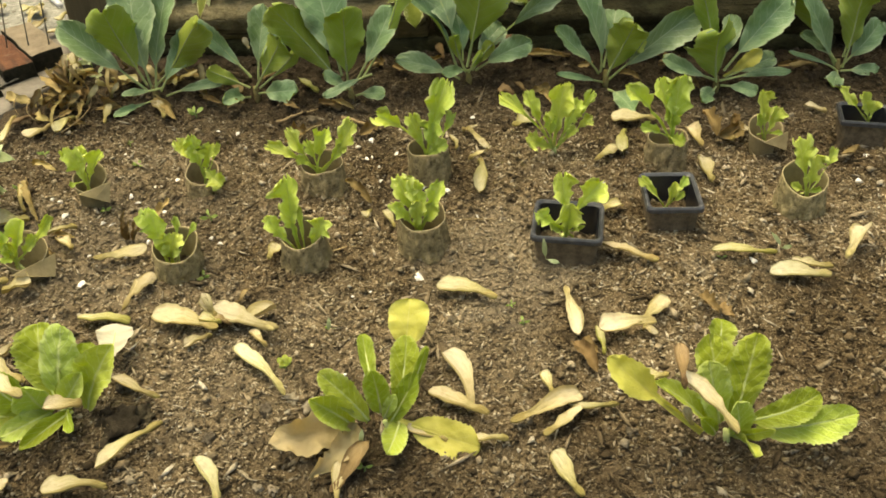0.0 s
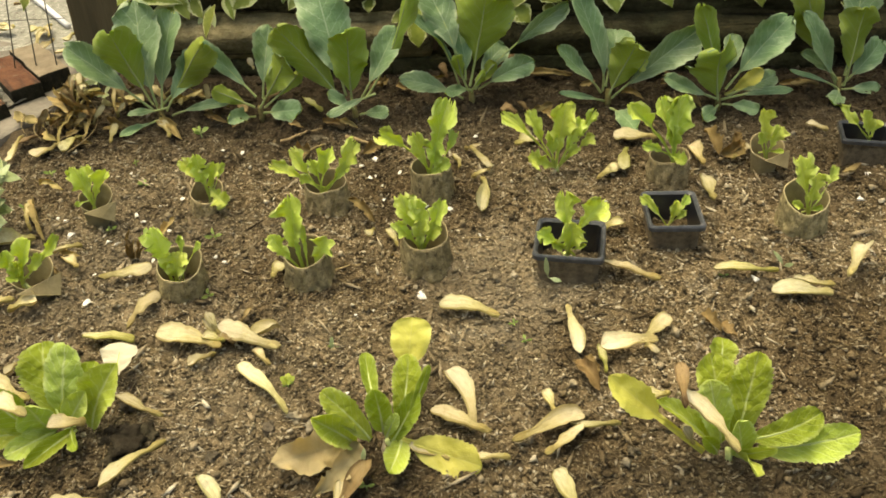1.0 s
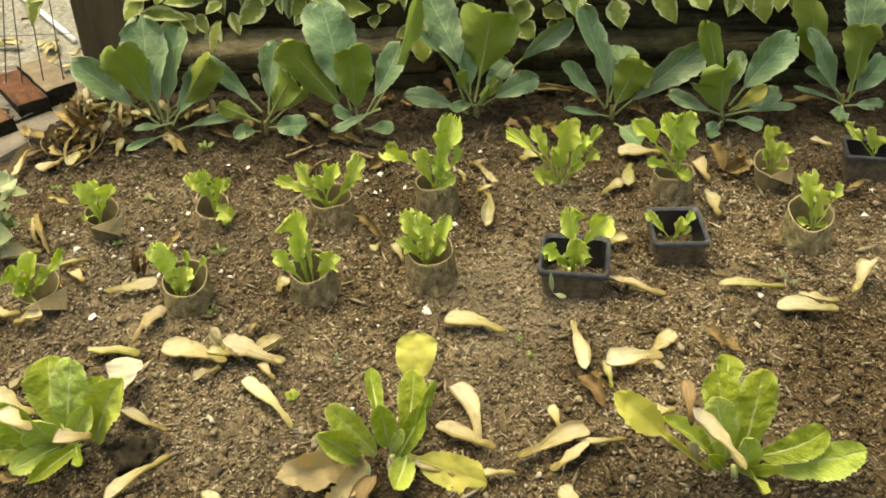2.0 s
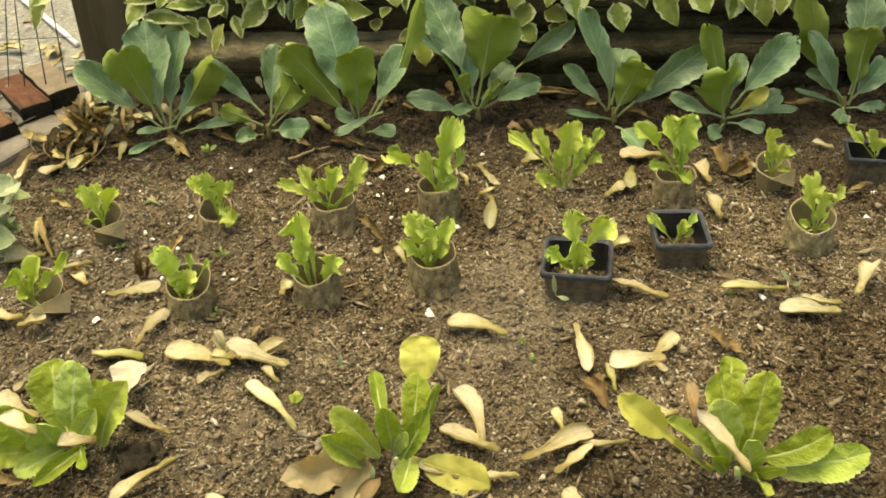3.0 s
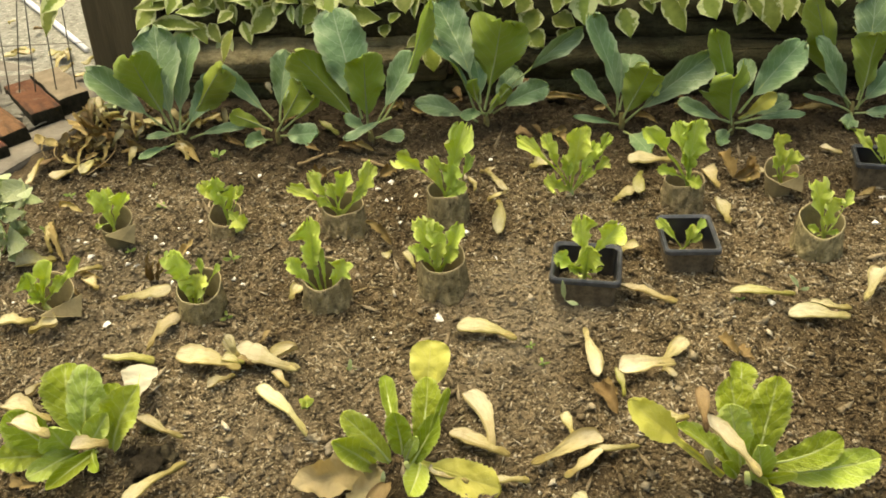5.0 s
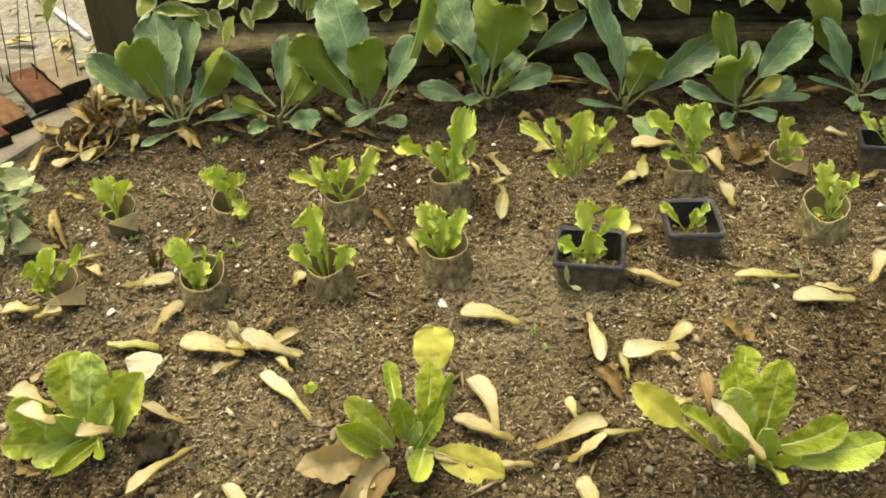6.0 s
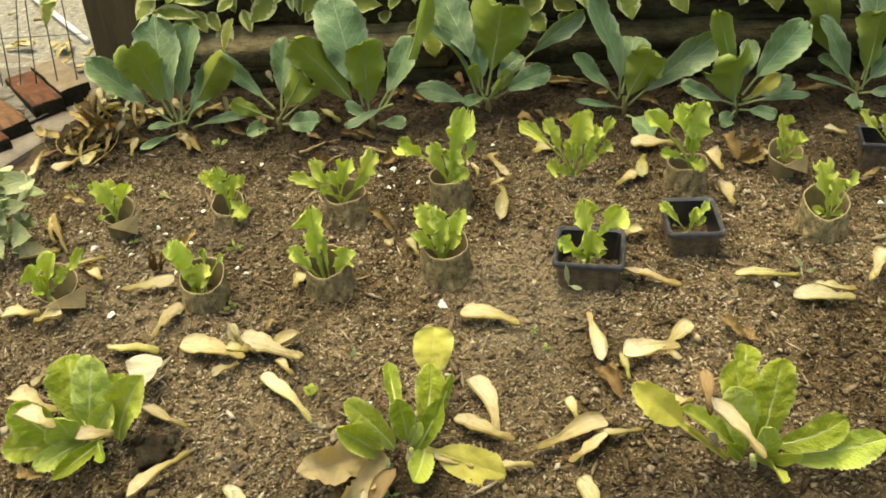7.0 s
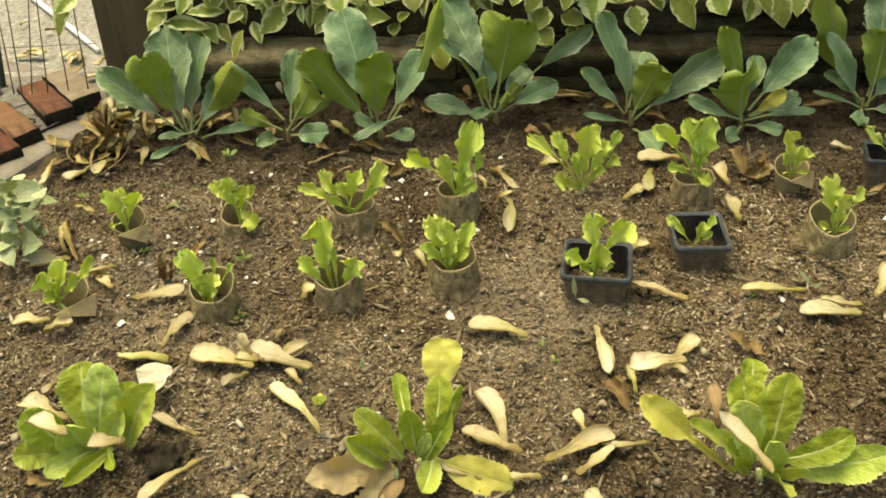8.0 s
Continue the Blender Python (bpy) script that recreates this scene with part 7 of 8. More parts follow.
chip("soil_clod", -0.124, 0.380, 0.0066, 383, "stone", "pale dry lump of soil lying on the bed", "soil clod", "clods on the bed", 0.6, 0.9, 0.2, 3)
chip("soil_clod", -0.012, 0.553, 0.0101, 384, "clod", "dark lump of damp soil lying on the bed", "soil clod", "clods on the bed", 0.65, 0.9, 0.2, 3)
chip("soil_clod", 0.015, 0.550, 0.0080, 385, "clod", "dark lump of damp soil lying on the bed", "soil clod", "clods on the bed", 0.65, 0.9, 0.2, 3)
chip("soil_clod", -0.140, 0.918, 0.0141, 386, "clod", "dark lump of damp soil lying on the bed", "soil clod", "clods on the bed", 0.65, 0.9, 0.2, 3)
chip("soil_clod", 0.147, 0.414, 0.0086, 387, "clod", "dark lump of damp soil lying on the bed", "soil clod", "clods on the bed", 0.65, 0.9, 0.2, 3)
chip("soil_clod", -0.270, 0.707, 0.0095, 388, "clod", "dark lump of damp soil lying on the bed", "soil clod", "clods on the bed", 0.65, 0.9, 0.2, 3)
chip("soil_clod", 0.394, 0.689, 0.0092, 389, "clod", "dark lump of damp soil lying on the bed", "soil clod", "clods on the bed", 0.65, 0.9, 0.2, 3)
samara(-0.457, 1.028, -0.450, 1.053, 0.0046, 0.02, look_as="samara_tan", lift=0.013, seed=439, rise=0.010, curl=0.25)
samara(-0.436, 0.959, -0.453, 0.947, 0.0053, 0.02, look_as="samara_brown", lift=0.017, seed=440, rise=0.010, curl=0.25)
samara(-0.473, 1.031, -0.467, 1.058, 0.0054, -0.04, look_as="samara", lift=0.005, seed=441, rise=0.000, curl=0.25)
samara(-0.485, 1.026, -0.464, 1.026, 0.0083, -0.00, look_as="samara_brown", lift=0.005, seed=442, rise=0.030, curl=0.25)
samara(-0.474, 1.062, -0.463, 1.037, 0.0093, 0.09, look_as="samara", lift=0.019, seed=444, rise=0.020, curl=0.25)
samara(-0.488, 1.062, -0.478, 1.030, 0.0099, 0.07, look_as="samara_brown", lift=0.010, seed=445, rise=0.020, curl=0.25)
samara(-0.483, 1.060, -0.480, 1.040, 0.0077, 0.04, look_as="samara", lift=0.010, seed=448, rise=0.030, curl=0.25)
samara(-0.493, 1.089, -0.474, 1.089, 0.0053, 0.09, look_as="samara", lift=0.005, seed=449, rise=0.020, curl=0.25)
samara(-0.465, 1.004, -0.441, 1.000, 0.0046, 0.00, look_as="samara", lift=0.007, seed=450, rise=0.000, curl=0.25)
samara(-0.478, 1.052, -0.468, 1.072, 0.0085, 0.03, look_as="samara", lift=0.006, seed=451, rise=0.000, curl=0.25)
samara(-0.454, 0.972, -0.468, 0.992, 0.0078, 0.05, look_as="samara_brown", lift=0.013, seed=452, rise=0.010, curl=0.25)
samara(-0.471, 1.076, -0.477, 1.097, 0.0050, 0.09, look_as="samara", lift=0.005, seed=453, rise=0.010, curl=0.25)
samara(-0.469, 1.002, -0.465, 1.017, 0.0048, -0.00, look_as="samara_brown", lift=0.007, seed=454, rise=0.020, curl=0.25)
samara(-0.468, 1.071, -0.486, 1.077, 0.0058, 0.04, look_as="samara_tan", lift=0.006, seed=457, rise=0.030, curl=0.25)
samara(-0.494, 0.996, -0.482, 1.010, 0.0072, -0.06, look_as="samara_brown", lift=0.020, seed=460, rise=0.000, curl=0.25)
samara(-0.477, 1.005, -0.485, 1.024, 0.0088, -0.07, look_as="samara", lift=0.011, seed=461, rise=0.000, curl=0.25)
samara(-0.464, 1.047, -0.468, 1.024, 0.0062, 0.07, look_as="samara", lift=0.013, seed=463, rise=0.020, curl=0.25)
samara(-0.485, 1.041, -0.476, 1.055, 0.0086, 0.01, look_as="samara", lift=0.014, seed=466, rise=0.000, curl=0.25)
samara(-0.450, 0.970, -0.431, 0.964, 0.0052, -0.07, look_as="samara", lift=0.015, seed=468, rise=0.000, curl=0.25)
samara(-0.478, 0.992, -0.456, 0.971, 0.0077, 0.02, look_as="samara", lift=0.013, seed=471, rise=0.000, curl=0.25)
samara(-0.463, 0.938, -0.486, 0.932, 0.0075, -0.09, look_as="samara_brown", lift=0.020, seed=473, rise=0.030, curl=0.25)
samara(-0.460, 1.044, -0.486, 1.062, 0.0082, 0.09, look_as="samara", lift=0.014, seed=474, rise=0.010, curl=0.25)
samara(-0.493, 0.958, -0.486, 0.979, 0.0077, -0.05, look_as="samara", lift=0.013, seed=475, rise=0.010, curl=0.25)
samara(-0.491, 1.000, -0.473, 1.006, 0.0061, -0.09, look_as="samara", lift=0.012, seed=478, rise=0.000, curl=0.25)
samara(-0.476, 1.071, -0.481, 1.055, 0.0053, -0.03, look_as="samara_brown", lift=0.010, seed=480, rise=0.020, curl=0.25)
samara(-0.478, 1.051, -0.488, 1.034, 0.0069, 0.10, look_as="samara_tan", lift=0.005, seed=483, rise=0.000, curl=0.25)
samara(-0.479, 1.005, -0.465, 1.014, 0.0042, 0.08, look_as="samara", lift=0.009, seed=484, rise=0.030, curl=0.25)
samara(-0.441, 0.973, -0.447, 0.954, 0.0087, 0.08, look_as="samara_tan", lift=0.016, seed=488, rise=0.010, curl=0.25)
samara(-0.467, 0.979, -0.456, 0.995, 0.0068, 0.04, look_as="samara_brown", lift=0.018, seed=489, rise=0.010, curl=0.25)
samara(-0.454, 0.985, -0.436, 0.978, 0.0055, -0.01, look_as="samara_brown", lift=0.016, seed=491, rise=0.000, curl=0.25)
samara(-0.481, 1.038, -0.479, 1.069, 0.0049, -0.07, look_as="samara_tan", lift=0.006, seed=496, rise=0.030, curl=0.25)
samara(-0.457, 1.008, -0.450, 1.026, 0.0055, 0.03, look_as="samara_tan", lift=0.013, seed=497, rise=0.030, curl=0.25)
samara(-0.449, 0.960, -0.427, 0.964, 0.0073, 0.03, look_as="samara_brown", lift=0.010, seed=499, rise=0.000, curl=0.25)
samara(-0.486, 0.966, -0.491, 0.985, 0.0075, -0.05, look_as="samara_tan", lift=0.017, seed=501, rise=0.000, curl=0.25)
samara(-0.405, 1.058, -0.410, 1.083, 0.0053, 0.05, look_as="samara_tan", lift=0.005, seed=503, rise=0.030, curl=0.25)
samara(-0.419, 0.990, -0.417, 1.014, 0.0085, -0.03, look_as="samara", lift=0.011, seed=504, rise=0.020, curl=0.25)
samara(-0.419, 1.025, -0.395, 1.004, 0.0094, 0.08, look_as="samara_brown", lift=0.016, seed=505, rise=0.020, curl=0.25)
samara(-0.408, 1.018, -0.403, 0.989, 0.0058, -0.10, look_as="samara_tan", lift=0.006, seed=506, rise=0.030, curl=0.25)
samara(-0.389, 0.985, -0.404, 0.984, 0.0055, 0.01, look_as="samara", lift=0.008, seed=507, rise=0.020, curl=0.25)
samara(-0.406, 1.014, -0.417, 1.001, 0.0079, 0.05, look_as="samara_brown", lift=0.007, seed=508, rise=0.000, curl=0.25)
samara(-0.395, 0.992, -0.404, 1.023, 0.0060, 0.05, look_as="samara", lift=0.012, seed=509, rise=0.000, curl=0.25)
samara(-0.415, 0.983, -0.432, 0.968, 0.0066, -0.02, look_as="samara", lift=0.008, seed=510, rise=0.020, curl=0.25)
samara(-0.417, 1.059, -0.430, 1.048, 0.0084, 0.09, look_as="samara_brown", lift=0.007, seed=511, rise=0.010, curl=0.25)
samara(-0.338, 1.031, -0.337, 1.051, 0.0095, 0.03, look_as="samara", lift=0.009, seed=512, rise=0.000, curl=0.25)
samara(-0.320, 1.008, -0.349, 1.023, 0.0077, -0.06, look_as="samara", lift=0.015, seed=513, rise=0.020, curl=0.25)
samara(-0.338, 1.043, -0.309, 1.044, 0.0048, -0.02, look_as="samara_tan", lift=0.004, seed=514, rise=0.030, curl=0.25)
samara(-0.325, 1.007, -0.326, 1.026, 0.0072, 0.08, look_as="samara_tan", lift=0.009, seed=515, rise=0.000, curl=0.25)
samara(-0.285, 1.006, -0.282, 0.984, 0.0074, -0.06, look_as="samara_tan", lift=0.009, seed=516, rise=0.030, curl=0.25)
samara(-0.363, 1.034, -0.336, 1.013, 0.0094, -0.08, look_as="samara_tan", lift=0.008, seed=517, rise=0.020, curl=0.25)
samara(-0.301, 1.033, -0.325, 1.026, 0.0091, 0.00, look_as="samara_tan", lift=0.007, seed=518, rise=0.010, curl=0.25)
samara(-0.286, 1.009, -0.261, 0.994, 0.0084, 0.00, look_as="samara", lift=0.014, seed=519, rise=0.010, curl=0.25)
samara(-0.277, 1.017, -0.305, 1.027, 0.0068, 0.00, look_as="samara", lift=0.008, seed=520, rise=0.010, curl=0.25)
nettle = plant("dead_nettle", -0.495, 0.756, "bushy pale green dead-nettle at the edge of the bed", "weed", "")
leaf(nettle, (-0.455, 0.755, 0.049), (-0.439, 0.741, 0.064), 0.012, -7.9288, 0.06, "ivy", look_as="nettle", seed=521, rib=False)
leaf(nettle, (-0.478, 0.737, 0.083), (-0.461, 0.723, 0.098), 0.013, -19.8007, 0.06, "ivy", look_as="nettle", seed=522, rib=False)
leaf(nettle, (-0.455, 0.762, 0.069), (-0.452, 0.748, 0.068), 0.011, 20.1091, 0.06, "ivy", look_as="nettle", seed=523, rib=False)
leaf(nettle, (-0.469, 0.758, 0.073), (-0.465, 0.744, 0.091), 0.011, 27.7374, 0.06, "ivy", look_as="nettle", seed=524, rib=False)
leaf(nettle, (-0.502, 0.766, 0.060), (-0.490, 0.752, 0.077), 0.015, -26.3274, 0.06, "ivy", look_as="nettle", seed=525, rib=False)
leaf(nettle, (-0.483, 0.745, 0.030), (-0.465, 0.731, 0.033), 0.011, 25.2371, 0.06, "ivy", look_as="nettle", seed=526, rib=False)
leaf(nettle, (-0.458, 0.747, 0.050), (-0.448, 0.733, 0.047), 0.013, 22.0258, 0.06, "ivy", look_as="nettle", seed=527, rib=False)
leaf(nettle, (-0.455, 0.734, 0.024), (-0.463, 0.720, 0.031), 0.016, 19.7505, 0.06, "ivy", look_as="nettle", seed=528, rib=False)
leaf(nettle, (-0.476, 0.746, 0.086), (-0.457, 0.732, 0.097), 0.013, 2.81206, 0.06, "ivy", look_as="nettle", seed=529, rib=False)
leaf(nettle, (-0.493, 0.742, 0.011), (-0.491, 0.728, 0.027), 0.014, -16.3554, 0.06, "ivy", look_as="nettle", seed=530, rib=False)
leaf(nettle, (-0.476, 0.745, 0.060), (-0.460, 0.731, 0.075), 0.013, 29.8244, 0.06, "ivy", look_as="nettle", seed=531, rib=False)
leaf(nettle, (-0.486, 0.768, 0.081), (-0.468, 0.754, 0.099), 0.015, 1.86845, 0.06, "ivy", look_as="nettle", seed=532, rib=False)
leaf(nettle, (-0.471, 0.780, 0.049), (-0.447, 0.766, 0.061), 0.017, -19.3834, 0.06, "ivy", look_as="nettle", seed=533, rib=False)
leaf(nettle, (-0.480, 0.745, 0.056), (-0.464, 0.731, 0.058), 0.012, -14.8194, 0.06, "ivy", look_as="nettle", seed=534, rib=False)
leaf(nettle, (-0.458, 0.756, 0.064), (-0.461, 0.742, 0.076), 0.012, -29.9315, 0.06, "ivy", look_as="nettle", seed=535, rib=False)
leaf(nettle, (-0.465, 0.769, 0.081), (-0.467, 0.755, 0.097), 0.016, 18.4492, 0.06, "ivy", look_as="nettle", seed=536, rib=False)
leaf(nettle, (-0.485, 0.758, 0.027), (-0.490, 0.744, 0.034), 0.017, 14.9993, 0.06, "ivy", look_as="nettle", seed=537, rib=False)
leaf(nettle, (-0.477, 0.771, 0.083), (-0.472, 0.757, 0.098), 0.015, 29.7813, 0.06, "ivy", look_as="nettle", seed=538, rib=False)
leaf(nettle, (-0.482, 0.780, 0.031), (-0.469, 0.766, 0.030), 0.014, 21.3242, 0.06, "ivy", look_as="nettle", seed=539, rib=False)
leaf(nettle, (-0.490, 0.761, 0.073), (-0.481, 0.747, 0.092), 0.015, -22.936, 0.06, "ivy", look_as="nettle", seed=540, rib=False)
leaf(nettle, (-0.452, 0.746, 0.032), (-0.447, 0.732, 0.053), 0.016, 23.2019, 0.06, "ivy", look_as="nettle", seed=541, rib=False)
leaf(nettle, (-0.452, 0.734, 0.099), (-0.457, 0.720, 0.114), 0.016, -19.8359, 0.06, "ivy", look_as="nettle", seed=542, rib=False)
leaf(nettle, (-0.480, 0.747, 0.090), (-0.472, 0.733, 0.091), 0.017, 12.7012, 0.06, "ivy", look_as="nettle", seed=543, rib=False)
leaf(nettle, (-0.459, 0.739, 0.013), (-0.469, 0.725, 0.017), 0.017, 1.27156, 0.06, "ivy", look_as="nettle", seed=544, rib=False)
leaf(nettle, (-0.454, 0.747, 0.049), (-0.452, 0.733, 0.045), 0.018, -13.6358, 0.06, "ivy", look_as="nettle", seed=545, rib=False)
leaf(nettle, (-0.444, 0.754, 0.073), (-0.426, 0.740, 0.088), 0.011, -7.90205, 0.06, "ivy", look_as="nettle", seed=546, rib=False)
leaf(nettle, (-0.468, 0.734, 0.084), (-0.473, 0.720, 0.092), 0.015, -15.7459, 0.06, "ivy", look_as="nettle", seed=547, rib=False)
leaf(nettle, (-0.457, 0.743, 0.056), (-0.457, 0.729, 0.066), 0.015, -16.2288, 0.06, "ivy", look_as="nettle", seed=548, rib=False)
leaf(nettle, (-0.428, 0.733, 0.093), (-0.419, 0.719, 0.093), 0.017, -23.0772, 0.06, "ivy", look_as="nettle", seed=549, rib=False)
leaf(nettle, (-0.463, 0.780, 0.051), (-0.447, 0.766, 0.065), 0.017, 0.593417, 0.06, "ivy", look_as="nettle", seed=550, rib=False)
leaf(nettle, (-0.494, 0.763, 0.026), (-0.476, 0.749, 0.036), 0.013, -16.9103, 0.06, "ivy", look_as="nettle", seed=551, rib=False)
bm_part("stem", rod([(0, 0, -0.005), (0.022, -0.012, 0.03), (-0.004, 0.028, 0.065)], 0.0012, 6), M["weed"], nettle, smooth=True)
bm_part("stem", rod([(0, 0, -0.005), (-0.012, 0.022, 0.03), (-0.024, -0.024, 0.065)], 0.0012, 6), M["weed"], nettle, smooth=True)
bm_part("stem", rod([(0, 0, -0.005), (-0.006, 0.015, 0.03), (-0.014, -0.019, 0.065)], 0.0012, 6), M["weed"], nettle, smooth=True)
bm_part("stem", rod([(0, 0, -0.005), (0.014, 0.021, 0.03), (0.004, 0.023, 0.065)], 0.0012, 6), M["weed"], nettle, smooth=True)
bm_part("stem", rod([(0, 0, -0.005), (0.001, 0.014, 0.03), (0.027, 0.020, 0.065)], 0.0012, 6), M["weed"], nettle, smooth=True)
leaf(nettle, (-0.441, 0.766, 0.079), (-0.477, 0.744, 0.081), 0.024, -1.29311, 0.06, "ivy", look_as="nettle", seed=552, rib=False)
leaf(nettle, (-0.452, 0.766, 0.066), (-0.419, 0.744, 0.073), 0.012, -1.35045, 0.06, "ivy", look_as="nettle", seed=553, rib=False)
leaf(nettle, (-0.470, 0.746, 0.059), (-0.431, 0.724, 0.074), 0.017, 0.392772, 0.06, "ivy", look_as="nettle", seed=554, rib=False)
leaf(nettle, (-0.465, 0.746, 0.064), (-0.479, 0.724, 0.066), 0.018, 7.78559, 0.06, "ivy", look_as="nettle", seed=555, rib=False)
leaf(nettle, (-0.467, 0.736, 0.033), (-0.434, 0.714, 0.041), 0.028, 6.67094, 0.06, "ivy", look_as="nettle", seed=556, rib=False)
leaf(nettle, (-0.472, 0.736, 0.037), (-0.477, 0.714, 0.057), 0.016, -3.26174, 0.06, "ivy", look_as="nettle", seed=557, rib=False)
leaf(nettle, (-0.480, 0.736, 0.031), (-0.485, 0.714, 0.034), 0.015, 14.3839, 0.06, "ivy", look_as="nettle", seed=558, rib=False)
leaf(nettle, (-0.481, 0.726, 0.031), (-0.468, 0.704, 0.021), 0.018, -6.27328, 0.06, "ivy", look_as="nettle", seed=559, rib=False)
leaf(nettle, (-0.468, 0.786, 0.085), (-0.469, 0.764, 0.082), 0.014, 5.61418, 0.06, "ivy", look_as="nettle", seed=560, rib=False)
leaf(nettle, (-0.459, 0.776, 0.078), (-0.439, 0.754, 0.077), 0.020, -0.429583, 0.06, "ivy", look_as="nettle", seed=561, rib=False)
leaf(nettle, (-0.487, 0.746, 0.047), (-0.461, 0.724, 0.050), 0.017, -12.9637, 0.06, "ivy", look_as="nettle", seed=562, rib=False)
leaf(nettle, (-0.471, 0.756, 0.081), (-0.480, 0.734, 0.082), 0.020, -3.04338, 0.06, "ivy", look_as="nettle", seed=563, rib=False)
leaf(nettle, (-0.461, 0.756, 0.069), (-0.465, 0.734, 0.072), 0.015, 2.87566, 0.06, "ivy", look_as="nettle", seed=564, rib=False)
leaf(nettle, (-0.462, 0.756, 0.037), (-0.435, 0.734, 0.042), 0.014, 11.355, 0.06, "ivy", look_as="nettle", seed=565, rib=False)
leaf(nettle, (-0.495, 0.736, 0.016), (-0.495, 0.714, 0.017), 0.018, 4.19243, 0.06, "ivy", look_as="nettle", seed=566, rib=False)
leaf(nettle, (-0.472, 0.746, 0.015), (-0.458, 0.724, 0.013), 0.018, 13.6496, 0.06, "ivy", look_as="nettle", seed=567, rib=False)
samara(-0.706, 1.310, -0.665, 1.295, 0.0144, -0.07, lift=0.014, seed=568)
samara(-0.688, 1.312, -0.655, 1.303, 0.0123, -0.02, lift=0.014, seed=569)
samara(-0.629, 1.290, -0.609, 1.297, 0.0138, 0.06, lift=0.014, seed=570)
samara(-0.612, 1.306, -0.587, 1.260, 0.0099, 0.08, lift=0.014, seed=571)
samara(-0.554, 1.240, -0.546, 1.265, 0.0109, 0.04, lift=0.014, seed=572)
samara(-0.696, 1.406, -0.680, 1.417, 0.0094, 0.05, look_as="samara_brown", lift=0.014, seed=573)
samara(-0.749, 1.467, -0.753, 1.441, 0.0083, -0.08, lift=0.014, seed=574)
samara(-0.212, 0.941, -0.207, 0.941, 0.0074, 0.03, look_as="samara_pale", lift=0.007, seed=577, rise=0.096, rise_foot=0.082)
samara(0.073, 1.021, 0.121, 1.021, 0.0240, 0.03, look_as="samara_brown", lift=0.007, seed=578, rise=0.039, rise_foot=0.038)
twig(-0.131, 0.904, -0.157, 0.879, 0.0024, 579)
samara(-0.203, 0.571, -0.192, 0.556, 0.0074, -0.07, lift=0.01, seed=580, rise=0.016)
samara(-0.207, 0.555, -0.186, 0.544, 0.0082, -0.03, look_as="samara_green", lift=0.012, seed=581)
samara(-0.172, 0.590, -0.180, 0.575, 0.0061, 0.07, look_as="samara_brown", lift=0.0085, seed=582)
samara(-0.198, 0.558, -0.177, 0.542, 0.0087, -0.03, look_as="samara_brown", lift=0.01, seed=583)
dead_leaf((-0.356, 0.444, 0.006), (-0.329, 0.425, 0.012), 0.0079, 0.5, 599)
dead_leaf((-0.081, 0.871, 0.006), (-0.061, 0.891, 0.007), 0.0124, .9, 600)
dead_leaf((-0.169, 0.864, 0.006), (-0.147, 0.884, 0.007), 0.0158, .9, 601)
dead_leaf((0.331, 0.826, 0.006), (0.358, 0.833, 0.018), 0.0156, .9, 604)
dead_leaf((-0.549, 1.012, 0.012), (-0.504, 0.979, 0.016), 0.0124, 0.3, 3201, "litter")
dead_leaf((-0.509, 1.055, 0.016), (-0.476, 1.062, 0.020), 0.0059, 0.8, 3202, "litter")
dead_leaf((-0.490, 1.022, 0.026), (-0.457, 0.990, 0.030), 0.0073, 1.2, 3203, "litter")
dead_leaf((-0.488, 1.023, 0.024), (-0.454, 0.963, 0.034), 0.0137, 1.2, 3204, "litter")
dead_leaf((-0.489, 0.963, 0.012), (-0.464, 0.934, 0.010), 0.0087, 0.6, 3205, "litter")
dead_leaf((-0.494, 0.982, 0.014), (-0.469, 0.982, 0.026), 0.0048, 0.8, 3206, "litter")
dead_leaf((-0.489, 0.976, 0.012), (-0.467, 0.978, 0.022), 0.0048, 0.8, 3207, "dead")
dead_leaf((-0.483, 0.972, 0.010), (-0.465, 0.973, 0.018), 0.0040, 0.5, 3208, "litter")
dead_leaf((-0.451, 0.910, 0.008), (-0.453, 0.949, 0.030), 0.0038, 0.5, 3209, "litter")
dead_leaf((-0.455, 0.951, 0.026), (-0.447, 0.965, 0.034), 0.0055, 0.8, 3210, "litter")
dead_leaf((-0.458, 0.945, 0.012), (-0.439, 0.943, 0.020), 0.0062, 1, 3211, "litter")
dead_leaf((-0.469, 1.009, 0.022), (-0.430, 0.972, 0.034), 0.0207, 1.1, 3212, "dead")
dead_leaf((-0.447, 1.010, 0.020), (-0.436, 0.982, 0.014), 0.0120, 1.2, 3213, "dead")
dead_leaf((-0.459, 0.981, 0.018), (-0.442, 0.964, 0.012), 0.0103, 1.2, 3214, "litter")
dead_leaf((-0.438, 0.978, 0.016), (-0.435, 0.938, 0.010), 0.0062, 0.8, 3215, "litter")
dead_leaf((-0.459, 1.050, 0.010), (-0.435, 1.045, 0.018), 0.0058, 1.5, 3216, "litter")
dead_leaf((-0.413, 0.980, 0.006), (-0.387, 0.961, 0.012), 0.0172, 1, 3217, "dead")
dead_leaf((-0.426, 1.032, 0.008), (-0.392, 1.035, 0.012), 0.0074, 0.8, 3218, "litter")
dead_leaf((-0.442, 1.015, 0.012), (-0.433, 1.000, 0.008), 0.0097, 1.4, 3219, "dead")
dead_leaf((-0.471, 0.965, 0.010), (-0.473, 0.966, 0.024), 0.0063, 1, 3220, "dead")
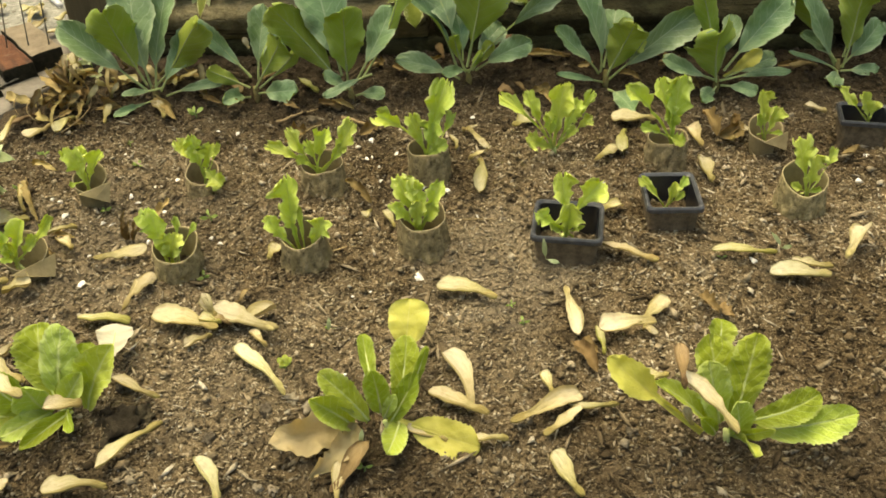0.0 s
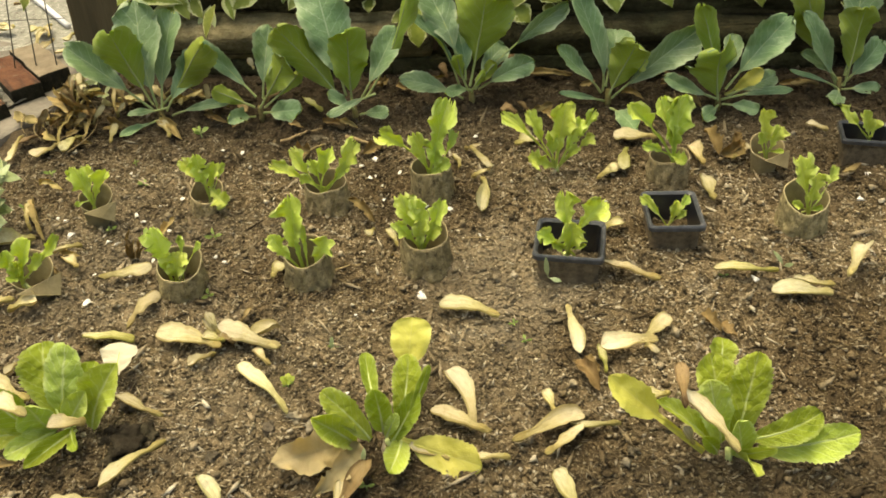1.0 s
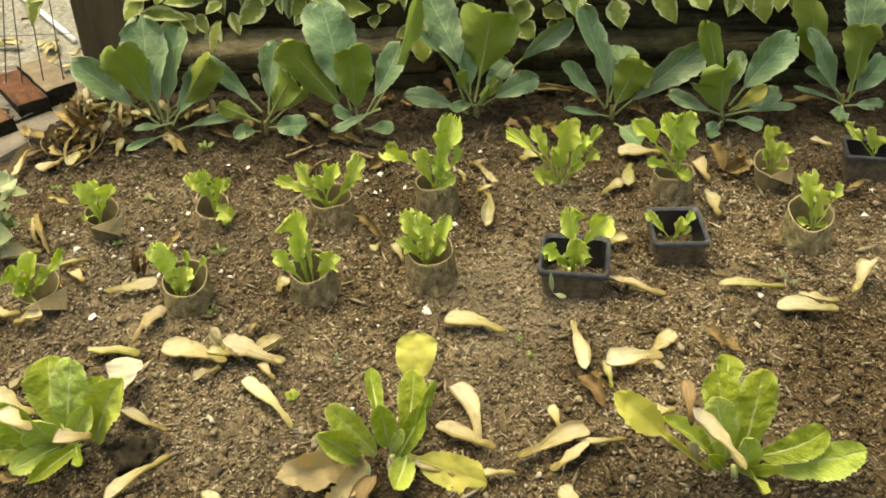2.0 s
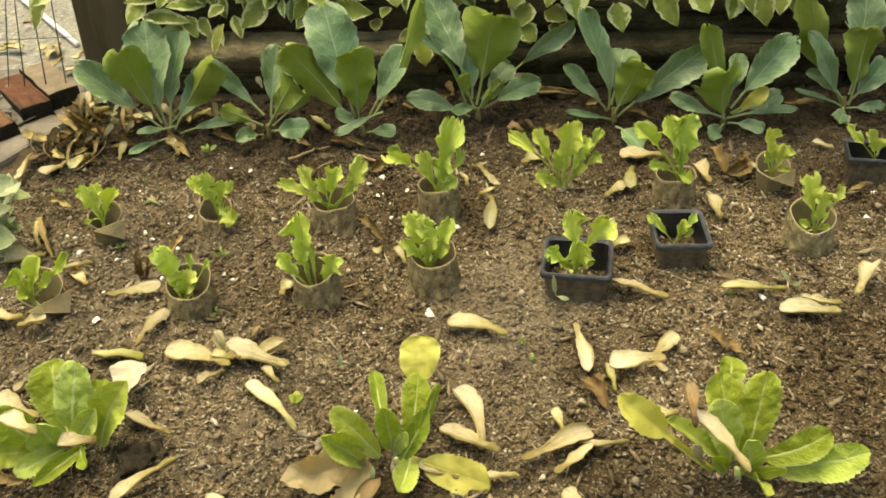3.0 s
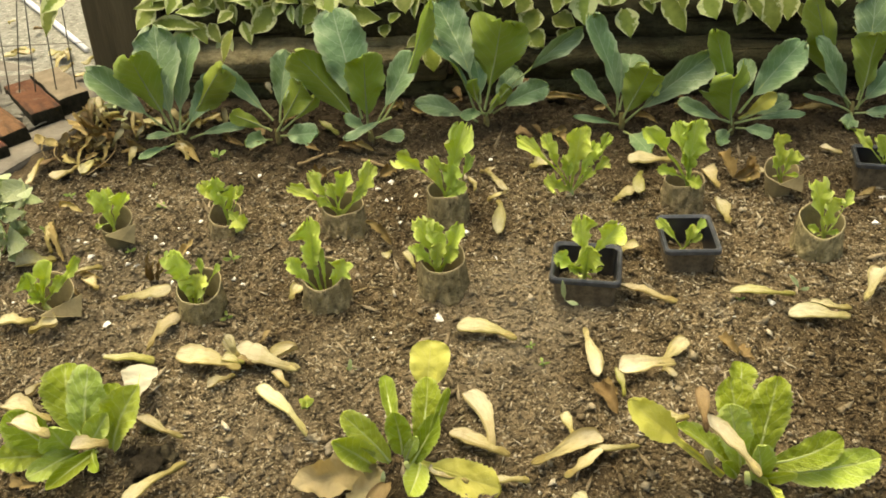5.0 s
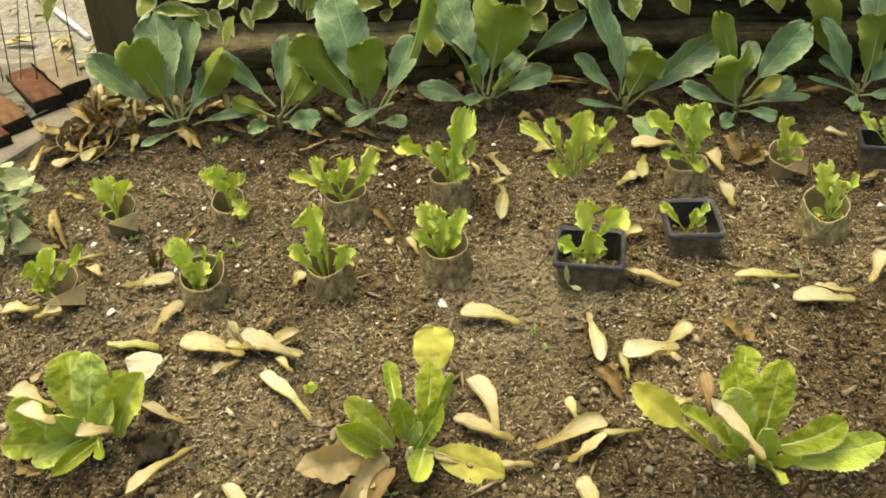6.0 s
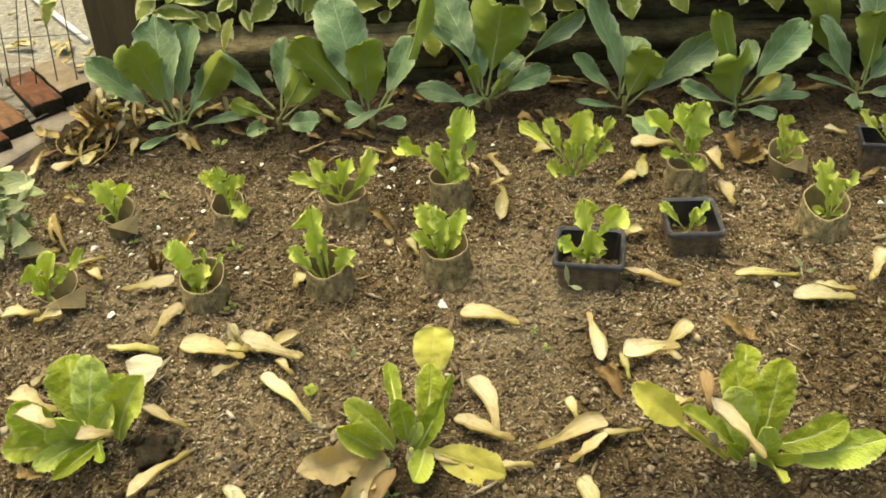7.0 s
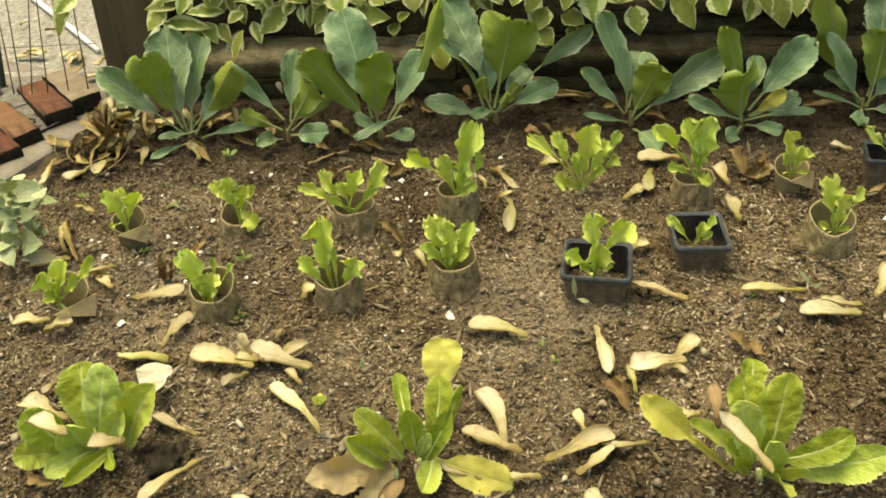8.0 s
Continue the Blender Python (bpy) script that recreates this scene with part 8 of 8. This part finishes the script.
dead_leaf((-0.449, 0.971, 0.026), (-0.442, 0.981, 0.036), 0.0071, 1.2, 3221, "litter")
dead_leaf((-0.483, 0.994, 0.014), (-0.462, 0.987, 0.028), 0.0073, 1, 3222, "dead")
dead_leaf((-0.460, 0.963, 0.010), (-0.451, 0.970, 0.022), 0.0079, 1.2, 3223, "dead")
dead_leaf((-0.500, 1.004, 0.010), (-0.501, 0.980, 0.008), 0.0041, 0.6, 3224, "litter")
dead_leaf((-0.445, 0.946, 0.006), (-0.422, 0.928, 0.010), 0.0092, 0.9, 3225, "dead")
twig(-0.524, 0.987, -0.506, 0.943, 0.0016, 3231, up=0.016, label="thin dry stalk in the litter")
twig(-0.504, 0.970, -0.478, 0.926, 0.0016, 3232, up=0.016, label="thin dry stalk in the litter")
twig(-0.498, 1.030, -0.466, 0.998, 0.0016, 3233, up=0.016, label="thin dry stalk in the litter")
twig(-0.460, 0.931, -0.448, 0.986, 0.0016, 3234, up=0.016, label="thin dry stalk in the litter")
twig(-0.439, 0.896, -0.439, 1.007, 0.0016, 3235, up=0.016, label="thin dry stalk in the litter")
rosette(-0.128, 0.503, 0.0065, 621)
sprout((0.105, 0.604, 0.020), (0.102, 0.604, 0.044), 0.0048, 641)
sprout((0.105, 0.604, 0.020), (0.117, 0.600, 0.018), 0.0043, 642)
sprout((0.331, 0.619, 0.006), (0.320, 0.623, 0.022), 0.0041, 643)
sprout((0.331, 0.619, 0.006), (0.337, 0.613, 0.013), 0.0041, 644)
sprout((-0.093, 0.538, 0.003), (-0.092, 0.542, 0.018), 0.0040, 631)
sprout((-0.061, 0.413, 0.003), (-0.058, 0.417, 0.017), 0.0040, 632)
sprout((-0.092, 0.547, 0.003), (-0.096, 0.551, 0.004), 0.0025, 633)
dead_leaf((-0.297, 0.705, 0.006), (-0.279, 0.748, 0.012), 0.0069, 0.8, 3251, "litter")
dead_leaf((-0.450, 0.804, 0.010), (-0.416, 0.733, 0.006), 0.0082, 0.6, 3252, "litter")
dead_leaf((-0.457, 0.841, 0.006), (-0.423, 0.821, 0.010), 0.0065, 0.9, 3253, "litter")
dead_leaf((-0.388, 0.705, 0.006), (-0.363, 0.692, 0.010), 0.0064, 1.2, 3254, "litter")
dead_leaf((-0.384, 0.678, 0.006), (-0.374, 0.666, 0.008), 0.0075, 1, 3255, "dead")
dead_leaf((0.254, 0.548, 0.005), (0.259, 0.527, 0.006), 0.0084, 0.3, 3256, "dead")
dead_leaf((0.129, 0.515, 0.005), (0.134, 0.494, 0.006), 0.0079, 0.3, 3257, "dead")
dead_leaf((-0.313, 0.694, 0.004), (-0.307, 0.698, 0.035), 0.0040, 0.9, 3016)
dead_leaf((-0.308, 0.691, 0.004), (-0.311, 0.695, 0.029), 0.0045, 0.9, 3017)
dead_leaf((-0.305, 0.691, 0.004), (-0.296, 0.695, 0.031), 0.0034, 0.9, 3018)
dead_leaf((-0.309, 0.690, 0.004), (-0.304, 0.694, 0.024), 0.0051, 0.9, 3019)
dead_leaf((-0.302, 0.689, 0.004), (-0.293, 0.693, 0.018), 0.0034, 0.9, 3020)
dead_leaf((-0.350, 1.033, 0.006), (-0.322, 1.035, 0.010), 0.0096, 1.2, 3101, "litter")
dead_leaf((-0.322, 1.055, 0.006), (-0.292, 1.025, 0.010), 0.0089, 0.4, 3102)
dead_leaf((-0.324, 0.967, 0.006), (-0.347, 0.987, 0.010), 0.0107, 0.8, 3103, "litter")
dead_leaf((-0.311, 0.931, 0.006), (-0.327, 0.963, 0.010), 0.0096, 1.2, 3104, "litter")
dead_leaf((-0.291, 0.997, 0.006), (-0.260, 0.962, 0.010), 0.0077, 1.2, 3107)
dead_leaf((-0.252, 0.956, 0.006), (-0.230, 0.959, 0.010), 0.0074, 0.8, 3109)
dead_leaf((-0.136, 0.956, 0.006), (-0.105, 0.936, 0.010), 0.0073, 1.2, 3110)
dead_leaf((-0.073, 1.054, 0.006), (-0.056, 1.060, 0.010), 0.0125, 0.4, 3111)
dead_leaf((-0.091, 0.936, 0.006), (-0.120, 0.947, 0.010), 0.0064, 0.8, 3112, "litter")
dead_leaf((-0.031, 1.055, 0.006), (0.023, 1.060, 0.010), 0.0074, 1.2, 3113, "litter")
dead_leaf((0.005, 1.055, 0.006), (-0.005, 1.060, 0.010), 0.0094, 0.4, 3114, "litter")
dead_leaf((0.078, 1.055, 0.006), (0.151, 1.060, 0.010), 0.0073, 0.8, 3115)
dead_leaf((0.119, 1.055, 0.006), (0.188, 1.039, 0.010), 0.0072, 1.2, 3116, "litter")
dead_leaf((0.200, 1.018, 0.006), (0.220, 1.021, 0.010), 0.0077, 0.4, 3117, "litter")
dead_leaf((0.282, 1.053, 0.006), (0.309, 1.031, 0.010), 0.0080, 0.8, 3118, "litter")
dead_leaf((0.304, 1.009, 0.006), (0.333, 1.021, 0.010), 0.0070, 1.2, 3119)
dead_leaf((0.156, 0.969, 0.006), (0.128, 0.949, 0.010), 0.0089, 0.4, 3120)
dead_leaf((0.249, 0.989, 0.006), (0.271, 0.963, 0.010), 0.0076, 0.8, 3121)
dead_leaf((0.328, 0.958, 0.006), (0.336, 0.934, 0.010), 0.0091, 1.2, 3122)
dead_leaf((0.454, 0.991, 0.006), (0.482, 0.990, 0.010), 0.0072, 0.4, 3123)
dead_leaf((0.156, 0.915, 0.006), (0.141, 0.941, 0.010), 0.0085, 0.8, 3124, "litter")
dead_leaf((-0.204, 1.039, 0.006), (-0.221, 1.054, 0.010), 0.0086, 1.2, 3125)
dead_leaf((-0.180, 0.960, 0.006), (-0.158, 0.936, 0.010), 0.0066, 0.4, 3126)
dead_leaf((-0.294, 1.047, 0.006), (-0.267, 1.049, 0.010), 0.0064, 0.8, 3127)
dead_leaf((-0.042, 1.051, 0.006), (-0.019, 1.023, 0.010), 0.0070, 1.2, 3131)
